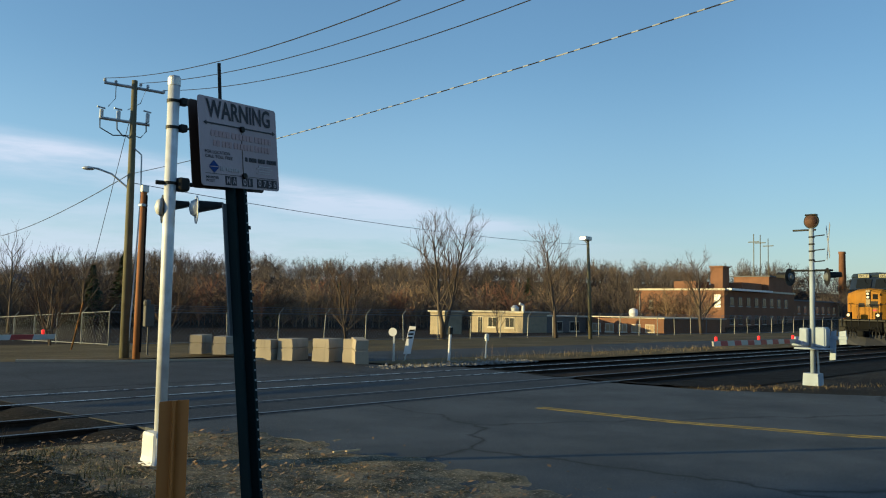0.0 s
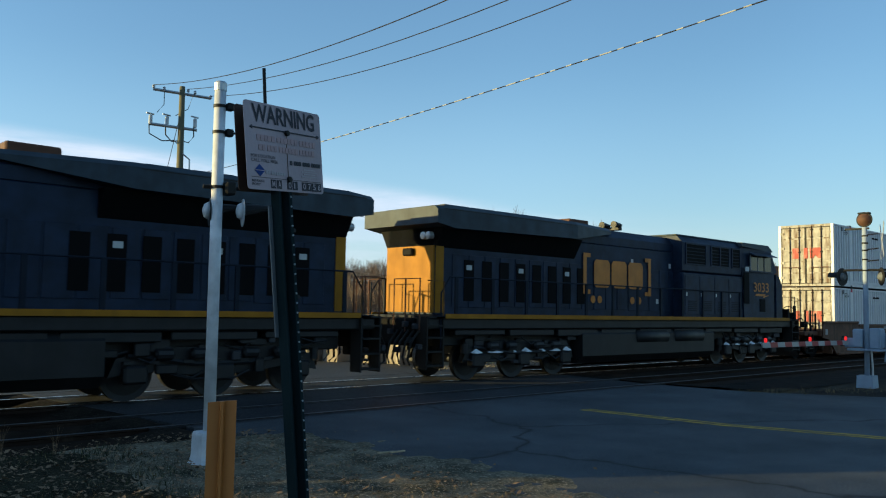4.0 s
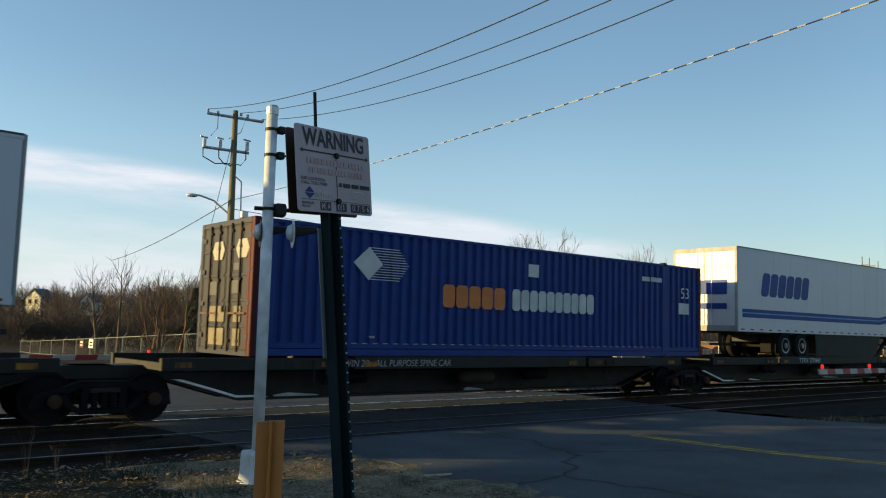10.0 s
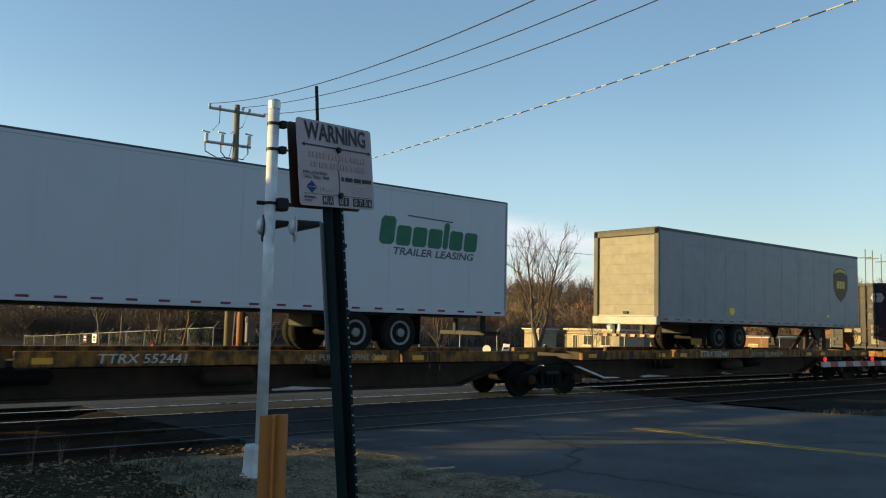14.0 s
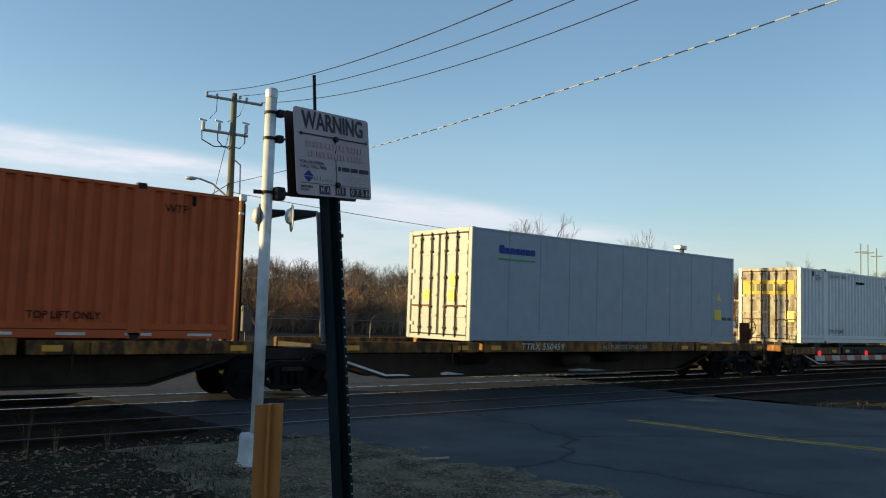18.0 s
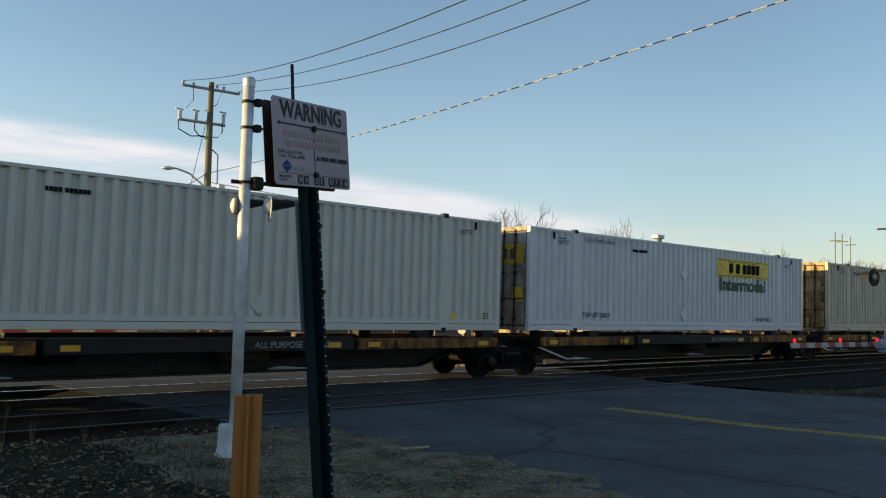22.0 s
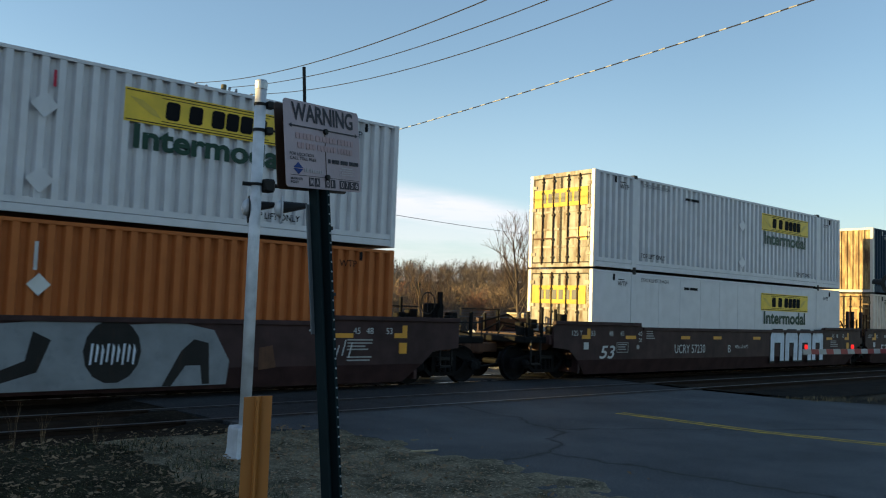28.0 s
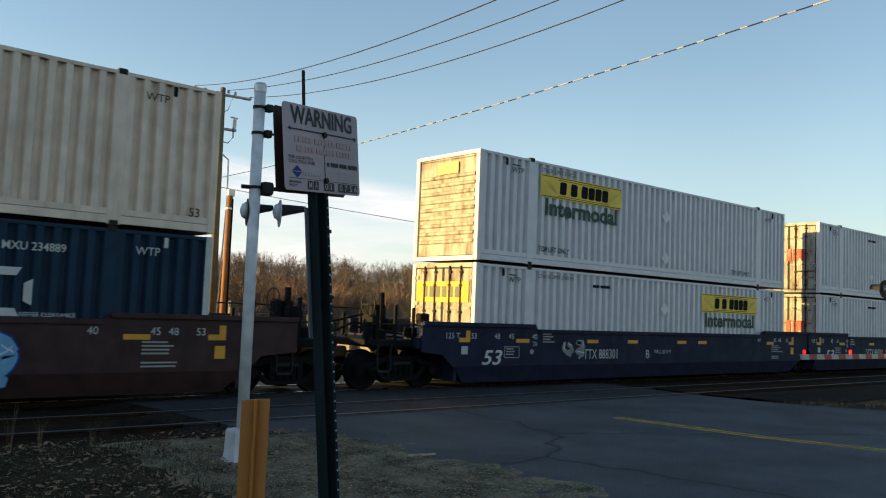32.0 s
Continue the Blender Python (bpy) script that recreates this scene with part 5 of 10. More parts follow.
def build_buildings():
    g = -1.2
    a = thing("beige_workshop", (0, 0, 0), "low beige single-storey building behind the fence", "building")
    part("wall", Form().box(75, 79.5, 59.2, 67, g, 1.55), BEIGE, a)
    part("roof", Form().box(74.7, 79.8, 58.9, 67.3, 1.55, 1.72), BRICKTRIM, a)
    window_set(a, [(60.4, 61.8, -0.2, 1.0), (63.0, 64.4, -0.2, 1.0), (65.2, 66.0, -1.1, 1.0)], "x", 75)
    part("vent", Form().tube([(76, 60, 1.7), (76, 60, 2.4), (75.6, 60.2, 2.6)], 0.18), WHITE, a)
    part("vent", Form().lathe([(0.4, 0), (0.5, 0.4), (0.2, 0.7)], (77, 62, 1.7)), GALV, a)
    b = thing("dark_shed", (0, 0, 0), "long low grey shed in shade behind the fence", "building")
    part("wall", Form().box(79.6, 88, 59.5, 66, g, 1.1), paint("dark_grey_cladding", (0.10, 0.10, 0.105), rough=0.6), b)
    part("roof", Form().box(79.5, 88.2, 59.2, 66.3, 1.1, 1.3), BRICKTRIM, b)
    window_set(b, [(81, 83, -0.6, 0.6), (84.5, 86.5, -0.6, 0.6)], "y", 59.5)
    c = thing("brick_annex", (0, 0, 0), "low orange brick annex with small pale-silled windows", "building")
    part("wall", Form().box(88.2, 104, 48.8, 58.8, g, 1.15), BRICK, c)
    part("roof", Form().box(88.0, 104.2, 48.6, 59.0, 1.15, 1.32), BRICKTRIM, c)
    window_set(c, [(50.0 + 1.85 * i, 51.2 + 1.85 * i, -0.55, 0.45) for i in range(5)], "x", 88.2, mat=BLIND)
    part("tank", Form().lathe([(0.5, 0), (0.6, 0.5), (0.5, 0.9), (0.1, 1.1)], (96, 57.5, 1.3)), WHITE, c, "white rooftop tank")
    d = thing("brick_factory", (0, 0, 0), "large orange brick factory with long shaded side", "building")
    part("wall", Form().box(129, 158, 60.6, 77, g, 5.7), BRICK, d)
    part("parapet", Form().box(128.8, 158.2, 60.4, 77.2, 5.7, 6.0), BRICKTRIM, d)
    part("roof_house", Form().box(131, 136, 66.6, 70.6, 6.0, 7.3), BRICK, d)
    part("roof_house", Form().box(138, 146, 61.6, 64.9, 6.0, 7.3), BRICK, d)
    ch = part("chimney", Form().box(134.0, 136.4, 63.2, 65.4, 6.0, 9.7), BRICK, d, "square brick chimney")
    part("chimney_cap", Form().box(133.8, 136.6, 63.0, 65.6, 9.7, 9.95), BRICK, ch)
    part("tower", Form().box(146.5, 157, 60.5, 67, 6.0, 8.6), BRICK, d)
    part("tower_cap", Form().box(146.3, 157.2, 60.3, 67.2, 8.6, 8.8), ROOFMAT, d)
    part("canopy", Form().box(129.5, 146, 59.6, 60.4, 5.72, 6.05), WHITE, d, "long white fascia band")
    part("low_wing", Form().box(158.2, 186, 62, 74, g, 4.6), BRICK, d)
    part("wing_roof", Form().box(158.1, 186.2, 61.8, 74.2, 4.6, 4.85), ROOFMAT, d)
    window_set(d, [(131 + 3.2 * i, 132.4 + 3.2 * i, z, z + 1.5) for i in range(8) for z in (0.2, 3.2)], "y", 60.6, frame_mat=ROOFMAT)
    window_set(d, [(160 + 3.2 * i, 161.4 + 3.2 * i, 2.2, 3.7) for i in range(8)], "y", 62, frame_mat=ROOFMAT)
    window_set(d, [(73.4, 74.2, 2.6, 4.0), (75.4, 76.0, 0.5, 1.6)], "x", 129)
    part("wall_sign", Form().box(128.93, 128.99, 61.2, 62.3, 2.9, 5.0), WHITE, d, "tall white sign panel with dark figure shapes")
    part("pipe", Form().tube([(128.9, 76.0, -1), (128.9, 76.0, 5.2)], 0.1), BRICKTRIM, d)
    st = thing("factory_chimney", (226, 74.3, land(226, 74.3)), "tall round brick factory chimney", "chimney")
    part("shaft", Form().lathe([(1.0, -1), (0.80, 12.0), (0.9, 12.1), (0.9, 12.6)], (0, 0, 0), n=18), BRICK, st, smooth=True)
    lw = thing("white_shed", (0, 0, 0), "low white shed with dark windows beside the chimney", "building")
    part("wall", Form().box(200, 212, 69.5, 75, g, 4.9), WHITE, lw)
    part("roof", Form().prism([(69.2, 4.9), (75.2, 4.9), (75.2, 5.2), (72, 5.7), (69.2, 5.2)], "x", 199.8, 212.2), ROOFMAT, lw)
    window_set(lw, [(201.5 + 2.6 * i, 203.2 + 2.6 * i, 2.0, 4.2) for i in range(4)], "y", 69.5)
    h = thing("beige_block_hut", (0, 0, 0), "small square beige block hut", "hut")
    part("wall", Form().box(60, 62.5, 57.2, 59.2, g, 1.5), BEIGE, h)
    part("roof", Form().box(59.8, 62.7, 57.0, 59.4, 1.5, 1.65), BRICKTRIM, h)
    for x, y, s, e in HOUSES:
        k = thing("white_house", (x, y, land(x, y), 0, 0, 35), "small pale wooden house among the bare trees", "house", "houses on the hill")
        part("wall", Form().box(-s / 2, s / 2, -s / 2, s / 2, -1, e).prism([(-s / 2, e), (s / 2, e), (0, e + s * 0.42)], "x", -s / 2, -s / 2 + 0.1), HOUSEPAINT, k)
        part("roof", Form().prism([(-s * 0.6, e - s * 0.05), (0, e + s * 0.45), (s * 0.6, e - s * 0.05), (s * 0.6, e + s * 0.02), (0, e + s * 0.52), (-s * 0.6, e + s * 0.02)], "x", -s * 0.56, s * 0.56), ROOFMAT, k)
        window_set(k, [(-s * 0.32, -s * 0.1, e - s * 0.36, e - s * 0.08), (s * 0.1, s * 0.32, e - s * 0.36, e - s * 0.08)], "x", -s / 2)
    for x, y, zz in ((190, 82, 11.5), (196, 83, 11.0), (203, 84, 10)):
        t = thing("transmission_pole", (x, y, land(x, y)), "thin distant pole with a crossarm", "utility pole", "distant poles")
        part("pole", Form().tube([(0, 0, 0), (0, 0, zz + 3)], 0.10, 6), WOODPOLE, t)
        part("crossarm", Form().box(-0.1, 0.1, -1.3, 1.3, zz + 1, zz + 1.2), WOODPOLE, t)


# ---- trees ----
def limbs(rng, out, p, d, length, r, depth, spread, sides, fork, up=0.12):
    """One branch and what grows from it, as tapered tubes."""
    steps = 3 if depth > 1 else 2
    pts, q, dd = [p], p, d
    for i in range(steps):
        dd = (dd + Vector((rng.uniform(-1, 1), rng.uniform(-1, 1), rng.uniform(-0.5, 1))) * 0.085 + Vector((0, 0, up * 0.5))).normalized()
        q = q + dd * (length / steps)
        pts.append(q)
    out.append((pts, r, r * 0.55, sides if depth > 1 else 3))
    if depth == 0:
        return
    for k in range(fork):
        u = rng.uniform(0.35, 1.0)
        i = min(steps - 1, int(u * steps))
        s = pts[i].lerp(pts[i + 1], u * steps - i)
        a, tilt = rng.uniform(0, 6.283), rng.uniform(spread * 0.5, spread)
        side = dd.cross(Vector((math.cos(a), math.sin(a), 0.3))).normalized()
        nd = (dd * math.cos(tilt) + side * math.sin(tilt) + Vector((0, 0, up))).normalized()
        limbs(rng, out, s, nd, length * rng.uniform(0.52, 0.82), r * 0.5, depth - 1, spread, sides, fork, up)


def bare_tree(name, at, height, seed, label, trunk_r=0.16, clear=0.25, spread=0.62, depth=4, fork=3, stems=1):
    rng = random.Random(seed)
    t = thing(name, at, label, "tree")
    wood, twigs = Form(), Form()
    for s in range(stems):
        lean = Vector((rng.uniform(-0.12, 0.12) + 0.2 * (s - (stems - 1) / 2), rng.uniform(-0.1, 0.1), 1)).normalized()
        top = lean * height * 0.72
        trunk = [lean * height * 0.72 * k / 6 + Vector((rng.uniform(-0.07, 0.07), rng.uniform(-0.07, 0.07), 0)) for k in range(7)]
        wood.tube(trunk, trunk_r, 9, trunk_r * 0.25)
        out = []
        for i in range(16):
            u = clear + (1 - clear) * i / 15
            k = min(5, int(u * 6))
            s0 = trunk[k].lerp(trunk[k + 1], u * 6 - k)
            a = i * 2.4 + rng.uniform(-0.5, 0.5)
            d = Vector((math.cos(a), math.sin(a), rng.uniform(0.9, 1.7))).normalized()
            limbs(rng, out, s0, d, height * (0.31 - 0.17 * u) * rng.uniform(0.8, 1.2), trunk_r * (0.40 - 0.22 * u), depth - 1, spread, 5, fork)
        for pts, r0, r1, n in out:
            (wood if r0 > 0.022 else twigs).tube(pts, max(r0, 0.0062), n if r0 > 0.022 else 3, max(r1, 0.0045), caps=False)
    part("trunk", wood, BARK, t, smooth=True)
    part("crown", twigs, TWIG, t)
    return t


def build_trees():
    bare_tree("bare_tree", pose(43.5, 41.6, land(43.5, 41.6)), 10.0, 3, "tall bare spreading tree on the lawn", 0.17, stems=2)
    bare_tree("bare_tree", pose(54.5, 39.6, land(54.5, 39.6)), 9.7, 8, "bare tree with a rounded crown before the sheds", 0.17)
    bare_tree("bare_tree", pose(83, 41.6, land(83, 41.6)), 9.6, 12, "bare tree with a wide low crown by the factory", 0.2, clear=0.15)
    bare_tree("bare_tree", pose(62, 52.0, land(62, 52)), 5.2, 21, "small bare shrub-like tree before the workshop", 0.08, 0.1, depth=3)
    bare_tree("bare_tree", pose(39, 47.0, land(39, 47)), 6.5, 31, "thin reddish bare tree behind the fence", 0.09, 0.1, stems=3, depth=3)
    bare_tree("bare_tree", pose(24, 45.0, land(24, 45)), 5.5, 35, "thin pale bare sapling behind the fence", 0.06, 0.1, stems=3, depth=3)
    bare_tree("bare_tree", pose(17, 44.0, land(17, 44)), 5.0, 36, "thin pale bare sapling behind the fence", 0.06, 0.1, stems=3, depth=3)
    for x, y, h, s in ((28, 82, 10.5, 41), (33, 86, 9.5, 42), (24.5, 77, 9.0, 43), (39, 92, 10.0, 44), (47, 96, 9.5, 45)):
        bare_tree("bare_tree", pose(x, y, land(x, y)), h, s, "tall dark bare tree standing over the scrub", 0.16, 0.3, depth=3)
    # woods behind: forms of bare trees set out many times in one mass
    rng = random.Random(77)
    forms = []
    for s in range(8):
        f = Form()
        f.tube([(0, 0, 0), (0.015, 0, 0.3), (0.0, 0.015, 0.6)], 0.008, 4, 0.004, caps=False)

        def sprig(p0, p1, w):
            d = (p1 - p0).cross(Vector((rng.uniform(-1, 1), rng.uniform(-1, 1), 0.2))).normalized() * w
            f.add([tuple(p0 - d), tuple(p0 + d), tuple(p1)], [(0, 1, 2)])

        for i in range(15):
            a, el = i * 2.4 + s, rng.uniform(-0.15, 1.45)
            rad = rng.uniform(0.85, 1.1)
            end = Vector((0.40 * math.cos(a) * math.cos(el) * rad, 0.40 * math.sin(a) * math.cos(el) * rad, 0.58 + 0.38 * math.sin(el) * rad))
            base = Vector((0, 0, rng.uniform(0.15, 0.5)))
            sprig(base, end, 0.007)
            for k in range(21):
                p0 = base.lerp(end, rng.uniform(0.35, 0.95))
                p1 = p0 + (end - base).normalized() * rng.uniform(0.02, 0.08) + Vector((rng.uniform(-1, 1), rng.uniform(-1, 1), rng.uniform(-0.5, 0.8))) * 0.10
                sprig(p0, p1, 0.0032)
        forms.append((np.array(f.v), f.f))

    def wood_mass(name, label, spots, mat):
        vs, fs, k = [], [], 0
        for x, y, z, h, w in spots:
            v, f = forms[rng.randrange(len(forms))]
            a = rng.uniform(0, 6.283)
            q = np.empty_like(v)
            q[:, 0] = x + (v[:, 0] * math.cos(a) - v[:, 1] * math.sin(a)) * h * w
            q[:, 1] = y + (v[:, 0] * math.sin(a) + v[:, 1] * math.cos(a)) * h * w
            q[:, 2] = z + v[:, 2] * h
            vs.append(q)
            fs.extend([tuple(i + k for i in t) for t in f])
            k += len(v)
        me = bpy.data.meshes.new(name)
        me.from_pydata(np.concatenate(vs).tolist(), [], fs)
        me.materials.append(mat)
        tagged(new(name, me), label, "woods", kind="stuff")

    hill, front, left = [], [], []
    while len(hill) < 2300:
        a, r = radians(rng.uniform(14, 80)), rng.uniform(125, 262)
        x, y = r * math.cos(a), r * math.sin(a)
        if 120 < x < 180 and 60 < y < 82 or y < 60:
            continue
        hill.append((x, y, land(x, y) - 1.5, rng.choice((4.5, 5.0, 5.5, 6.5, 7.5, 8.5)) * rng.uniform(0.9, 1.1), rng.uniform(0.7, 1.0)))
    while len(front) < 560:
        a, r = radians(rng.uniform(26, 80)), rng.uniform(68, 128)
        x, y = r * math.cos(a), r * math.sin(a)
        if y < 47 or (70 < x < 108 and y < 72):
            continue
        # leave the low sun its way to the lawn and the sheds
        if any(58 < x + 0.845 * k < 108 and 44 < y - 0.535 * k < 68 or 40 < x + 0.845 * k < 110 and 30 < y - 0.535 * k < 44 or 122 < x + 0.845 * k < 130 and 64 < y - 0.535 * k < 78 for k in range(2, 68, 3)):
            continue
        front.append((x, y, land(x, y) - 0.2, rng.choice((2.5, 3.5, 4.5, 5.5, 7.0)) * rng.uniform(0.85, 1.15) * (0.72 if a > 1.12 else 1.0), rng.uniform(0.85, 1.3)))
    hill, front = [q for q in hill if clear_of_houses(q[0], q[1], q[3])], [q for q in front if clear_of_houses(q[0], q[1], q[3])]
    # scrub past this bearing from the eye takes the dark brown tone
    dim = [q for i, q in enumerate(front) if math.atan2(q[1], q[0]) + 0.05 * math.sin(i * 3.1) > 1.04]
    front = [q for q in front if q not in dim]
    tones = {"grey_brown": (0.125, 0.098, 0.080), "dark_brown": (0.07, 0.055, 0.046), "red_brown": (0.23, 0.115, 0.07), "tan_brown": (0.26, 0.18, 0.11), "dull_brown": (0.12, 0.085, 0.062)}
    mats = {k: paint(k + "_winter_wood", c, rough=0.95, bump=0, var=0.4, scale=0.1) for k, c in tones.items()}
    for k, (name, lab) in enumerate((("grey_brown", "grey-brown bare winter woods on the hill"), ("dark_brown", "dark leafless woods on the hill"))):
        wood_mass("hill_woods", lab, [q for i, q in enumerate(hill) if (noise.noise(Vector((q[0] * 0.03, q[1] * 0.03, 5))) + 0.25 * math.sin(i * 7.7) > -0.05) == (k == 0)], mats[name])
    for k, (name, lab) in enumerate((("red_brown", "red-brown leafless scrub behind the fence"), ("tan_brown", "tan leafless small trees behind the fence"), ("dull_brown", "dull brown leafless small trees behind the fence"))):
        wood_mass("scrub", lab, [q for i, q in enumerate(front) if int(3 * (0.5 + 0.45 * noise.noise(Vector((q[0] * 0.06, q[1] * 0.06, 9))) * 1.6 + 0.25 * math.sin(i * 5.3))) % 3 == k], mats[name])
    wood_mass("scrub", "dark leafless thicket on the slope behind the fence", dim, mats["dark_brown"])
    # unseen trees up the sun line, added to shade the sign and foreground
    while len(left) < 26:
        x = rng.uniform(-110, -38)
        y = -0.633 * x + rng.uniform(-12, 3)
        left.append((x, y, land(x, y) - 0.2, rng.uniform(8, 12.5), rng.uniform(0.8, 1.1)))
    while len(left) < 60:
        x = rng.uniform(-70, -42)
        y = -0.633 * x + rng.uniform(0, 7.5)
        left.append((x, y, land(x, y) - 0.2, rng.uniform(12, 16), rng.uniform(0.7, 0.9)))
    wood_mass("roadside_woods", "bare trees out of view, added to shade the sign and the dirt", left, BARK)
    for x, y, h in ((96, 118, 6), (118, 92, 7), (51, 108, 9.6), (45.5, 105, 7.6), (48, 111, 7.0), (74, 107, 5.5), (77, 110, 5.0)):
        f = Form()
        for i in range(640):
            u = rng.random()
            a, rr = rng.uniform(0, 6.283), (1 - u) * h * 0.28 * rng.uniform(0.4, 1)
            c = Vector((rr * math.cos(a), rr * math.sin(a), h * (0.12 + 0.88 * u)))
            d = Vector((math.cos(a), math.sin(a), -0.3)) * h * 0.05
            e = Vector((-math.sin(a), math.cos(a), 0.2)) * h * 0.035
            f.add([tuple(c - d), tuple(c + e), tuple(c + d), tuple(c - e)], [(0, 1, 2, 3)])
        t = thing("pine_tree", (x, y, land(x, y)), "dark green pine among the bare trees", "tree", "pines")
        part("trunk", Form().tube([(0, 0, 0), (0, 0, h * 0.9)], 0.2, 6, 0.05), BARK, t)
        part("crown", f, paint("pine_green", (0.03, 0.05, 0.025), rough=0.9, bump=0), t)


# ---- the train ----
# Every thing of the train stands in its own space: x from its left end, y from the track's middle, z from the rail.
MOVING = []
CY = TRACKS[0]
NEAR = -1.295


def rolling(name, x0, label, category, group=""):
    t = thing(name, (x0, CY, 0), label, category, group)
    MOVING.append((t, x0))
    return t


def diamond(parent, x, z, r, mat=GALV, y=NEAR):
    part("placard_holder", Form().prism([(x, z - r), (x + r, z), (x, z + r), (x - r, z)], "y", y - 0.02, y - 0.004), mat, parent, "diamond-shaped placard holder")


def corrugated(f, x0, x1, z0, z1, y, depth, pitch, flip=1):
    """A folded steel side between two posts; y is its outer plane."""
    n = max(1, round((x1 - x0) / pitch))
    p = (x1 - x0) / n
    pts = []
    for i in range(n):
        a = x0 + i * p
        pts += [(a, 0), (a + 0.40 * p, 0), (a + 0.55 * p, depth), (a + 0.85 * p, depth)]
    pts.append((x1, 0))
    k = len(f.v)
    for x, d in pts:
        f.v += [(x, y + d * flip, z0), (x, y + d * flip, z1)]
    f.f += [(k + 2 * i, k + 2 * i + 2, k + 2 * i + 3, k + 2 * i + 1) for i in range(len(pts) - 1)]


def container(x0, z0, mat, label, length=16.154, posts=(1.98, 14.17), height=2.896, smooth=False, ends=("doors", "plain"), postmat=None, pitch=0.29,
              endmat=None, name="container", bottom=0.16, depth=0.10):
    postmat = postmat or mat
    t = rolling(name, x0, label, "container", "containers on the train")
    t.location.z = z0
    H, L = height, length
    low = bottom
    if not smooth:
        bottom = 0.29
    cuts = [0.14] + [p for c in posts for p in (c - 0.13, c + 0.13)] + [L - 0.14]
    for s, nm in ((NEAR, "side_panel"), (-NEAR, "side_panel")):
        k = 1 if s < 0 else -1
        g = Form()
        for a, b in zip(cuts[::2], cuts[1::2]):
            g = Form()
            if smooth:
                n = max(1, round((b - a) / 1.22))
                for i in range(n):
                    q0, q1 = a + (b - a) * i / n, a + (b - a) * (i + 1) / n
                    part(nm, Form().box(q0 + 0.004, q1 - 0.004, *sorted((s + 0.010 * k, s + 0.03 * k)), bottom, H - 0.08, 0.004), mat, t)
            else:
                corrugated(g, a, b, bottom, H - 0.07, s + 0.008 * k, depth, pitch, k)
                part(nm, g, mat, t)
        part("bottom_rail", Form().box(0.14, L - 0.14, s, s + 0.05 * k, 0.02, low + 0.01, 0.006), mat, t)
        if bottom > low:
            part("skirt_rail", Form().box(0.14, L - 0.14, s + 0.012 * k, s + 0.05 * k, low + 0.02, bottom + 0.01, 0.006), mat, t)
        part("top_rail", Form().box(0.14, L - 0.14, s, s + 0.05 * k, H - 0.08, H - 0.01, 0.006), mat, t)
        for c in posts:
            part("post", Form().box(c - 0.13, c + 0.13, s - 0.004 * k, s + 0.04 * k, 0.0, H - 0.01, 0.01), mat, t)
            for z in (0.0, H - 0.05):
                part("corner_casting", Form().box(c - 0.09, c + 0.09, s - 0.012 * k, s + 0.15 * k, z - 0.03, z + 0.09, 0.015), DARKIRON, t, "dark steel lifting casting")
    part("roof", Form().box(0.02, L - 0.02, NEAR + 0.03, -NEAR - 0.03, H - 0.05, H - 0.02), mat, t)
    part("floor", Form().box(0.02, L - 0.02, NEAR + 0.05, -NEAR - 0.05, 0.05, 0.14), DARKIRON, t)
    em = endmat or {TAN.name: TANDOOR, CREAM.name: TANDOOR, WHITE.name: WHITEDOOR, GREYWHITE.name: WHITEDOOR, ORANGE.name: ORANGEDOOR, RED_ORANGE.name: ORANGEDOOR, NAVY.name: NAVYEND}.get(mat.name, mat)
    for x in (0.0, L - 0.14):
        for s in (NEAR, -NEAR - 0.14):
            part("corner_post", Form().box(x, x + 0.14, s, s + 0.14, 0.0, H, 0.012), em if s > 0 and endmat else postmat, t)
    for x, way, kind in ((0.0, 1, ends[0]), (L, -1, ends[1])):
        if kind == "doors":
            for s, sg in ((NEAR + 0.14, 1), (-NEAR - 0.14, -1)):
                d = part("door", Form().box(*sorted((x + 0.02 * way, x + 0.06 * way)), *sorted((s, -0.008 * sg)), 0.12, H - 0.12, 0.006), em, t)
                for ry in (0.42, 0.86):
                    yy = s + sg * ry
                    part("lock_rod", Form().tube([(x - 0.015 * way, yy, 0.08), (x - 0.015 * way, yy, H - 0.08)], 0.023, 6), AXLERUST, d)
                    for zz in (0.3, 0.85, 1.6, 2.3, 2.65):
                        part("bracket", Form().box(*sorted((x - 0.03 * way, x + 0.02 * way)), yy - 0.05, yy + 0.05, zz - 0.03, zz + 0.03), DARKIRON, d)
                    part("handle", Form().box(*sorted((x - 0.04 * way, x - 0.015 * way)), *sorted((yy, yy - sg * 0.34)), 0.86, 0.90), RUST, d)
                gk = Form()
                for q0, q1, r0, r1 in ((s, s + sg * 0.035, 0.12, H - 0.12), (-0.012 * sg, -0.045 * sg, 0.12, H - 0.12), (s, -0.012 * sg, 0.12, 0.155), (s, -0.012 * sg, H - 0.155, H - 0.12)):
                    gk.box(*sorted((x + 0.012 * way, x + 0.022 * way)), *sorted((q0, q1)), r0, r1)
                part("gasket", gk, DARKIRON, d, "black rubber door seal")
                for zz in (0.62, 1.16, 1.70, 2.24):
                    part("panel_rib", Form().box(*sorted((x + 0.004 * way, x + 0.021 * way)), *sorted((s + sg * 0.05, -0.06 * sg)), zz - 0.035, zz + 0.035, 0.006), em, d)
                for zz in (0.4, 1.1, 1.8, 2.5):
                    part("hinge", Form().box(*sorted((x - 0.01 * way, x + 0.02 * way)), *sorted((s - sg * 0.03, s + sg * 0.14)), zz - 0.05, zz + 0.05), em, d)
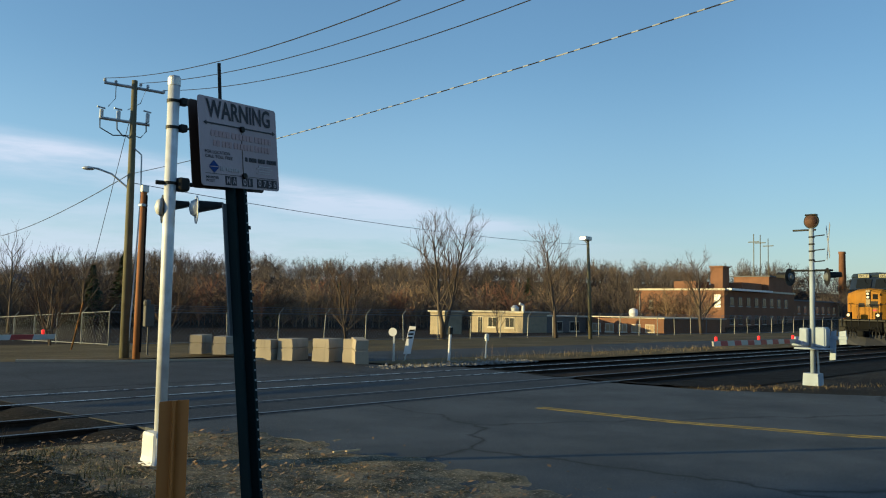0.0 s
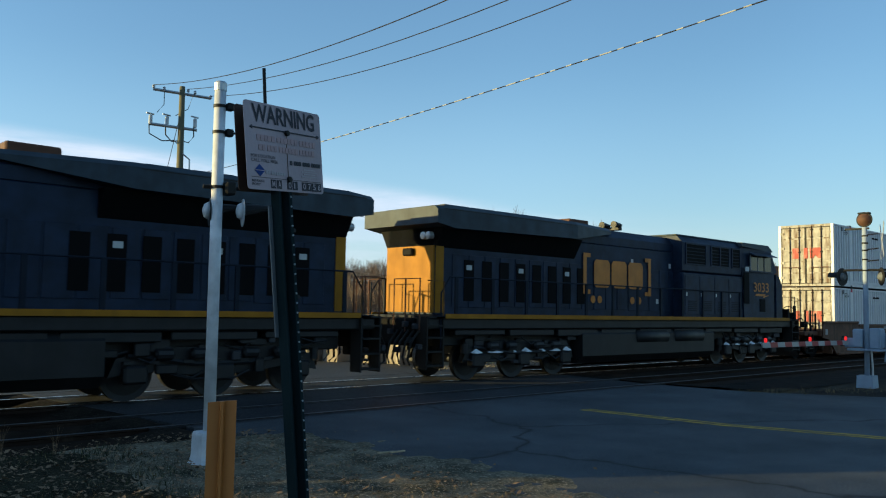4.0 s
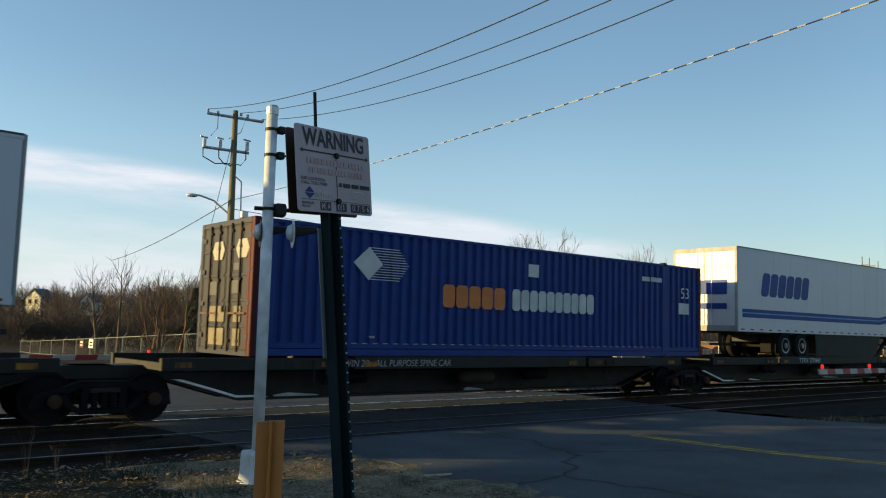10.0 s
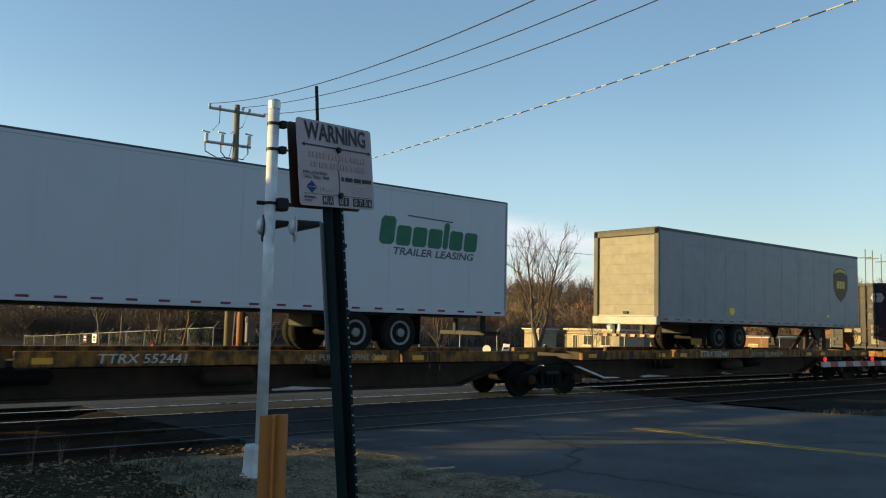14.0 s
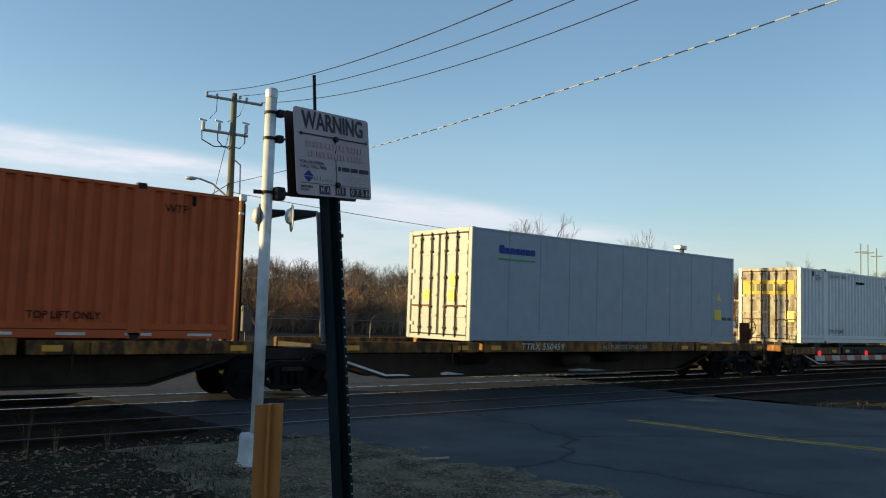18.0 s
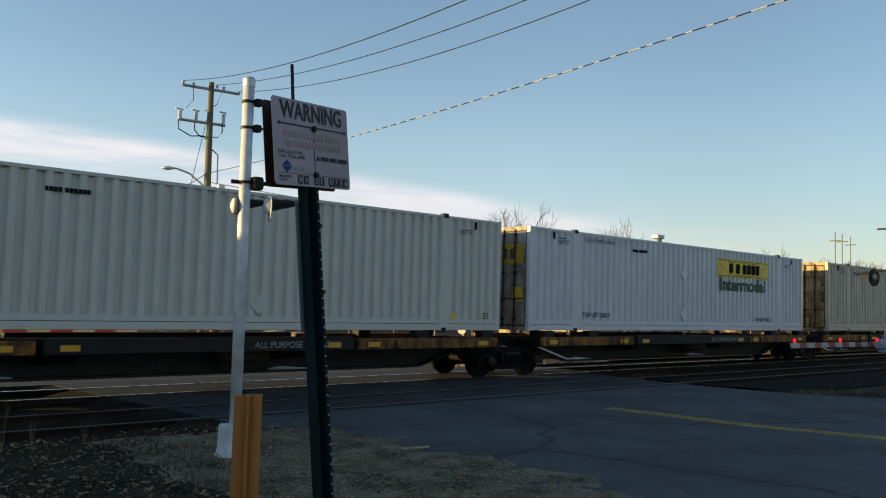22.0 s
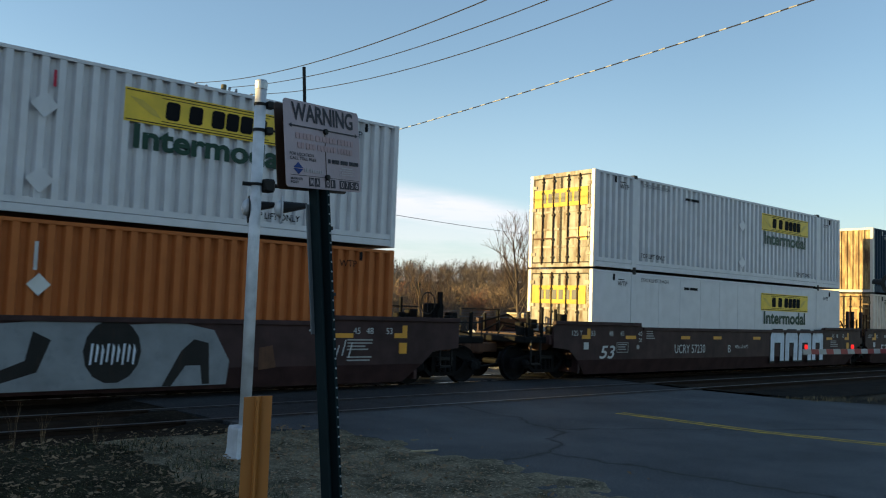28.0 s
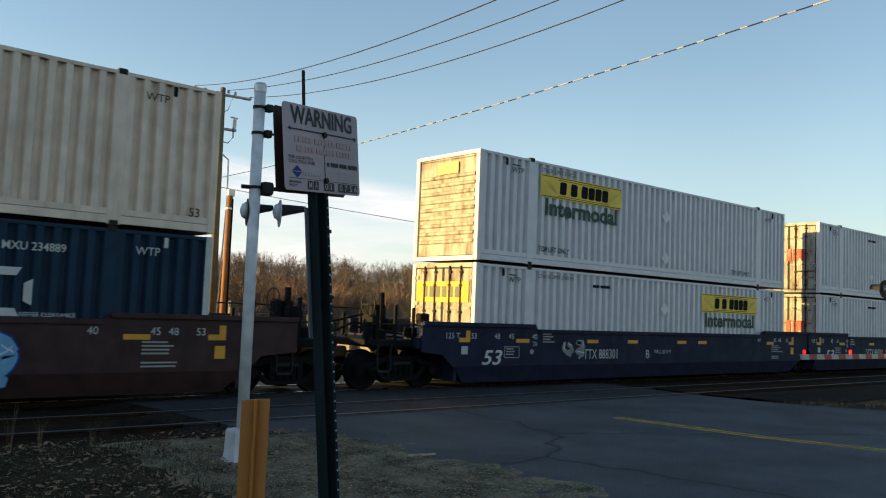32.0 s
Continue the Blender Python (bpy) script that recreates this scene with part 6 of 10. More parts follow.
            part("door_header", Form().box(*sorted((x, x + 0.05 * way)), NEAR + 0.14, -NEAR - 0.14, H - 0.12, H, 0.006), em, t)
            part("door_sill", Form().box(*sorted((x, x + 0.05 * way)), NEAR + 0.14, -NEAR - 0.14, 0, 0.12, 0.006), em, t)
        else:
            g = Form()
            if kind == "ribbed":
                g.box(*sorted((x + 0.05 * way, x + 0.08 * way)), NEAR + 0.14, -NEAR - 0.14, 0.1, H - 0.02)
                for i in range(9):
                    z = 0.45 + 0.22 * i
                    part("rib", Form().prism([(x + 0.05 * way, z), (x + 0.015 * way, z + 0.03), (x + 0.015 * way, z + 0.09), (x + 0.05 * way, z + 0.12)], "y", NEAR + 0.2, -NEAR - 0.2), em, t)
            else:
                k = len(g.v)
                n = 9
                w = (-2 * NEAR - 0.28) / n
                pts = []
                for i in range(n):
                    a = NEAR + 0.14 + i * w
                    pts += [(a, 0.02), (a + 0.3 * w, 0.02), (a + 0.42 * w, 0.065), (a + 0.88 * w, 0.065)]
                pts.append((-NEAR - 0.14, 0.02))
                for y, d in pts:
                    g.v += [(x + d * way, y, 0.1), (x + d * way, y, H - 0.02)]
                g.f += [(k + 2 * i, k + 2 * i + 2, k + 2 * i + 3, k + 2 * i + 1) for i in range(len(pts) - 1)]
            part("end_wall", g, em, t)
            part("end_sill", Form().box(*sorted((x, x + 0.05 * way)), NEAR + 0.14, -NEAR - 0.14, 0, 0.12, 0.006), postmat, t)
            part("end_header", Form().box(*sorted((x, x + 0.05 * way)), NEAR + 0.14, -NEAR - 0.14, H - 0.1, H, 0.006), postmat, t)
    return t


def say(t, text, x, z, h, mat=BLACKMARK, **kw):
    kw.setdefault("y", NEAR - 0.003)
    put_letters(t, text, x, z, h, mat, **kw)


def stock_marks(t, mat=BLACKMARK, high=True, num=None, low=True):
    """The small stencils that all of these boxes carry."""
    say(t, "WTP", 1.18, 2.44, 0.15, mat)
    part("over_bar", Form().box(1.20, 1.5, NEAR - 0.005, NEAR - 0.001, 2.63, 2.655), mat, t)
    say(t, "WTP", 14.62, 2.44, 0.15, mat)
    if high:
        say(t, "STACK LIMIT 3 HIGH", 2.35, 2.62, 0.11, mat)
    if num:
        if num[0] == "A":
            part("number_bar", bars(num, 4.7, 2.46, 0.09, 0.8, NEAR), mat, t)
        else:
            say(t, num, 2.5, 2.46, 0.13, mat, width=0.78, bold=0.035)
    if low:
        say(t, "TOP LIFT ONLY", 2.3, 0.40, 0.14, mat, width=1.3, bold=0.02)
        say(t, "TOP LIFT ONLY", 12.3, 0.36, 0.13, mat, width=1.25, bold=0.02)
    for x in (1.0, 15.2):
        part("vent", Form().box(x - 0.04, x + 0.04, NEAR - 0.012, NEAR + 0.02, 2.6, 2.8, 0.01), mat, t, "small side vent")


def hunt_panel(t, x, flat=False):
    """Yellow panel with dark bars, green bars under it."""
    p = part("yellow_panel", Form().box(x - 0.42, x + 3.2, NEAR - 0.006, NEAR - 0.002, 1.92, 2.56), YELLOW, t, "long yellow panel with black bars")
    e = Form()
    for a, b, c, d in ((x - 0.39, x + 3.17, 1.95, 1.97), (x - 0.39, x + 3.17, 2.51, 2.53), (x + 0.30, x + 2.6, 2.005, 2.02), (x + 0.30, x + 2.6, 2.455, 2.47)):
        e.box(a, b, NEAR - 0.009, NEAR - 0.006, c, d)
    part("border", e, BLACKMARK, p)
    part("name_bar", bars("A A AAAA", x + 0.35, 2.06, 0.36, 2.2, NEAR - 0.008, slant=0.05), BLACKMARK, p)
    for s, k in ((x - 0.33, 1), (x + 3.11, -1)):
        part("scroll", Form().prism([(s, 2.40), (s + 0.25 * k, 2.36), (s + 0.5 * k, 2.2), (s + 0.62 * k, 2.06), (s + 0.45 * k, 2.1), (s + 0.2 * k, 2.25)], "y", NEAR - 0.009, NEAR - 0.006), GOLD, p)
    put_letters(t, "Intermodal", x - 0.22, 1.45, 0.43, GREEN, y=NEAR - 0.004, bold=0.05, width=3.22)


def hunt_door(t):
    """Yellow panel across the doors."""
    f = Form().box(-0.006, -0.002 + 0.02, NEAR + 0.25, -NEAR - 0.2, 1.85, 2.4)
    p = part("yellow_panel", f, DOORYELLOW, t, "grimy yellow panel across the doors")
    g = Form()
    for i in range(6):
        y = NEAR + 0.6 + i * 0.26
        g.box(-0.012, -0.004, y, y + 0.17, 1.98, 2.27)
    part("name_bar", g, XGREY, p)
    part("sticker", Form().box(-0.006, 0.0, NEAR + 0.25, NEAR + 0.6, 0.8, 1.2), YELLOW, t)


def truck(parent, x, wheels=None, yellow_bearing=False):
    """A two-axle freight bogie under a car."""
    b = part("bogie", Form().box(x - 0.35, x + 0.35, -0.95, 0.95, 0.5, 0.78, 0.05), GREASE, parent, "greasy black iron bogie")
    for s in (-1, 1):
        y0, y1 = sorted((s * 0.93, s * 1.08))
        cast = Form().box(x - 0.44, x + 0.44, y0, y1, 0.68, 0.81, 0.015).box(x - 0.44, x + 0.44, y0, y1, 0.20, 0.31, 0.015)
        for w in (-1, 1):
            for o in ([(1.26, 0.34), (1.20, 0.60), (0.78, 0.68), (0.42, 0.81), (0.42, 0.69), (0.66, 0.58), (1.02, 0.52), (1.04, 0.34)],
                      [(0.42, 0.20), (0.74, 0.42), (0.80, 0.60), (0.68, 0.60), (0.62, 0.46), (0.42, 0.31)],
                      [(0.28, 0.30), (0.40, 0.30), (0.40, 0.70), (0.28, 0.70)]):
                cast.prism([(x + w * p, q) for p, q in (o if w > 0 else o[::-1])], "y", y0, y1)
        part("side_frame", cast, GREASE, b)
        part("friction_wedge", Form().box(x - 0.27, x + 0.27, *sorted((s * 0.96, s * 1.13)), 0.58, 0.68, 0.02), DARKIRON, b)
        sp = Form()
        for k in (-0.17, 0.0, 0.17):
            sp.lathe([(0.074 if i % 2 else 0.058, 0.30 + 0.028 * i) for i in range(11)], (x + k, s * 1.06, 0), n=8)
        part("spring", sp, GREASE, b)
        for k in (-0.89, 0.89):
            part("axle_box", Form().lathe([(0.05, -0.02), (0.12, 0.0), (0.12, 0.10), (0.05, 0.16)], (x + k, s * 1.08 if s > 0 else -1.24, 0.46), "y", 12), AXLERUST if yellow_bearing else GREASE, b)
    for k in (-0.89, 0.89):
        w = Form()
        for s in (-1, 1):
            a = s * 0.72
            w.lathe([(0.12, -0.05), (0.38, -0.03), (0.46, -0.065), (0.46, 0.065), (0.38, 0.03), (0.12, 0.05)], (x + k, a, 0.46), "y", 24)
            w.lathe([(0.46, -0.065 if s > 0 else 0.035), (0.485, -0.065 if s > 0 else 0.035), (0.485, -0.035 if s > 0 else 0.065), (0.46, -0.035 if s > 0 else 0.065)], (x + k, a, 0.46), "y", 24)
        w.lathe([(0.08, -0.7), (0.08, 0.7)], (x + k, 0, 0.46), "y", 10)
        part("wheelset", w, GREASE, b, smooth=False)


def coupler(parent, x, way):
    f = Form().box(*sorted((x, x + 0.75 * way)), -0.13, 0.13, 0.72, 0.98, 0.03)
    f.box(*sorted((x + 0.55 * way, x + 0.85 * way)), -0.2, 0.18, 0.68, 1.02, 0.05)
    part("coupler", f, RUST, parent, "rusty knuckle coupler")
    part("air_hose", Form().tube([(x + 0.2 * way, -0.45, 0.75), (x + 0.4 * way, -0.48, 0.42), (x + 0.8 * way, -0.35, 0.36), (x + 1.1 * way, -0.3, 0.45)], 0.03, 6), DARKIRON, parent)


def reach_lines(t, x, y, z, n, w, mat=GREYMARK, step=0.07):
    f = Form()
    rng = random.Random(int(x * 91) + n)
    for i in range(n):
        f.box(x, x + w * rng.uniform(0.6, 1), y - 0.003, y, z - i * step, z - i * step + 0.032)
    part("small_print", f, mat, t, "small print as grey bars")


WELL_Y = -1.54


def well_unit(t, x, mat, style, left_end, right_end, mark, letter="", number53=True):
    """One well of a stack car; x is where its container's left end stands. ends: 'artic' or 'coupler'."""
    a = x - (0.75 if style != "ribbed" else 1.0)
    b = x + 16.154 + (0.6 if style != "ribbed" else 1.0)
    la = x - (1.7 if left_end == "artic" else 2.2)
    lb = x + 16.154 + (1.7 if right_end == "artic" else 2.2)
    top = 1.51
    for s in (-1, 1):
        y0 = s * 1.54
        y1 = s * 1.48
        fold = style == "dark"
        o = [(a + 0.35, 0.16), (b - 0.3, 0.16), (b + 0.5, 0.85), (lb - 0.3, 0.92), (lb - 0.3, top + 0.12), (b - 2.6, top + 0.12), (b - 2.75, top), (a + 2.9, top),
             (a + 2.75, top + 0.12), (la + 0.3, top + 0.12), (la + 0.3, 0.92), (a - 0.5, 0.85)]
        if fold:
            o = [(a - 0.14, 0.56), (b + 0.16, 0.56)] + o[2:]
        p = part("side_wall", Form().prism(o, "y", *sorted((y0, y1))), mat, t)
        if fold:
            sk = Form().loft([[(a - 0.14, y0, 0.56), (b + 0.16, y0, 0.56), (b + 0.16, y1, 0.56), (a - 0.14, y1, 0.56)],
                              [(a + 0.35, y0 - s * 0.16, 0.14), (b - 0.3, y0 - s * 0.16, 0.14), (b - 0.3, y1 - s * 0.16, 0.14), (a + 0.35, y1 - s * 0.16, 0.14)]])
            part("lower_skirt", sk, mat, p)
        lip = Form().box(a + 2.9, b - 2.75, *sorted((y0 - s * 0.0, y0 + s * 0.05)), top - 0.09, top + 0.01, 0.01)
        if not fold:
            lip.box(a + 0.4, b - 0.35, *sorted((y0, y0 + s * 0.06)), 0.14, 0.24, 0.01)
        for q0, q1 in ((la + 0.3, a + 2.75), (b - 2.6, lb - 0.3)):
            lip.box(q0, q1, *sorted((y0, y0 + s * 0.07)), top + 0.04, top + 0.14, 0.01)
        part("side_lip", lip, mat if style != "ribbed" else SPINEYEL, p)
        if style == "ribbed":
            for i in range(15):
                xx = a + 1.0 + i * (b - a - 2) / 14
                part("rib", Form().prism([(-1.54 * 1, 0.2), (-1.62, 0.3), (-1.62, top - 0.1), (-1.54, top - 0.05)] if s < 0 else [(1.54, 0.2), (1.62, 0.3), (1.62, top - 0.1), (1.54, top - 0.05)], "x", xx - 0.05, xx + 0.05), mat, p)
    fl = Form().box(a + 0.4, b - 0.35, -1.31, 1.31, 0.18, 0.26)
    for xx in (la + 0.2, b + 0.1):
        fl.box(xx, xx + (a - la + 0.2), -1.48, 1.48, 1.0, 1.25)
    fl.box(a - 0.05, a + 0.03, -1.48, 1.48, 0.2, 1.3)
    fl.box(b - 0.03, b + 0.05, -1.48, 1.48, 0.2, 1.3)
    part("well_floor", fl, mat, t)
    y = WELL_Y - 0.004
    if style == "dark":
        for px in (a + 0.28, b - 0.45):
            part("reflector", Form().prism([(px - 0.25, 1.16), (px + 0.12, 1.16), (px + 0.12, 1.45), (px - 0.02, 1.45), (px - 0.02, 1.27), (px - 0.25, 1.27)], "y", y, y - 0.004), AMBER, t, "amber reflector plate")
        part("reflector", Form().box(b - 0.55, b - 0.33, y - 0.004, y, 0.80, 1.05), AMBER, t, "amber reflector plate")
        for px in (a + 2.3, a + 7.1, a + 9.7, b - 2.1, b - 6.6, a + 5.2):
            part("reflector", Form().box(px - 0.25, px + 0.25, y - 0.004, y, 1.16, 1.26), AMBER, t, "amber reflector plate")
        for txt, px in (("125 T", a - 0.43), ("53", a + 0.43), ("48", a + 1.25), ("45", a + 1.77), ("40", a + 2.66), ("53", b - 0.95), ("48", b - 1.5), ("45", b - 1.85), ("40", b - 3.0)):
            put_letters(t, txt, px, 1.25, 0.14, WHITEMARK, y=y - 0.002)
        put_letters(t, "20", a + 2.68, 1.07, 0.12, WHITEMARK, y=y - 0.002)
        put_letters(t, "53", a + 0.83, 0.60, 0.36, WHITEMARK, y=y - 0.002, slant=0.25, bold=0.02, width=0.72)
        put_letters(t, mark, a + 4.6, 0.72, 0.27, WHITEMARK, y=y - 0.002, width=1.75)
        if letter:
            put_letters(t, letter, a + 7.75, 0.72, 0.25, WHITEMARK, y=y - 0.002)
        put_letters(t, "WELL LD LMT", a + 8.2, 0.86, 0.11, WHITEMARK, y=y - 0.002, width=0.9)
        fr = Form()
        for q in ((a + 1.62, a + 2.18, 0.76, 0.78), (a + 1.62, a + 2.18, 1.04, 1.06), (a + 1.62, a + 1.64, 0.76, 1.06), (a + 2.16, a + 2.18, 0.76, 1.06)):
            fr.box(q[0], q[1], y - 0.003, y, q[2], q[3])
        part("label_frame", fr, GREYMARK, t)
        reach_lines(t, a + 1.68, y, 0.98, 3, 0.44)
        reach_lines(t, a + 3.08, y, 1.38, 4, 0.48)
        reach_lines(t, b - 2.0, y, 1.1, 4, 0.8)
        reach_lines(t, b - 2.0, y, 0.72, 2, 0.7)
        part("label", Form().box(a + 0.12, a + 0.33, y - 0.003, y, 0.86, 1.06), WHITEMARK, t, "pale square label")
        part("round_label", Form().lathe([(0.07, -0.003), (0.07, 0.0)], (a + 2.66, y, 0.92), "y", 14), GREYMARK, t)
    elif style == "brown":
        put_letters(t, "53", a + 0.68, 0.53, 0.45, BLACKMARK, y=y - 0.002, slant=0.25, bold=0.03, width=0.86)
        d = part("black_patch", Form().box(a + 3.9, a + 6.6, y - 0.003, y, 0.80, 1.15), SPINEBLK, t)
        put_letters(t, mark, a + 4.0, 0.86, 0.22, WHITEMARK, y=y - 0.005, width=2.5, slant=0.2)
        part("black_patch", Form().box(a + 10.2, a + 12.0, y - 0.003, y, 0.70, 1.25), SPINEBLK, t)
        part("emblem_bar", bars("AAA", a + 10.35, 0.80, 0.32, 1.5, y - 0.003, slant=0.2), WHITEMARK, t)
        fr = Form()
        fr.box(a + 6.1, a + 6.7, y - 0.003, y, 1.28, 1.46)
        part("label_frame", fr, GREYMARK, t)
        fr = Form()
        for r in range(2):
            for c in range(2):
                fr.box(lb - 1.6 + 0.36 * c, lb - 1.28 + 0.36 * c, y - 0.003, y, 0.98 + 0.22 * r, 1.16 + 0.22 * r)
        part("label_grid", fr, SPINEBLK, t)
        part("label", Form().box(la + 0.55, la + 0.8, y - 0.003, y, 1.05, 1.3), GREYMARK, t)
    else:
        put_letters(t, mark, a + 3.3, 0.92, 0.2, WHITEMARK, y=y - 0.10, width=1.9)
        part("emblem_bar", bars("AAA", a + 13.4, 0.88, 0.24, 0.9, y - 0.09, slant=0.2), WHITEMARK, t)
        for px in (a + 0.5, a + 4.4, a + 8.6, b - 1.0, b - 3.5):
            part("reflector", Form().box(px, px + 0.5, y - 0.062, y - 0.056, top - 0.08, top), AMBER, t)
        for px, pz, w in ((a + 1.2, 0.75, 0.3), (b - 1.5, 0.85, 0.4), (b - 2.3, 0.5, 0.5), (b - 0.9, 0.6, 0.3)):
            part("label", Form().box(px, px + w, y - 0.003, y, pz, pz + w * 0.7), GREYMARK, t)


def end_platform(t, x0, x1, mat, wheel=True):
    """The end of a car over its outer bogie: deck, brake stand, ladder posts and rails."""
    p = part("end_platform", Form().box(x0, x1, -1.35, 1.35, 1.02, 1.2, 0.03), GREASE if mat in (WELLBLUE, WELLDARK) else mat, t)
    rng = random.Random(int(x0 * 7))
    for i in range(6):
        xx, yy = x0 + (x1 - x0) * (0.1 + 0.16 * i), (-1.3 if i % 2 == 0 else 1.25)
        part("stanchion", Form().box(xx - 0.035, xx + 0.035, yy - 0.03, yy + 0.03, 1.2, 1.75 + 0.4 * rng.random()), GREASE, p)
    part("handrail", Form().tube([(x0 + 0.05, -1.3, 1.2), (x0 + 0.05, -1.3, 1.55), (x1 - 0.05, -1.3, 1.55), (x1 - 0.05, -1.3, 1.2)], 0.022, 6), DARKIRON, p)
    part("handrail", Form().tube([(x0 + 0.05, 1.3, 1.2), (x0 + 0.05, 1.3, 1.9), (x1 - 0.05, 1.3, 1.9), (x1 - 0.05, 1.3, 1.2)], 0.022, 6), DARKIRON, p)
    for i in range(9):
        cx, cy, cz = x0 + (x1 - x0) * rng.random(), rng.uniform(-1.25, 0.6), 1.2 + 0.55 * rng.random()
        if i % 3 == 0:
            part("brake_pipe", Form().tube([(x0, cy, cz), (cx, cy - 0.1, cz + 0.25), (x1, cy, cz + rng.uniform(-0.1, 0.3))], 0.028, 6), GREASE, p)
        else:
            part("valve_box", Form().box(cx - 0.14, cx + 0.14, cy - 0.12, cy + 0.12, cz - 0.1, cz + 0.16, 0.03), GREASE, p)
    part("step", Form().box(x0 + 0.1, x0 + 0.5, -1.5, -1.35, 0.45, 0.5).box(x0 + 0.1, x0 + 0.13, -1.5, -1.45, 0.45, 1.1).box(x0 + 0.47, x0 + 0.5, -1.5, -1.45, 0.45, 1.1), DARKIRON, p)
    if wheel:
        bx = (x0 + x1) / 2
        part("brake_stand", Form().box(bx - 0.2, bx + 0.2, -0.5, -0.1, 1.2, 2.0, 0.03).box(bx - 0.05, bx + 0.05, -0.6, -0.5, 1.2, 2.3), GREASE, p)
        w = Form()
        ring = [(bx - 0.28, -0.4 + 0.28 * math.cos(a), 2.0 + 0.28 * math.sin(a)) for a in [6.283 * i / 16 for i in range(17)]]
        w.tube(ring, 0.018, 6)
        for k in range(0, 16, 4):
            w.tube([(bx - 0.28, -0.4, 2.0), ring[k]], 0.012, 5)
        part("brake_wheel", w, DARKIRON, p)


def ribbon(f, pts, w, y0, y1):
    """A sprayed stroke of even width with round ends along a bent path."""
    n = len(pts)
    left, right = [], []
    for i, (x, z) in enumerate(pts):
        ax, az = pts[max(i - 1, 0)]
        bx, bz = pts[min(i + 1, n - 1)]
        d = math.hypot(bx - ax, bz - az) or 1.0
        nx, nz = -(bz - az) / d, (bx - ax) / d
        k = w * (0.62 if i in (0, n - 1) else 1.0)
        left.append((x + nx * k, z + nz * k))
        right.append((x - nx * k, z - nz * k))
    for i in range(n - 1):
        f.prism([right[i], right[i + 1], left[i + 1], left[i]], "y", y0, y1)


def curve_through(keys, n=5):
    """A smooth path through a few points."""
    out, m = [], len(keys)
    for i in range(m - 1):
        p0, p1, p2, p3 = keys[max(i - 1, 0)], keys[i], keys[i + 1], keys[min(i + 2, m - 1)]
        for k in range(n):
            u = k / n
            out.append(tuple(0.5 * (2 * b + (c - a) * u + (2 * a - 5 * b + 4 * c - d) * u * u + (3 * b - a - 3 * c + d) * u ** 3) for a, b, c, d in zip(p0, p1, p2, p3)))
    return out + [keys[-1]]


def spine_end(t, x, way, style):
    """The end beam of a spine car; a rusty brake stand rises from its rear end."""
    m = SPINEYEL if style != "black" else SPINEBLK
    p = part("end_beam", Form().box(*sorted((x, x - 0.30 * way)), -1.40, 1.40, 0.92, 1.16, 0.02), m, t)
    part("step", Form().box(*sorted((x - 0.05 * way, x - 0.28 * way)), -1.5, -1.40, 0.42, 0.46).box(*sorted((x - 0.05 * way, x - 0.08 * way)), -1.5, -1.46, 0.42, 1.05).box(*sorted((x - 0.25 * way, x - 0.28 * way)), -1.5, -1.46, 0.42, 1.05), DARKIRON, p)
    part("grab_iron", Form().tube([(x, -1.38, 1.16), (x, -1.38, 1.52), (x - 0.5 * way, -1.38, 1.52), (x - 0.5 * way, -1.38, 1.16)], 0.018, 6), DARKIRON, p)
    if way > 0:
        b = part("brake_stand", Form().box(x - 0.28, x - 0.02, -0.85, -0.55, 1.16, 1.95, 0.03).box(x - 0.22, x - 0.08, -0.95, -0.85, 1.35, 1.75, 0.02), HITCHRUST, p, "rusty brake stand")
        ring = [(x - 0.15 + 0.24 * math.cos(q), -0.99, 1.78 + 0.24 * math.sin(q)) for q in [6.283 * i / 14 for i in range(15)]]
        w = Form().tube(ring, 0.016, 5)
        for k in range(0, 14, 4):
            w.tube([(x - 0.15, -0.99, 1.78), ring[k]], 0.012, 4)
        part("brake_wheel", w, HITCHRUST, b)


def blob_letters(parent, x, z, h, widths, mat, edge, y, seed, lean=0.0, gap=0.06, fat=0.12, kinks=5, shine=True):
    """Sprayed tag: fat bent strokes side by side, each with a dark outline and a pale glint; no real letters."""
    rng = random.Random(seed)
    for i, w in enumerate(widths):
        g, f, s = Form(), Form(), Form()
        for k in range(2):
            keys, dy = [], 0.0007 * k
            turns = kinks + rng.choice((-1, 0, 1))
            for q in range(turns):
                u = q / (turns - 1)
                side = (q + k + i + seed) % 2 if rng.random() < 0.7 else rng.random()
                px = x + w * ((0.12 + 0.76 * side) if k == 0 else 0.5 + 0.38 * math.sin(3.1 * u + rng.uniform(-0.6, 0.6)))
                pz = z + h * min(0.92, max(0.08, (0.06 + 0.88 * u if k == 0 else 0.92 - 0.80 * u) + rng.uniform(-0.12, 0.12)))
                keys.append((px + lean * (pz - z) + rng.uniform(-0.06, 0.06) * w, pz))
            pts = curve_through(keys, 4)
            ribbon(g, pts, fat * h + 0.035, y - 0.002 - dy, y - dy)
            ribbon(f, pts, fat * h, y - 0.005 - dy, y - 0.003 - dy)
            ribbon(s, [(a + 0.3 * fat * h, b + 0.4 * fat * h) for a, b in pts[3:9]], 0.014, y - 0.008 - dy, y - 0.006 - dy)
        x += w + gap
        part("graffiti_outline", g, edge, parent, "sprayed dark outline")
        part("graffiti_fill", f, mat, parent, "sprayed paint strokes")
        if shine:
            part("graffiti_glint", s, SPRAYWHITE, parent, "thin pale sprayed line")


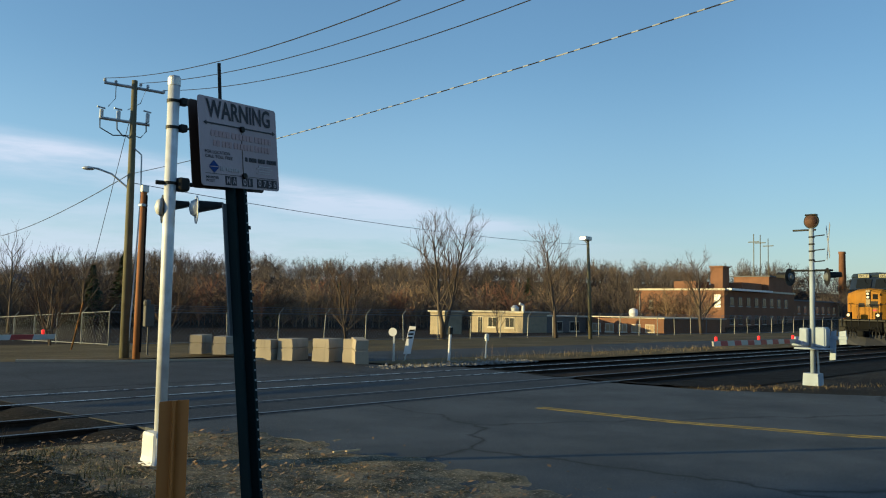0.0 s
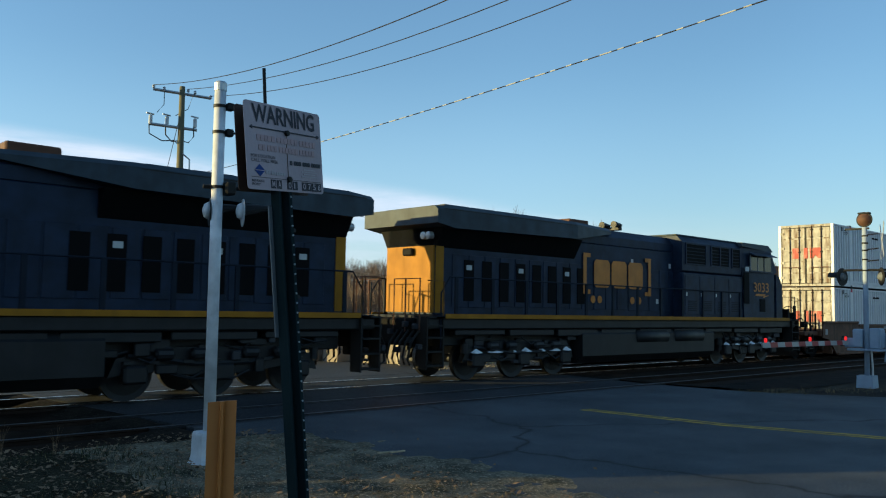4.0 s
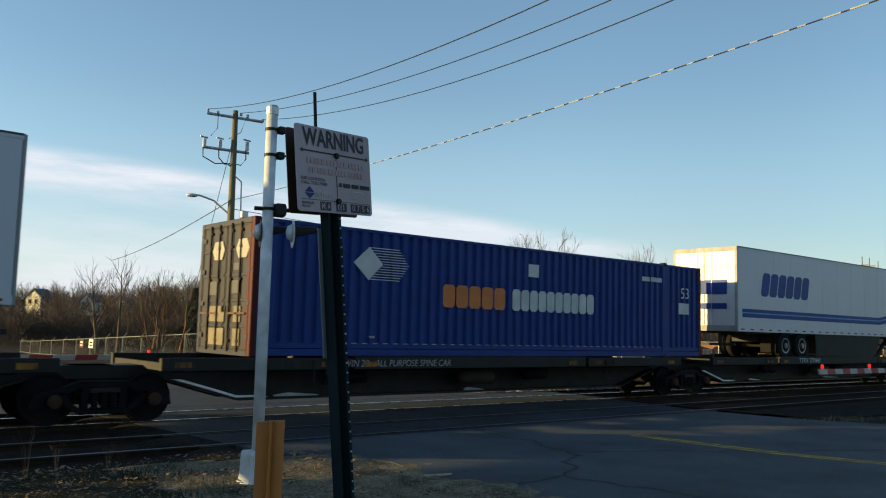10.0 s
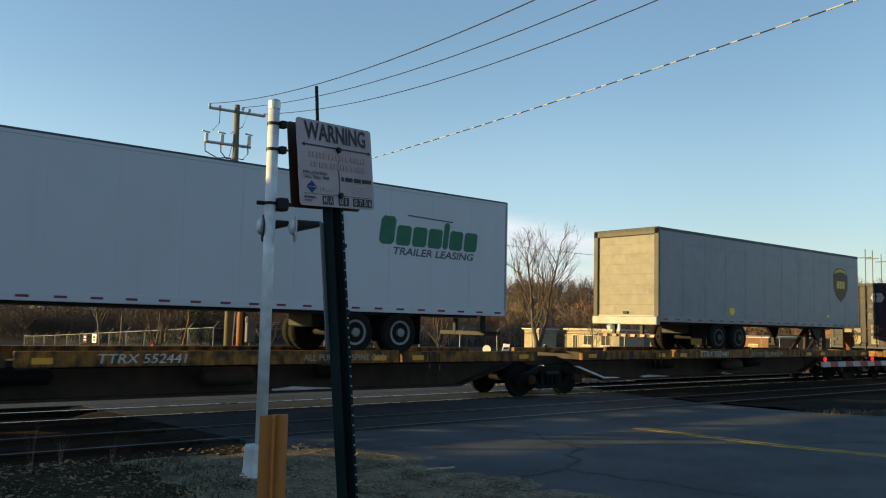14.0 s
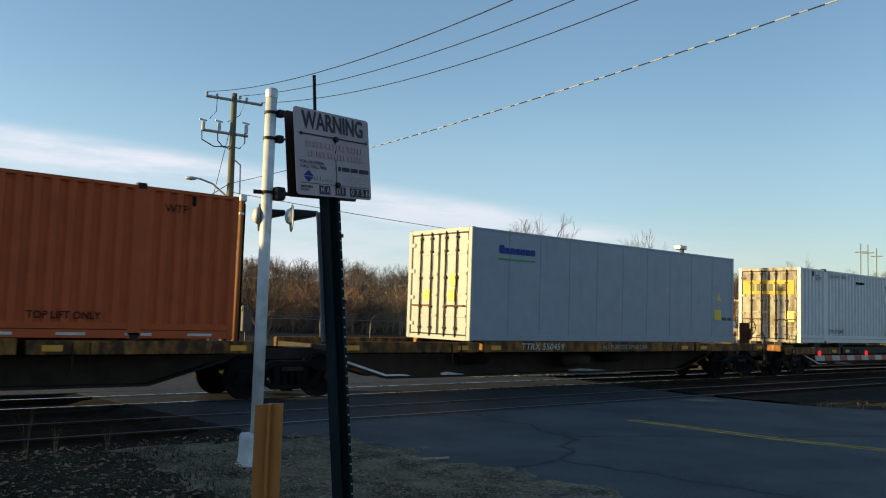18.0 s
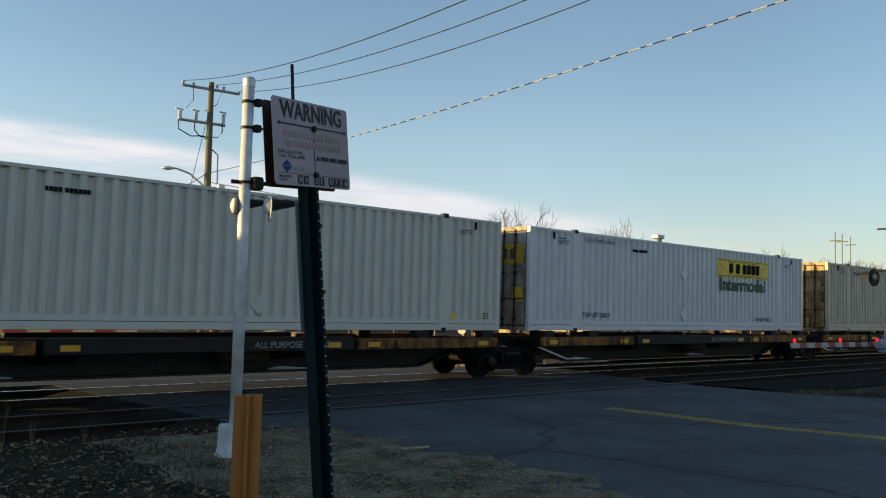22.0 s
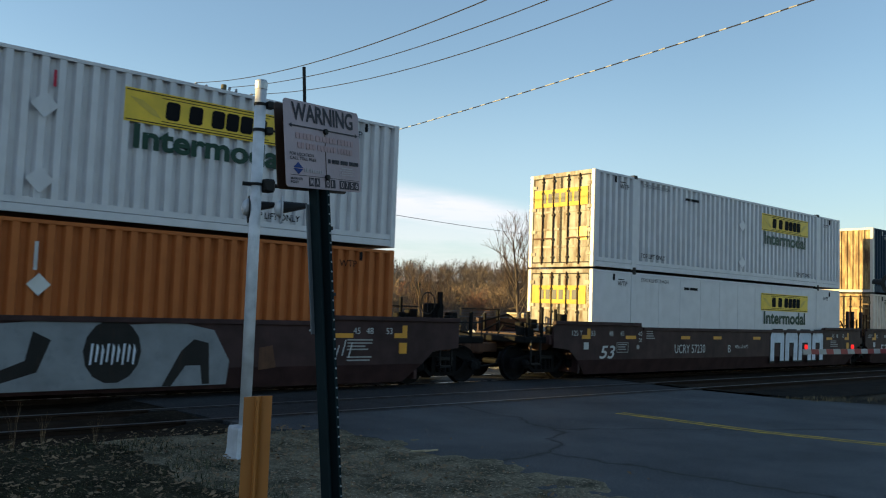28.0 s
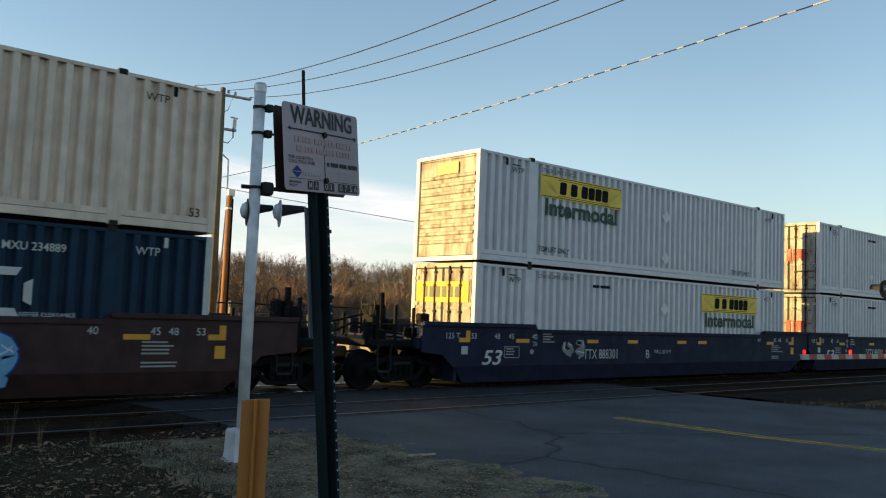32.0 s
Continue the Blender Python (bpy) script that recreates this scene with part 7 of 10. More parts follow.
def block_letters(parent, x, z, h, ws, mat, edge, y, seed, lean=0.0):
    """Sprayed squared-off arches side by side, with a dark drop edge; no real letters."""
    rng = random.Random(seed)
    for w in ws:
        f, g = Form(), Form()
        t = w * rng.uniform(0.26, 0.32)
        for form, m, y0, y1 in ((g, 0.06, y - 0.002, y), (f, 0.0, y - 0.006, y - 0.004)):
            o = [(-m, -m), (t + m, -m), (t + m, 0.60 * h - m), (w - t - m, 0.60 * h - m), (w - t - m, -m), (w + m, -m), (w + m, 0.82 * h), (w - 0.12 * w, h + m), (0.12 * w, h + m), (-m, 0.82 * h)]
            form.prism([(x + px + lean * pz, z + pz) for px, pz in o], "y", y0, y1)
        x += w + 0.10
        part("graffiti_outline", g, edge, parent, "sprayed dark outline")
        part("graffiti_fill", f, mat, parent, "sprayed slabs of paint")


def spine_unit(t, xa, xb, style, mark, first, last):
    """One platform of a spine car between two bogies at xa and xb."""
    side, spine = {"black": (SPINEBLK, SPINEBLK), "yellow": (SPINEYEL, SPINEBRN), "mixed": (SPINEYEL, SPINEBLK)}[style]
    top = 1.23 if style != "mixed" else 1.08
    o = [(xa - 0.4, 0.80), (xa + 1.3, 0.80), (xa + 2.9, 0.34), (xb - 2.9, 0.34), (xb - 1.3, 0.80), (xb + 0.4, 0.80), (xb + 0.4, 1.05), (xa - 0.4, 1.05)]
    part("centre_sill", Form().prism(o, "y", -0.36, 0.36), spine, t)
    lip = Form()
    for s in (-1, 1):
        y0, y1 = sorted((s * 0.36, s * 0.62))
        lip.prism([(xa + 1.2, 0.84), (xa + 2.85, 0.36), (xb - 2.85, 0.36), (xb - 1.2, 0.84), (xb - 1.2, 0.80), (xb - 2.9, 0.31), (xa + 2.9, 0.31), (xa + 1.2, 0.80)], "y", y0, y1)
    part("sill_flange", lip, spine, t)
    for s in (-1, 1):
        y0, y1 = sorted((s * 1.28, s * 1.42))
        k0, k1 = xa + 0.9, xb - 0.9
        if first:
            k0 = xa - 1.2
        if last:
            k1 = xb + 1.2
        segs = [(k0, k0 + 4.2), (k0 + 4.35, k1 - 4.6), (k1 - 4.45, k1)]
        for i, (p, q) in enumerate(segs):
            d = 0.02 * (i == 1)
            b = part("side_plate", Form().box(p, q, y0 - d, y1 + d, top - 0.25, top + 0.03 * (i == 1), 0.012), side if i != 1 or style != "mixed" else SPINEBLK, t)
            if s < 0:
                for kx in (p + 0.25, q - 0.7):
                    part("reflector", Form().box(kx, kx + 0.34, y0 - d - 0.006, y0 - d - 0.002, top - 0.19, top - 0.08), AMBER if style != "black" else SPINEYEL, b)
    rng = random.Random(int(xa * 13))
    n = 9
    for i in range(n + 1):
        x = xa + 1.0 + (xb - xa - 2.0) * i / n
        part("outrigger", Form().prism([(-1.3, top - 0.24), (1.3, top - 0.24), (1.3, top - 0.1), (-1.3, top - 0.1)], "x", x - 0.06, x + 0.06), spine, t)
    for x in (xa + 5.6, xb - 6.8):
        part("brake_cylinder", Form().lathe([(0.04, -0.5), (0.15, -0.46), (0.15, 0.36), (0.05, 0.44)], (x, -0.75, 0.78), "x", 12), GREASE, t, smooth=True)
    part("air_tank", Form().lathe([(0.04, -0.6), (0.19, -0.5), (0.19, 0.5), (0.04, 0.6)], (xa + 9.4, -0.82, 0.72), "x", 14), SPINEBRN, t, smooth=True)
    part("pipe", Form().tube([(xa + 1.4, -0.62, 0.93), (xb - 1.4, -0.62, 0.93)], 0.025, 6), GREASE, t)
    for x in (xa + 4.2, xb - 4.6):
        part("grab_iron", Form().tube([(x, -1.44, top - 0.05), (x, -1.47, top - 0.55), (x + 0.3, -1.47, top - 0.6), (x + 0.3, -1.44, top - 0.05)], 0.016, 5), DARKIRON, t)
    y = -1.44
    if style == "black" and not first and not last:
        put_letters(t, "TWIN 28 - ALL PURPOSE SPINE CAR", xa + 4.82, top - 0.19, 0.15, GREYMARK, y=y - 0.004, width=3.2, slant=0.15)
    elif style != "mixed" or last:
        put_letters(t, mark, xa + 6.6, top - 0.19, 0.17, WHITEMARK, y=y - 0.004, width=1.65, slant=0.15)
    if style == "yellow" or style == "mixed" and not last:
        put_letters(t, "ALL PURPOSE SPINE CAR", xb - 8.0, top - 0.18, 0.13, GREYMARK, y=y - 0.004, width=2.1)
    for i in range(2):
        sx = xa + 3.2 + 6.0 * i + rng.uniform(0, 1.6)
        sw = rng.uniform(0.6, 1.6)
        part("snow", Form().loft([[(sx, -0.60, 0.37), (sx + 0.1, -0.40, 0.37), (sx + 0.1, -0.38, 0.39), (sx, -0.5, 0.39)], [(sx + sw / 2, -0.61, 0.37), (sx + sw / 2, -0.37, 0.37), (sx + sw * 0.4, -0.37, 0.43), (sx + sw * 0.6, -0.5, 0.40)],
                                  [(sx + sw, -0.60, 0.37), (sx + sw, -0.40, 0.37), (sx + sw, -0.38, 0.38), (sx + sw, -0.5, 0.38)]]), SNOW, t, "remnant of old snow")
    part("sill_snow", Form().prism([(xa + 1.5, 0.765), (xa + 2.85, 0.375), (xa + 3.6, 0.375), (xa + 3.5, 0.40), (xa + 2.9, 0.41), (xa + 1.7, 0.76)], "y", -0.60, -0.40), SNOW, t, "remnant of old snow")


def hitch(t, x, way, mat):
    """The folding stand that holds a trailer's kingpin; it leans along way."""
    f = Form()
    for s in (-0.35, 0.35):
        f.prism([(x - 0.22, 1.1), (x + 0.22, 1.1), (x + 0.12, 2.05), (x - 0.12, 2.05)], "y", s - 0.05, s + 0.05)
        f.prism([(x + 1.25 * way, 1.1), (x + 1.5 * way, 1.1), (x + 0.15 * way, 2.05), (x - 0.05 * way, 2.0)], "y", s - 0.04, s + 0.04)
    f.box(x - 0.35, x + 0.35, -0.5, 0.5, 2.03, 2.12, 0.02)
    f.box(x - 0.3, x + 0.3, -0.42, 0.42, 1.0, 1.14, 0.02)
    part("hitch", f, mat, t, "folding trailer hitch stand")


def rim_disc(x, yc, s):
    """A wheel disc: outer ring, ten webs with holes between, hub."""
    f = Form().lathe([(0.285, 0.09 * s), (0.285, 0.135 * s), (0.235, 0.128 * s), (0.225, 0.09 * s)], (x, yc, 1.66), "y", 20)
    f.lathe([(0.15, 0.06 * s), (0.15, 0.105 * s), (0.105, 0.11 * s), (0.10, 0.165 * s), (0.03, 0.17 * s)], (x, yc, 1.66), "y", 20)
    for k in range(10):
        a, da = k * 0.6283, 0.17
        f.prism([(x + r * math.cos(a + q), 1.66 + r * math.sin(a + q)) for r, q in ((0.14, -da), (0.24, -da * 0.8), (0.24, da * 0.8), (0.14, da))], "y", yc + 0.07 * s, yc + 0.10 * s)
    return f


def trailer(x0, L, mat, label, nose_left, top=5.08, bottom=2.12, skirt=None, wheels=None, panels=True, roll=False):
    t = rolling("semi_trailer", x0, label, "trailer", "trailers on the train")
    part("box_side", Form().box(0.05, L - 0.05, NEAR, NEAR + 0.04, bottom + 0.16, top - 0.09, 0.004), mat, t)
    part("box_side", Form().box(0.05, L - 0.05, -NEAR - 0.04, -NEAR, bottom + 0.16, top - 0.09, 0.004), mat, t)
    part("roof", Form().box(0.05, L - 0.05, NEAR + 0.03, -NEAR - 0.03, top - 0.05, top), GALV, t)
    part("floor", Form().box(0.08, L - 0.08, NEAR + 0.05, -NEAR - 0.05, bottom + 0.05, bottom + 0.16), DARKIRON, t)
    for s in (NEAR - 0.006, -NEAR - 0.05):
        part("top_rail", Form().box(0.03, L - 0.03, s, s + 0.056, top - 0.10, top, 0.008), TRAILER if mat is TRAILER else XGREY, t)
        if mat is TRAILER:
            part("roof_edge", Form().box(0.03, L - 0.03, s - 0.004, s + 0.06, top - 0.03, top + 0.012, 0.004), XGREY, t, "dark edge strip under the roof")
        part("bottom_rail", Form().box(0.03, L - 0.03, s, s + 0.056, bottom, bottom + 0.17, 0.008), SILVERRAIL if mat is not TRAILER else TRAILER, t)
    if panels:
        for i in range(1, int(L / 1.24)):
            part("seam", Form().box(i * 1.24 - 0.012, i * 1.24 + 0.012, NEAR - 0.004, NEAR, bottom + 0.17, top - 0.1), mat, t)
    n = int(L / 0.62)
    tm = TAPE if mat is TRAILER else GATERED
    tape = Form().box(0, 0.22, NEAR - 0.010, NEAR - 0.006, bottom + 0.062, bottom + 0.108).mesh("reflector", tm)
    for i in range(n):
        part("reflector", tape, tm, t, "").location = (0.2 + i * (L - 0.6) / (n - 1), 0, 0)
    nose, tail = (0.0, L) if nose_left else (L, 0.0)
    w = 1 if nose_left else -1
    # nose wall with rounded corners
    r, pts = 0.16, []
    for a in range(0, 91, 18):
        pts.append((nose + w * (r - r * math.cos(radians(a))), NEAR + r - r * math.sin(radians(a))))
    o = [(nose + w * 0.3, NEAR + 0.001)] + pts[::-1] + [(px, -py) for px, py in pts] + [(nose + w * 0.3, -NEAR - 0.001)]
    part("nose", Form().prism(o, "z", bottom + 0.16, top - 0.02), mat, t)
    part("nose_rail", Form().prism([(px - w * 0.012, py * 1.006) for px, py in o], "z", bottom, bottom + 0.17), RAILGREY, t)
    for y, z, ww in ((-0.55, bottom + 0.42, 0.07), (-0.38, bottom + 0.42, 0.05), (-0.22, bottom + 0.42, 0.05), (-0.05, bottom + 0.55, 0.09)):
        part("connector", Form().box(*sorted((nose - w * 0.05, nose + w * 0.01)), y - ww, y + ww, z - ww, z + ww, 0.02), DARKIRON, t)
    # rear doors, or one door of hinged slats that rolls up
    if roll:
        d = part("rear_door", Form().box(*sorted((tail - 0.03 * w, tail - 0.01 * w)), -1.21, 1.21, bottom + 0.19, top - 0.15), ROLLDOOR, t, "roll-up rear door")
        for k in range(8):
            z = bottom + 0.205 + k * 0.325
            part("slat", Form().box(*sorted((tail - 0.016 * w, tail - 0.004 * w)), -1.12, 1.12, z, z + 0.3225, 0.003), ROLLDOOR, d)
        fb = Form()
        for y0, y1, z0, z1 in ((-1.30, -1.12, bottom + 0.15, top), (1.12, 1.30, bottom + 0.15, top), (-1.30, 1.30, top - 0.22, top + 0.01)):
            fb.box(*sorted((tail, tail + 0.06 * w)), y0, y1, z0, z1, 0.015)
        part("door_frame", fb, DARKRIM, t, "dark rear door frame")
        bp = part("bumper", Form().box(*sorted((tail - 0.05 * w, tail + 0.14 * w)), -1.28, 1.28, bottom - 0.10, bottom + 0.16, 0.02), SILVERRAIL, t, "dented rear bumper")
        for k in range(6):
            part("bumper_stripe", Form().box(*sorted((tail - 0.16 * w, tail - 0.165 * w)) if w > 0 else (tail - 0.012, tail - 0.006), -1.1 + k * 0.37, -0.93 + k * 0.37, 1.63, 1.71), GATERED, t)
        part("door_handle", Form().box(*sorted((tail, tail + 0.05 * w)), -0.1, 0.1, bottom + 0.24, bottom + 0.32, 0.01), DARKIRON, d)
    else:
        for s in (-1, 1):
            d = part("rear_door", Form().box(*sorted((tail - 0.03 * w, tail + 0.012 * w)), *sorted((s * 0.01, s * 1.22)), bottom + 0.2, top - 0.14, 0.006), mat, t)
            part("lock_rod", Form().tube([(tail + 0.03 * w, s * 0.3, bottom + 0.2), (tail + 0.03 * w, s * 0.3, top - 0.15)], 0.016, 6), GALV, d)
    fr = Form()
    for y0, y1, z0, z1 in ((NEAR, -1.2, bottom, top), (1.2, -NEAR, bottom, top), (NEAR, -NEAR, top - 0.16, top), (NEAR, -NEAR, bottom, bottom + 0.2)):
        fr.box(*sorted((tail - 0.04 * w, tail + 0.02 * w)), y0, y1, z0, z1)
    part("rear_frame", fr, RAILGREY, t)
    gd = Form().box(*sorted((tail - 0.15 * w, tail - 0.05 * w)), -1.15, 1.15, 1.62, 1.72)
    for y in (-0.55, 0.55):
        gd.box(*sorted((tail - 0.16 * w, tail - 0.06 * w)), y - 0.05, y + 0.05, 1.66, bottom)
    part("underride_guard", gd, DARKIRON, t)
    wx = wheels or (tail - w * 4.6, tail - w * 3.35)
    bogie = part("trailer_bogie", Form().box(min(wx) - 0.7, max(wx) + 0.7, -0.55, 0.55, 1.75, bottom + 0.06, 0.03), DARKIRON, t)
    for x in wx:
        part("axle", Form().tube([(x, -1.0, 1.64), (x, 1.0, 1.64)], 0.07, 8), DARKIRON, bogie)
        for s in (-1, 1):
            for off in (0.0, 0.30):
                yc = s * (1.12 - off)
                wh = part("wheel", Form().lathe([(0.28, -0.12), (0.44, -0.13), (0.49, -0.08), (0.49, 0.08), (0.44, 0.13), (0.28, 0.12)], (x, yc, 1.66), "y", 22), TYRE, bogie)
                if off == 0:
                    part("rim", rim_disc(x, yc, s), DARKRIM if mat in (UPSGREY, UPSLIGHT) else RIM, wh)
    part("mudflap", Form().box(*sorted((max(wx) + 0.62, max(wx) + 0.64) if nose_left else (min(wx) - 0.64, min(wx) - 0.62)), -1.2, -0.6, 1.4, bottom), TYRE, t)
    lx = nose + w * 2.9
    lg = Form()
    for s in (-0.9, 0.9):
        lg.box(lx - 0.07, lx + 0.07, s - 0.07, s + 0.07, 1.42, bottom + 0.05, 0.01)
        lg.box(lx - 0.13, lx + 0.13, s - 0.12, s + 0.12, 1.36, 1.42)
        lg.tube([(lx + 0.07, s, 1.85), (lx + w * 0.7, s, bottom + 0.03)], 0.03, 5)
        lg.prism([(lx - 0.6, bottom + 0.05), (lx + 0.45, bottom + 0.05), (lx + 0.14, 1.66), (lx - 0.14, 1.66)], "y", s - 0.06, s + 0.06)
    lg.tube([(lx, -0.9, 1.75), (lx, 0.9, 1.75)], 0.03)
    part("landing_gear", lg, DARKIRON, t)
    part("floor_frame", Form().box(nose + w * 1.0 if w > 0 else tail + 0.8, tail - 0.8 if w > 0 else nose - 1.0, -1.1, 1.1, bottom - 0.06, bottom + 0.05), DARKIRON, t)
    if skirt:
        a, b, m2 = skirt
        for s in (NEAR + 0.03, -NEAR - 0.05):
            part("side_skirt", Form().prism([(a, bottom), (a + 0.12, 1.28), (b - 0.35, 1.28), (b - 0.08, 1.42), (b, 1.7), (b + 0.25, bottom)], "y", s, s + 0.02), m2, t, "side skirt panel")
    return t


# ---- locomotives ----
def locomotive(x0, mirror, number, gold, label):
    """A six-axle road diesel; local x from its pilot. mirror: it runs cab last."""
    t = rolling("locomotive", x0, label, "locomotive", "locomotives")
    L = 21.8

    def P(name, f, mat, parent=t, lab="", smooth=False):
        return part(name, f.flip_x(L / 2) if mirror else f, mat, parent, lab, smooth)

    def mx(x):
        return L - x if mirror else x

    W = 1.50
    P("frame", Form().box(0.5, 21.3, -1.42, 1.42, 1.38, 1.66, 0.03), LOCOBLACK)
    P("underframe", Form().box(1.2, 20.6, -0.95, 0.95, 0.92, 1.40, 0.03), LOCOBLACK)
    for k in range(9):
        P("cable_trough", Form().box(1.6 + k * 2.1, 3.5 + k * 2.1, -1.36, -1.12, 1.16 + 0.03 * (k % 3), 1.36, 0.02), LOCOBLACK)
    P("walkway", Form().box(0.7, 21.1, -W, W, 1.66, 1.72), CSXDARK)
    for s in (-1, 1):
        P("stripe", Form().box(1.25, 20.8, *sorted((s * W, s * (W + 0.02))), 1.655, 1.775), CSXYEL, lab="yellow frame stripe")
    # nose, cab
    def nose_ring(zc, zf, zo, back):
        return [(1.15 + back, -0.72, zf), (1.15 + back, 0, zc), (1.15 + back, 0.72, zf), (1.72 + back * 0.3, 1.40, zo), (1.80 + back * 0.4, 1.44, zo), (1.80 + back * 0.4, 0, zc), (1.80 + back * 0.4, -1.44, zo), (1.72 + back * 0.3, -1.40, zo)]

    n = P("nose", Form().loft([nose_ring(1.74, 1.74, 1.74, 0.0), nose_ring(3.50, 3.36, 3.12, 0.0), nose_ring(3.60, 3.50, 3.24, 0.16), nose_ring(3.68, 3.60, 3.36, 0.50)]), CSXYEL, lab="yellow angular nose")
    P("nose_side", Form().prism([(1.781, 1.73), (1.781, 3.12), (2.06, 3.44), (2.3, 3.52), (2.3, 1.73)], "y", -1.46, 1.46), CSXBLUE)
    P("emblem_patch", Form().box(1.136, 1.15, -0.56, -0.16, 2.46, 2.86), SPINEBLK, n, "dark block on the nose")
    P("emblem_patch", Form().box(1.136, 1.15, 0.22, 0.56, 2.48, 2.74), SPINEBLK, n)
    P("red_mark", Form().box(1.130, 1.136, -0.46, -0.26, 2.24, 2.34), XRED, n)
    P("grab_rail", Form().tube([(1.02, -0.62, 1.75), (1.0, -0.62, 2.62), (1.0, 0.62, 2.62), (1.02, 0.62, 1.75)], 0.022, 6), CSXDARK, n)
    dr = P("nose_door", Form().box(1.137, 1.15, -0.68, -0.18, 1.8, 3.36, 0.01), CSXYEL, n)
    P("door_window", Form().box(1.122, 1.138, -0.56, -0.26, 2.98, 3.30, 0.02), GREASE, dr)
    for z in (2.05, 2.6, 3.2):
        P("hinge", Form().box(1.10, 1.15, -0.73, -0.67, z, z + 0.14, 0.01), GREASE, dr)
    for s in (-1, 1):
        P("hand_hold", Form().tube([(1.30, s * 0.95, 2.70), (1.26, s * 0.95, 2.72), (1.52, s * 1.26, 2.72), (1.56, s * 1.26, 2.70)], 0.018, 6), GREASE, n)
    P("headlight_panel", Form().box(1.09, 1.16, -0.13, 0.13, 2.5, 3.56, 0.03), LAMPPANEL, n, "tan headlight housing")
    P("headlight_recess", Form().box(1.075, 1.092, -0.115, 0.115, 2.98, 3.42, 0.01), GREASE, n)
    for z in (3.10, 3.31):
        P("headlight", Form().lathe([(0.02, -0.03), (0.075, -0.02), (0.085, 0.03)], (1.07, 0, z), "x", 14), HEADLAMP, n, "lit headlight")
    cab = [(2.25, 1.72), (2.25, 3.5), (2.0, 3.62), (2.48, 4.36), (2.75, 4.6), (5.0, 4.62), (5.0, 1.72)]
    c = P("cab", Form().loft([[(x + (0.25 if abs(y) > 1.2 and x < 2.5 else 0), y * (0.90 if z > 4.4 else 1.0), z) for x, z in cab] for y in (-1.46, -1.0, 1.0, 1.46)]), CSXBLUE)
    P("cab_roof", Form().loft([[(2.5, y, 4.44 + 0.1 * (1 - abs(y) / 1.3)), (2.9, y, 4.66 + 0.08 * (1 - abs(y) / 1.3)), (5.05, y, 4.66 + 0.08 * (1 - abs(y) / 1.3)), (5.05, y, 4.5), (2.6, y, 4.4)] for y in (-1.42, -0.8, 0, 0.8, 1.42)]), CSXROOF, c)
    for y0, y1 in ((-1.0, -0.12), (0.12, 1.0)):
        k = Form().add([(1.99, y0, 3.70), (1.99, y1, 3.70), (2.36, y1, 4.27), (2.36, y0, 4.27)], [(0, 1, 2, 3)])
        P("windscreen", k, PANE, c)
        ym = (y0 + y1) / 2
        P("wiper", Form().tube([(2.33, ym, 4.30), (2.20, ym - 0.1, 4.08), (2.13, ym - 0.22, 3.98)], 0.014, 5), GREASE, c)
    for s in (-1, 1):
        y0, y1 = sorted((s * 1.465, s * 1.475))
        P("side_window", Form().box(2.75, 3.35, y0, y1, 3.60, 4.18), PANE, c)
        P("side_window", Form().box(3.42, 4.5, y0, y1, 3.60, 4.18), PANE, c)
        P("window_rim", Form().box(2.72, 2.76, y0 - 0.012, y1 + 0.012, 3.58, 4.2).box(4.48, 4.53, y0 - 0.012, y1 + 0.012, 3.58, 4.2).box(3.9, 3.94, y0 - 0.012, y1 + 0.012, 3.58, 4.2), RAILGREY, c, "pale metal window rim")
        P("window_frame", Form().box(3.35, 3.42, y0 - 0.01, y1 + 0.01, 3.56, 4.22).box(2.70, 4.56, y0 - 0.01, y1 + 0.01, 3.54, 3.60).box(2.70, 4.56, y0 - 0.01, y1 + 0.01, 4.18, 4.24), CSXBLUE, c)
        P("sunshade", Form().prism([(s * 1.46, 4.26), (s * 1.72, 4.16), (s * 1.72, 4.18), (s * 1.46, 4.30)], "x", 2.7, 4.6), CSXBLUE, c)
    for y in (-0.62, 0.62):
        b = P("number_board", Form().box(2.36, 2.46, y - 0.33, y + 0.33, 4.36, 4.60, 0.02), NUMBOARD, c, "lit number board")
    if not mirror:
        for y in (-0.62, 0.62):
            me = letters(number, -0.26, 4.40, 0.16, bold=0.02, width=0.5)
            me.transform(Matrix.Translation((2.35, y, 0)) @ Matrix.Rotation(radians(-90), 4, "Z"))
            me.materials.clear()
            me.materials.append(INK)
            part("lettering", me, INK, c)
    # hood
    P("hood", Form().box(5.0, 20.7, -0.98, 0.98, 1.72, 4.05, 0.04), CSXBLUE)
    P("hood_roof", Form().prism([(-0.98, 4.05), (0.98, 4.05), (0.98, 4.30), (0.72, 4.56), (-0.72, 4.56), (-0.98, 4.30)], "x", 5.0, 20.7), CSXBLUE)
    P("blower_housing", Form().loft([[(x, y, z) for y, z in ((-1.36, 3.4), (-1.36, 4.40), (-1.15, 4.62), (1.15, 4.62), (1.36, 4.40), (1.36, 3.4))] for x in (5.02, 9.3)]), CSXBLUE)
    P("blower_roof", Form().box(5.0, 9.35, -1.17, 1.17, 4.62, 4.68, 0.02), CSXROOF)
    P("blower_skirt", Form().prism([(-1.36, 3.4), (-0.98, 3.1), (0.98, 3.1), (1.36, 3.4)], "x", 5.02, 9.3), CSXBLUE)
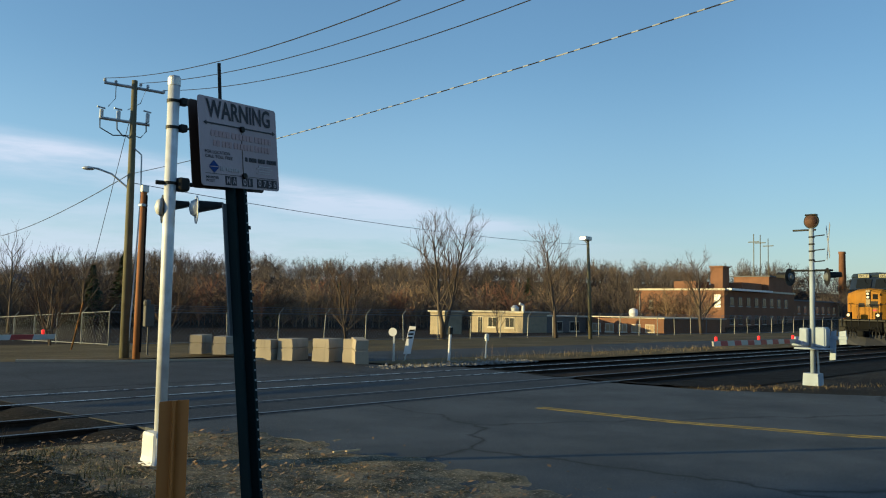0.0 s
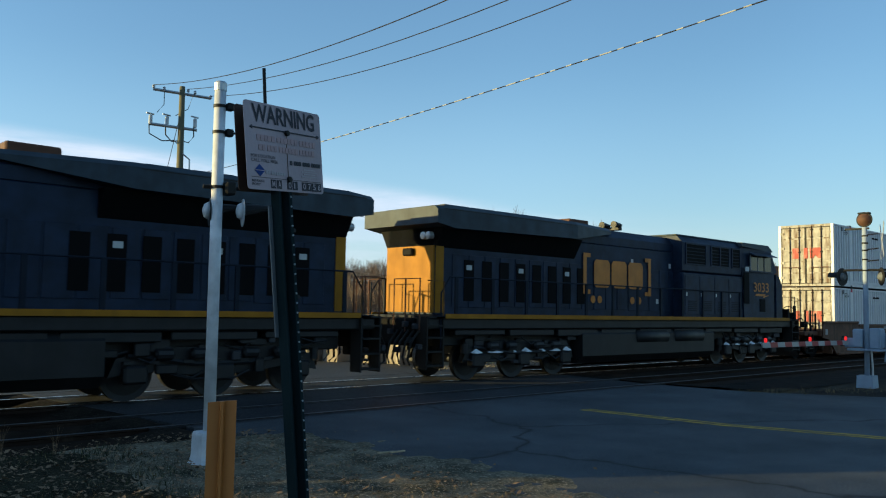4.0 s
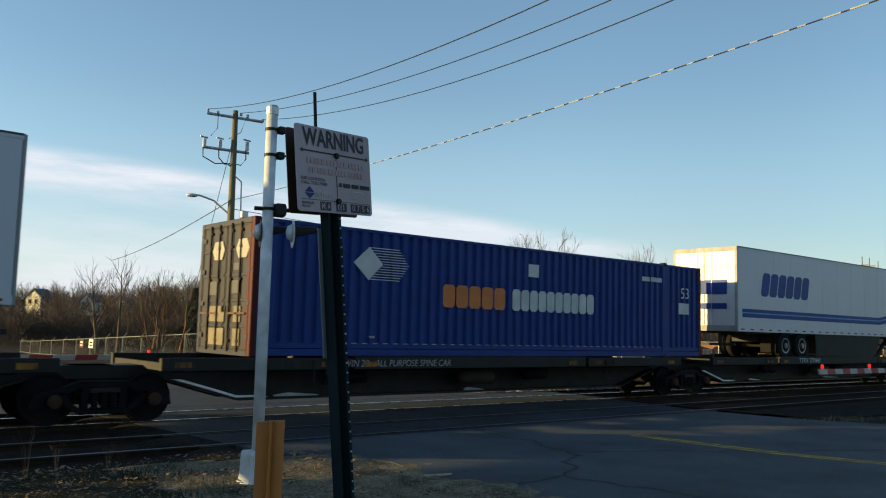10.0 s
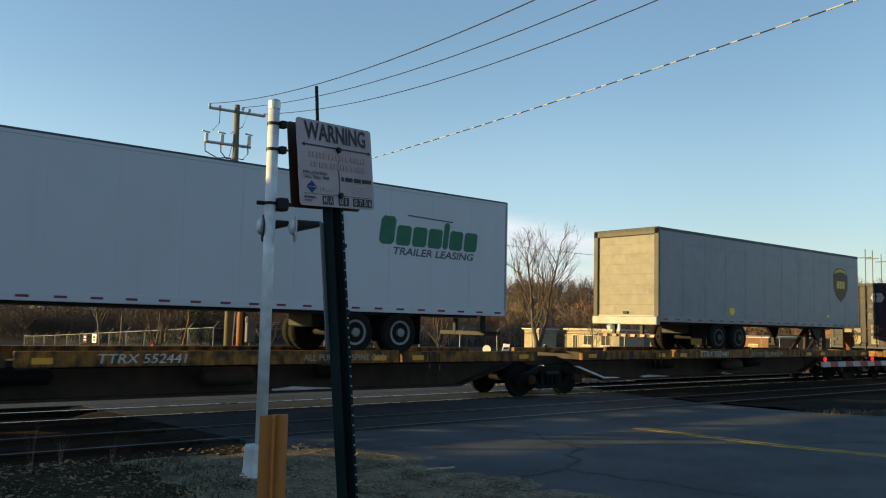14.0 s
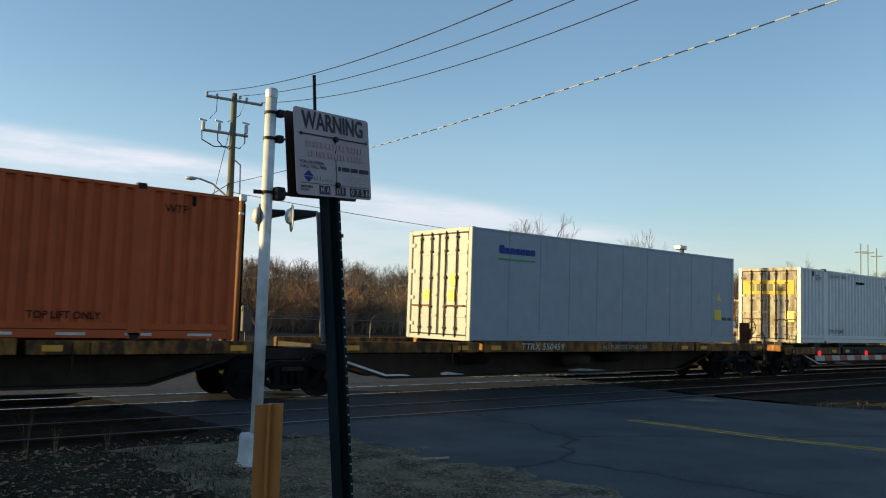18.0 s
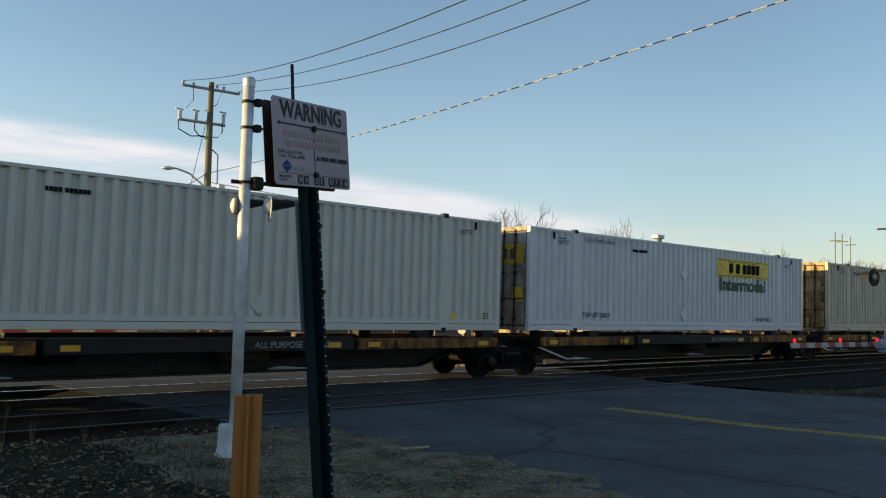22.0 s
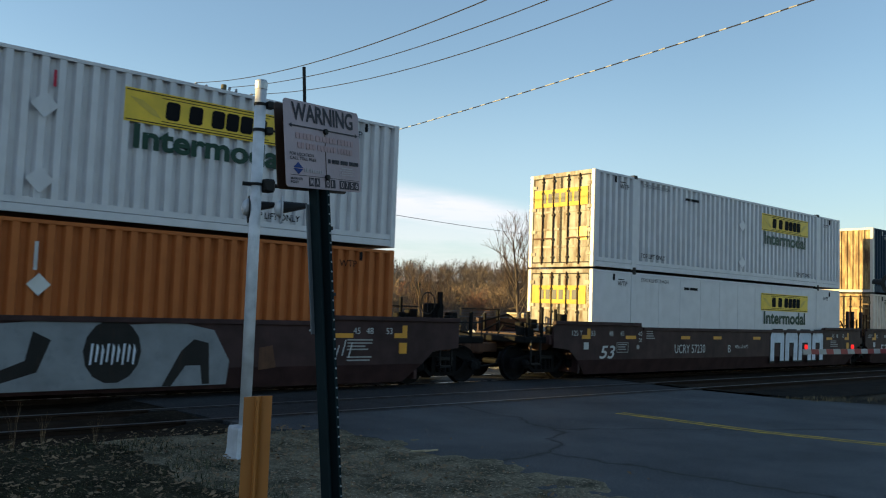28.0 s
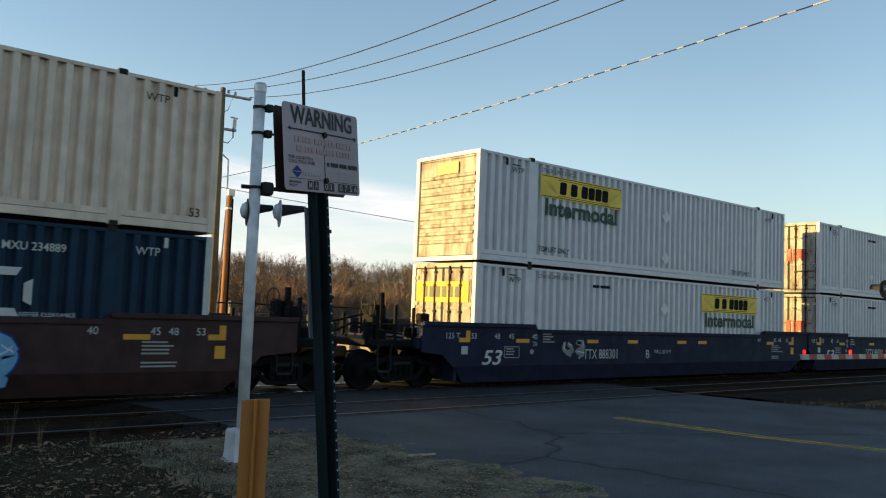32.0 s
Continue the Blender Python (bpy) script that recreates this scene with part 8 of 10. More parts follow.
    for x0_, x1_ in ((5.2, 5.75), (6.05, 6.65), (6.72, 7.3), (7.75, 9.05)):
        # flat plate, the shade inside the opening put into its black
        gr = P("air_intake", Form().box(x0_, x1_, -1.372, -1.36, 3.66, 4.34), SHADEBLACK, lab="black air intake opening")
        fr = Form()
        for q in ((x0_ - 0.05, x1_ + 0.05, 4.34, 4.38), (x0_ - 0.05, x1_ + 0.05, 3.62, 3.66), (x0_ - 0.05, x0_, 3.62, 4.38), (x1_, x1_ + 0.05, 3.62, 4.38)):
            fr.box(q[0], q[1], -1.395, -1.36, q[2], q[3])
        P("intake_frame", fr, CSXBLUE, gr)
        for k in range(5):
            P("slat", Form().box(x0_, x1_, -1.378, -1.372, 3.72 + k * 0.12, 3.75 + k * 0.12), CSXDARK, gr)
    P("equipment_box", Form().box(5.0, 9.3, -1.40, -0.98, 1.72, 3.32, 0.03), CSXBLUE)
    for k, (x0_, x1_) in enumerate(((5.1, 6.1), (6.15, 7.15), (7.2, 8.2), (8.25, 9.2))):
        cd = P("cabinet_door", Form().box(x0_, x1_, -1.418, -1.40, 1.86, 3.22, 0.006), CSXBLUE)
        for m_ in range(6):
            P("louvre", Form().box(x0_ + 0.2, x1_ - 0.2, -1.428, -1.418, 1.98 + m_ * 0.065, 2.015 + m_ * 0.065), CSXDARK, cd)
        P("latch", Form().box(x1_ - 0.12, x1_ - 0.06, -1.43, -1.418, 2.5, 2.62), GALV, cd)
    # no real hollow: a black plate with the recess's shade in its colour
    P("cab_step_recess", Form().box(4.62, 5.04, -1.478, -1.46, 2.3, 3.5), SHADEBLACK)
    P("cab_label", Form().box(4.66, 4.95, -1.49, -1.478, 3.55, 3.72), WHITEMARK, lab="small white label")
    P("cab_vent", Form().box(3.3, 3.75, -1.476, -1.46, 2.0, 2.5), SHADEBLACK)
    # radiator: a wide slab that overhangs the hood and tapers to a point towards the cab
    def rad(x, w, lo, top=4.58):
        return [(x, -w, lo), (x, -w, top - 0.10), (x, -w + 0.12, top), (x, w - 0.12, top), (x, w, top - 0.10), (x, w, lo)]

    r = P("radiator", Form().loft([rad(13.0, 1.0, 4.40), rad(15.4, 1.5, 4.06), rad(20.5, 1.5, 3.98), rad(21.12, 1.5, 4.08, 4.52)]), CSXROOF, lab="wide overhanging radiator hood")
    P("radiator_neck", Form().prism([(-0.98, 3.5), (-1.3, 4.06), (1.3, 4.06), (0.98, 3.5)], "x", 14.9, 20.7), SHADEBLACK, r)
    for k in range(5):
        P("radiator_grille", Form().box(15.7 + k * 1.0, 16.62 + k * 1.0, -1.2, 1.2, 4.575, 4.62, 0.01), LOCOBLACK, r)
    P("radiator_seam", Form().box(15.5, 20.9, -1.508, -1.498, 4.44, 4.46), LOCOBLACK, r)
    for y in (-0.62, -0.42):
        P("rear_lamp", Form().lathe([(0.03, 0.10), (0.10, 0.08), (0.10, -0.06), (0.04, -0.08)], (20.85, y - 0.3, 3.80), "x", 12), GALV, lab="round rear lamp")
    P("exhaust_outlet", Form().box(13.4, 14.4, -0.4, 0.4, 4.6, 4.84, 0.03), RUST)
    hn = P("horn", Form().box(11.6, 11.8, -0.45, 0.15, 4.66, 4.78, 0.02), LOCOBLACK)
    for y, q in ((-0.40, 1), (-0.15, -1), (0.08, 1)):
        P("horn_bell", Form().tube([(11.7 - 0.1 * q, y, 4.84), (11.7 + 0.12 * q, y, 4.84), (11.7 + 0.34 * q, y, 4.84)], 0.05, 10, 0.12), LOCOBLACK, hn)
    for x in [9.0 + 0.62 * i for i in range(18)]:
        P("door", Form().box(x, x + 0.56, -1.0, -0.978, 1.95 + 0.02 * (int(x * 10) % 3), 3.35, 0.006), CSXBLUE)
    for k in range(8):
        x = 14.4 + k * 0.70
        lv = P("louvre", Form().box(x, x + 0.38, -1.02, -1.0, 2.12, 3.22, 0.006), SHADEBLACK)
        if k % 3 == 1:
            P("label", Form().box(x + 0.1, x + 0.3, -1.026, -1.021, 2.95, 3.08), WHITEMARK, lv, "small white label")
    P("rear_panel", Form().box(20.70, 20.74, -0.95, 0.95, 1.8, 3.55), CSXYEL, lab="yellow rear end of the hood")
    P("rear_cheek", Form().box(20.42, 20.70, -1.0, -0.985, 1.8, 3.55), CSXYEL)
    P("rear_light", Form().box(20.75, 20.85, -0.2, 0.2, 3.3, 3.5, 0.03), GREASE)
    # railings
    for s in (-1, 1):
        y = s * 1.44
        for i in range(12):
            x = 5.3 + i * 1.37
            P("stanchion", Form().box(x - 0.05, x + 0.05, y - 0.02, y + 0.02, 1.72, 2.72), CSXDARK)
        P("handrail", Form().tube([(5.1, y, 2.1), (5.1, y, 2.72), (20.6, y, 2.72), (20.9, y, 2.3), (20.9, y, 0.9)], 0.022, 6), CSXDARK)
        for x0_, x1_ in ((0.35, 0.95), (20.85, 21.4)):
            lad = P("step_frame", Form().prism([(x0_ - 0.02, 0.4), (x0_ + 0.02, 0.4), (x0_ + 0.02, 1.66), (x1_ - 0.02, 1.66), (x1_ - 0.02, 0.4), (x1_ + 0.02, 0.4), (x1_ + 0.02, 1.70), (x0_ - 0.02, 1.70)], "y", *sorted((s * 1.1, s * 1.5))), SPINEBLK)
            for z in (0.45, 0.8, 1.15, 1.45):
                P("step", Form().box(x0_, x1_, *sorted((s * 1.1, s * 1.5)), z, z + 0.04), SPINEBLK, lad)
            P("grab_rail", Form().tube([(x0_, s * 1.48, 0.6), (x0_, s * 1.48, 2.6), (x1_, s * 1.48, 2.6)], 0.02, 6), SPINEYEL if s < 0 else CSXDARK)
    for x in (0.28, 21.5):
        for s in (-1, 1):
            e = Form().tube([(x, s * 1.3, 1.3), (x, s * 1.3, 2.65), (x, s * 0.3, 2.65), (x, s * 0.3, 1.3)], 0.022, 6)
            er = P("end_rail", e, RUST if x > 1 else CSXDARK)
            P("end_post", Form().tube([(x, s * 0.75, 1.3), (x, s * 0.75, 2.65)], 0.02, 6), RUST if x > 1 else CSXDARK, er)
    P("front_sill", Form().box(0.3, 0.75, -1.05, 1.05, 0.9, 1.6, 0.05), SHADEBLACK)
    for s in (-1, 1):
        for z in (0.62, 0.92, 1.22, 1.52):
            P("front_step", Form().box(0.28, 0.62, *sorted((s * 1.08, s * 1.44)), z, z + 0.045, 0.006), SHADEBLACK)
    P("drawgear_housing", Form().box(0.05, 0.4, -0.36, 0.36, 0.66, 1.14, 0.04), SHADEBLACK)
    P("anticlimber", Form().box(0.3, 1.2, -1.2, 1.2, 1.60, 1.70, 0.02), LOCOBLACK)
    P("rear_sill", Form().box(21.1, 21.5, -1.05, 1.05, 0.95, 1.66, 0.05), SHADEBLACK)
    for i, y in enumerate((-1.3, -1.1, -0.9, -0.7, -0.5, 0.5, 0.75, 1.0)):
        P("air_hose", Form().tube([(21.5, y, 1.35), (21.72, y + 0.06, 1.05), (21.78, y + 0.1, 0.62 + 0.06 * (i % 3)), (21.66, y + 0.16, 0.5)], 0.03, 6), DARKIRON)
    for i, (x, y, z) in enumerate(((21.55, -1.2, 1.45), (21.58, -0.85, 1.5), (21.55, -1.0, 1.1), (21.6, -0.3, 1.3), (21.56, -1.36, 0.95), (21.62, -0.62, 0.85))):
        P("valve", Form().box(x - 0.06, x + 0.08, y - 0.08, y + 0.06, z - 0.07, z + 0.07, 0.02), PLOWGREY)
    for y in (-0.85, 0.85):
        P("ditch_light", Form().lathe([(0.03, -0.045), (0.09, -0.03), (0.115, 0.05), (0.06, 0.14)], (0.12, y, 1.98), "x", 16), HEADLAMP if not mirror else GALV, lab="round ditch light")
        P("lamp_rim", Form().lathe([(0.115, 0.0), (0.145, -0.05), (0.145, 0.09), (0.115, 0.10)], (0.12, y, 1.98), "x", 16), GREASE)
        P("light_bracket", Form().box(0.1, 0.3, y - 0.17, y + 0.17, 1.72, 2.15, 0.02), GREASE)
    P("plow", Form().loft([[(0.25, -1.4, 0.18), (-0.25, -0.2, 0.14), (-0.25, 0.2, 0.14), (0.25, 1.4, 0.18)], [(0.4, -1.4, 0.75), (0.15, -0.2, 0.80), (0.15, 0.2, 0.80), (0.4, 1.4, 0.75)]], caps=False), PLOWGREY, lab="grey snow plough pilot")
    for i, y in enumerate((-1.0, -0.8, -0.6, -0.45, 0.5, 0.65, 0.85, 1.05)):
        P("air_hose", Form().tube([(0.2, y, 1.25), (0.0, y + 0.05, 0.95), (-0.05, y + 0.02, 0.55 + 0.05 * (i % 3))], 0.03, 6), DARKIRON)
    cp = Form().box(-0.35, 0.3, -0.14, 0.14, 0.72, 1.0, 0.03).box(-0.5, -0.15, -0.2, 0.2, 0.68, 1.05, 0.05)
    cp.box(21.5, 22.1, -0.14, 0.14, 0.72, 1.0, 0.03)
    P("coupler", cp, GREASE)
    # tank and bogies
    P("fuel_tank", Form().prism([(-1.25, 1.38), (-1.40, 1.2), (-1.40, 0.55), (-1.15, 0.32), (1.15, 0.32), (1.40, 0.55), (1.40, 1.2), (1.25, 1.38)], "x", 7.2, 15.0), LOCOBLACK)
    for x in (8.6, 10.9):
        P("air_reservoir", Form().lathe([(0.06, -1.0), (0.24, -0.92), (0.24, 0.92), (0.06, 1.0)], (x + 0.3, -1.24, 1.10), "x", 18), LOCOBLACK, smooth=True)
    for xc in (4.1, 17.5):
        b = P("bogie", Form().box(xc - 1.9, xc + 1.9, -0.9, 0.9, 0.62, 1.0, 0.04), LOCOBLACK)
        for s in (-1, 1):
            o = [(xc - 2.35, 0.5), (xc - 2.2, 0.85), (xc - 1.2, 1.05), (xc + 1.2, 1.05), (xc + 2.2, 0.85), (xc + 2.35, 0.5), (xc + 1.5, 0.62), (xc + 0.7, 0.5), (xc - 0.7, 0.5), (xc - 1.5, 0.62)]
            P("bogie_frame", Form().prism(o, "y", *sorted((s * 0.98, s * 1.16))), LOCOBLACK, b)
            for k in (-1.85, 0, 1.85):
                P("axle_box", Form().box(xc + k - 0.24, xc + k + 0.24, *sorted((s * 1.05, s * 1.32)), 0.36, 0.72, 0.05), LOCOBLACK, b)
                P("spring", Form().lathe([(0.10, 0.72), (0.10, 0.98)], (xc + k + 0.42, s * 1.14, 0), n=8), LOCOBLACK, b)
            P("brake_gear", Form().tube([(xc - 2.0, s * 1.2, 0.9), (xc - 0.6, s * 1.25, 0.72), (xc + 0.6, s * 1.25, 0.72), (xc + 2.0, s * 1.2, 0.9)], 0.05, 6), LOCOBLACK, b)
        for k in (-1.3, -0.55, 0.6, 1.35):
            P("brake_cylinder", Form().lathe([(0.05, -0.2), (0.12, -0.16), (0.12, 0.14), (0.05, 0.2)], (xc + k, -1.28, 0.92), "x", 10), LOCOBLACK, b)
        rng = random.Random(int(xc * 10) + len(number))
        for k in range(26):
            gx_, gz_ = xc + rng.uniform(-2.4, 2.4), rng.uniform(0.45, 1.25)
            sx_, sz_, yy = rng.uniform(0.05, 0.22), rng.uniform(0.04, 0.14), -1.16 - rng.uniform(0.0, 0.18)
            if k % 3 == 0:
                P("pipe", Form().tube([(gx_ - sx_ * 2, yy, gz_), (gx_, yy - 0.04, gz_ - 0.1), (gx_ + sx_ * 2, yy, gz_ + rng.uniform(-0.2, 0.2))], 0.022, 6), LOCOBLACK, b)
            else:
                P("brake_gear", Form().box(gx_ - sx_, gx_ + sx_, yy, yy + 0.12, gz_ - sz_, gz_ + sz_, 0.02), PLOWGREY if k % 4 == 1 else LOCOBLACK, b)
        for k, q in ((-2.1, 0.35), (-1.6, 0.5), (-0.9, 0.25), (-0.3, 0.4), (0.35, 0.2), (0.9, 0.55), (1.7, 0.4)):
            P("snow", Form().loft([[(xc + k, -1.30, 0.74), (xc + k + 0.05, -1.18, 0.74), (xc + k + 0.05, -1.20, 0.76)], [(xc + k + q / 2, -1.33, 0.73), (xc + k + q / 2, -1.16, 0.73), (xc + k + q / 2, -1.22, 0.86)], [(xc + k + q, -1.30, 0.74), (xc + k + q - 0.05, -1.18, 0.74), (xc + k + q - 0.05, -1.2, 0.76)]]) if mirror else Form().box(xc + k, xc + k + 0.2, -1.3, -1.2, 0.74, 0.8), SNOW if mirror else LOCOBLACK, b, "remnant of old snow" if mirror else "")
        for k in (-1.85, 0, 1.85):
            w = Form()
            for s in (-1, 1):
                w.lathe([(0.1, -0.06), (0.42, -0.03), (0.53, -0.065), (0.53, 0.065), (0.42, 0.03), (0.1, 0.06)], (xc + k, s * 0.74, 0.53), "y", 26)
            w.lathe([(0.1, -0.7), (0.1, 0.7)], (xc + k, 0, 0.53), "y", 10)
            P("wheelset", w, LOCOBLACK, b)
    # markings on the near side
    y = -1.008
    gx = mx(13.6) if mirror else 9.0
    gx = 7.3 if mirror else 9.0
    gw = 3.75 if mirror else 2.9
    for i in range(3):
        part("logo_block", bars("A", gx + 0.50 + i * (gw - 0.95) / 3, 2.66, 0.88, (gw - 0.95) / 3, y - 0.02), gold, t, "big gold block with cut corners")
    for q, d in ((gx, 1), (gx + gw, -1)):
        z1 = 3.72
        part("logo_bracket", Form().prism([(q, 2.45), (q + 0.36 * d, 2.45), (q + 0.36 * d, 2.58), (q + 0.16 * d, 2.58), (q + 0.16 * d, z1 - 0.13), (q + 0.36 * d, z1 - 0.13), (q + 0.36 * d, z1), (q, z1)], "y", y - 0.024, y - 0.02), gold, t, "gold bracket beside the blocks")
    for q in (0.5, 0.85, gw - 1.1, gw - 0.7):
        part("logo_dot", Form().lathe([(0.12, -0.004), (0.12, 0.0)], (gx + q, y - 0.02, 2.28), "y", 14), gold, t)
    nx = mx(4.3) if mirror else 3.1
    put_letters(t, number, nx + 0.05 if mirror else nx, 2.78 if mirror else 2.95, 0.36, gold, y=-1.475, width=1.25 if mirror else 0.95, bold=0.01)
    nx, dz = (nx + 0.75, -0.16) if mirror else (nx + 0.5, 0.0)
    part("flash", Form().prism([(nx - 0.5, 2.86 + dz), (nx + 0.25, 2.86 + dz), (nx + 0.2, 2.80 + dz), (nx + 0.6, 2.82 + dz), (nx + 0.05, 2.70 + dz), (nx + 0.1, 2.77 + dz), (nx - 0.6, 2.78 + dz)], "y", -1.478, -1.474), gold, t)
    for x, z in ((9.9, 3.5), (12.2, 3.45), (11.4, 2.2)):
        part("label", Form().box(x, x + 0.13, -1.012, -1.004, z, z + 0.16), WHITEMARK, t, "small white label")
    return t


# ---- consist, front to back ----
def build_train():
    locomotive(54.8, False, "852", CSXOLD, "dark blue diesel locomotive with a yellow nose and lit lamps")
    locomotive(77.3, True, "3033", CSXGOLD, "dark blue diesel locomotive running cab last, snow on its bogies")
    # two single stack cars
    t = rolling("stack_car", 102.99, "rusty red-brown single well car with sprayed green shapes", "freight car", "stack cars")
    well_unit(t, 0, WELLBROWN, "brown", "coupler", "coupler", "DTTX 646517")
    for x, w in ((-2.1, -1), (17.9, 1)):
        truck(t, x, yellow_bearing=True)
        coupler(t, x + w * 0.9, w)
        end_platform(t, *sorted((x - w * 0.4, x + w * 1.2)), WELLBROWN, w < 0)
    blob_letters(t, 6.15, 0.70, 0.75, (0.85, 0.85), TEAL, SPINEBLK, WELL_Y - 0.004, 4, gap=0.25, fat=0.15)
    blob_letters(t, 9.2, 0.80, 0.65, (0.7,), TEAL, SPINEBLK, WELL_Y - 0.010, 6, fat=0.15)
    blob_letters(t, 8.1, 0.28, 0.8, (0.95,), TEAL, SPINEBLK, WELL_Y - 0.004, 9, fat=0.15)
    blob_letters(t, 12.2, 0.42, 0.95, (0.8, 0.7, 0.8, 0.7, 0.8), TEAL, SPINEBRN, WELL_Y - 0.004, 5)
    part("snow", Form().loft([[(14.2, -0.9, 1.62), (14.3, 0.8, 1.62), (14.4, 0, 1.66)], [(15.6, -1.2, 1.62), (15.6, 1.1, 1.62), (15.6, 0.1, 1.95)], [(16.6, -1.1, 1.62), (16.6, 1, 1.62), (16.6, 0, 1.90)], [(17.4, -1.0, 1.60), (17.4, 0.8, 1.60), (17.3, 0, 1.64)]]), SNOW, t, "heap of old snow on the car end")
    for z, pre in ((0.30, ""), (3.26, "")):
        c = container(102.99, z, WHITE, "white corrugated container with red and dark grey bars, yellow-stained doors")
        stock_marks(c, num="AAAA AAAAAA", high=False, low=False)
        say(c, "WARNING HIGH CUBE", 8.0, 2.62, 0.10, width=1.6)
        part("red_bar", bars("AAA", 8.95, 1.48 if z < 1 else 1.42, 0.60, 1.35, NEAR - 0.002), XRED, c, "three red blocks")
        part("grey_bar", bars("Aaaiadiaa", 10.33, 1.48 if z < 1 else 1.42, 0.6, 2.6, NEAR - 0.002), XGREY, c, "row of dark grey bars")
        part("door_bar", Form().prism([(-0.72, 1.3), (-0.58, 1.3), (-0.46, 1.45), (-0.34, 1.3), (-0.2, 1.3), (-0.2, 1.8), (-0.72, 1.8)], "x", -0.008, 0.0).box(-0.008, 0.0, -0.1, 0.08, 1.3, 1.8).box(-0.008, 0.0, 0.3, 0.62, 1.3, 1.8), DOORRED, c, "faded red blocks on the doors")
        say(c, "5", 13.6, 0.35, 0.2)
        part("casting_mark", Form().box(1.9, 2.06, NEAR - 0.02, NEAR, 2.72, 2.86), XRED, c)
    t = rolling("stack_car", 126.37, "dull brown ribbed single well car with yellow top edge", "freight car", "stack cars")
    well_unit(t, 0, WELLRUST, "ribbed", "coupler", "coupler", "DTTX 658857")
    for x, w in ((-2.3, -1), (17.9, 1)):
        truck(t, x, yellow_bearing=True)
        coupler(t, x + w * 0.9, w)
        end_platform(t, *sorted((x - w * 0.3, x + w * 1.2)), SPINEYEL, w < 0)
    c = container(126.37, 3.26, TAN, "tan corrugated container with rusty sunlit doors")
    stock_marks(c, high=False, low=False, num="AAAAAA")
    diamond(c, 9.3, 0.55, 0.22, GREYMARK)
    say(c, "53", 15.55, 0.3, 0.17)
    c = container(126.37, 0.30, GREYWHITE, "smooth white container with a green emblem and green bars", smooth=True)
    stock_marks(c, low=False)
    part("green_bar", bars("Aiaaa", 5.3, 1.42, 0.95, 2.6, NEAR - 0.002, slant=0.06), LIME, c, "five big green blocks")
    part("cat_emblem", Form().prism([(7.5, 1.45), (8.3, 1.35), (8.8, 1.5), (9.0, 1.1), (9.35, 1.05), (9.55, 1.5), (9.75, 1.85), (9.5, 2.15), (9.0, 2.42), (8.4, 2.35), (7.9, 1.95)], "y", NEAR - 0.004, NEAR - 0.001)
         , LIME, c, "bright green leaf-like emblem")
    part("emblem_cut", Form().prism([(8.1, 1.62), (8.7, 1.72), (9.0, 1.45), (9.2, 1.6), (9.0, 2.0), (8.6, 2.15)], "y", NEAR - 0.007, NEAR - 0.004), GREYWHITE, c)
    part("emblem_cut", Form().prism([(9.15, 1.75), (9.55, 1.72), (9.45, 2.0), (9.2, 2.15)], "y", NEAR - 0.007, NEAR - 0.004), GREYWHITE, c)
    part("blue_bar", bars("A AA", 6.4, 1.10, 0.25, 1.7, NEAR - 0.002), MBLUE, c)

    # spine cars: bogies, style, writing
    for bog, style, mark, lab in (
            ((147.4, 165.5, 184.0, 201.9), "black", "TTRX 370443", "sooty black three-platform spine car with dull yellow patches"),
            ((205.7, 223.7, 242.5, 260.2), "yellow", "TTRX 552441", "dirty yellow and brown three-platform spine car"),
            ((264.3, 281.9, 300.2, 318.1), "yellow", "TTRX 550459", "dirty yellow and brown three-platform spine car"),
            ((322.0, 339.1, 356.4, 373.7, 391.2, 407.2), "mixed", "TTAX 553186", "five-platform spine car, black with yellow plates")):
        t = rolling("spine_car", bog[0], lab, "freight car", "spine cars")
        loc = [b - bog[0] for b in bog]
        for i, (a, b) in enumerate(zip(loc, loc[1:])):
            spine_unit(t, a, b, style, mark, i == 0, i == len(loc) - 2)
        for x in loc:
            truck(t, x, yellow_bearing=True)
        coupler(t, -0.6, -1)
        coupler(t, loc[-1] + 0.6, 1)
        spine_end(t, -1.05, -1, style)
        spine_end(t, loc[-1] + 1.05, 1, style)
        for x, way, m in {147.4: ((1.1, 1, SPINEBRN), (53.6, -1, SPINEBLK)), 205.7: ((1.2, 1, SPINEBRN), (19.8, 1, HITCHRUST), (53.9, -1, SPINEBRN))}.get(bog[0], ()):
            hitch(t, x, way, m)
        if bog[0] == 322.0:
            for i, (a, b) in enumerate(zip(loc, loc[1:])):
                for x in (a + 1.2, a + 3.2, b - 3.4, b - 1.2):
                    for s in (-1.35, 1.05):
                        part("container_pedestal", Form().box(x - 0.2, x + 0.2, s, s + 0.3, 1.0, 1.25, 0.02), SPINEBLK, t)

    # trailers and single boxes
    t = trailer(147.67, 16.15, TRAILER, "plain white semi-trailer with dark stencilled marks", True)
    say(t, "MLNZ 538838", 0.38, 2.60, 0.19, XGREY, y=NEAR - 0.004, width=1.25, bold=0.012)
    part("mark_bar", Form().box(0.45, 0.95, NEAR - 0.008, NEAR - 0.003, 2.42, 2.46), XGREY, t)
    for dz in (0, 0.14):
        part("nose_bar", Form().box(-0.01, 0.0, -0.35, 0.05, 3.65 + dz, 3.73 + dz), XGREY, t)
    c = container(168.24, 1.25, BLUE, "dark blue container with orange and white bars, red end posts", postmat=RED, endmat=BLUEDOOR, depth=0.065)
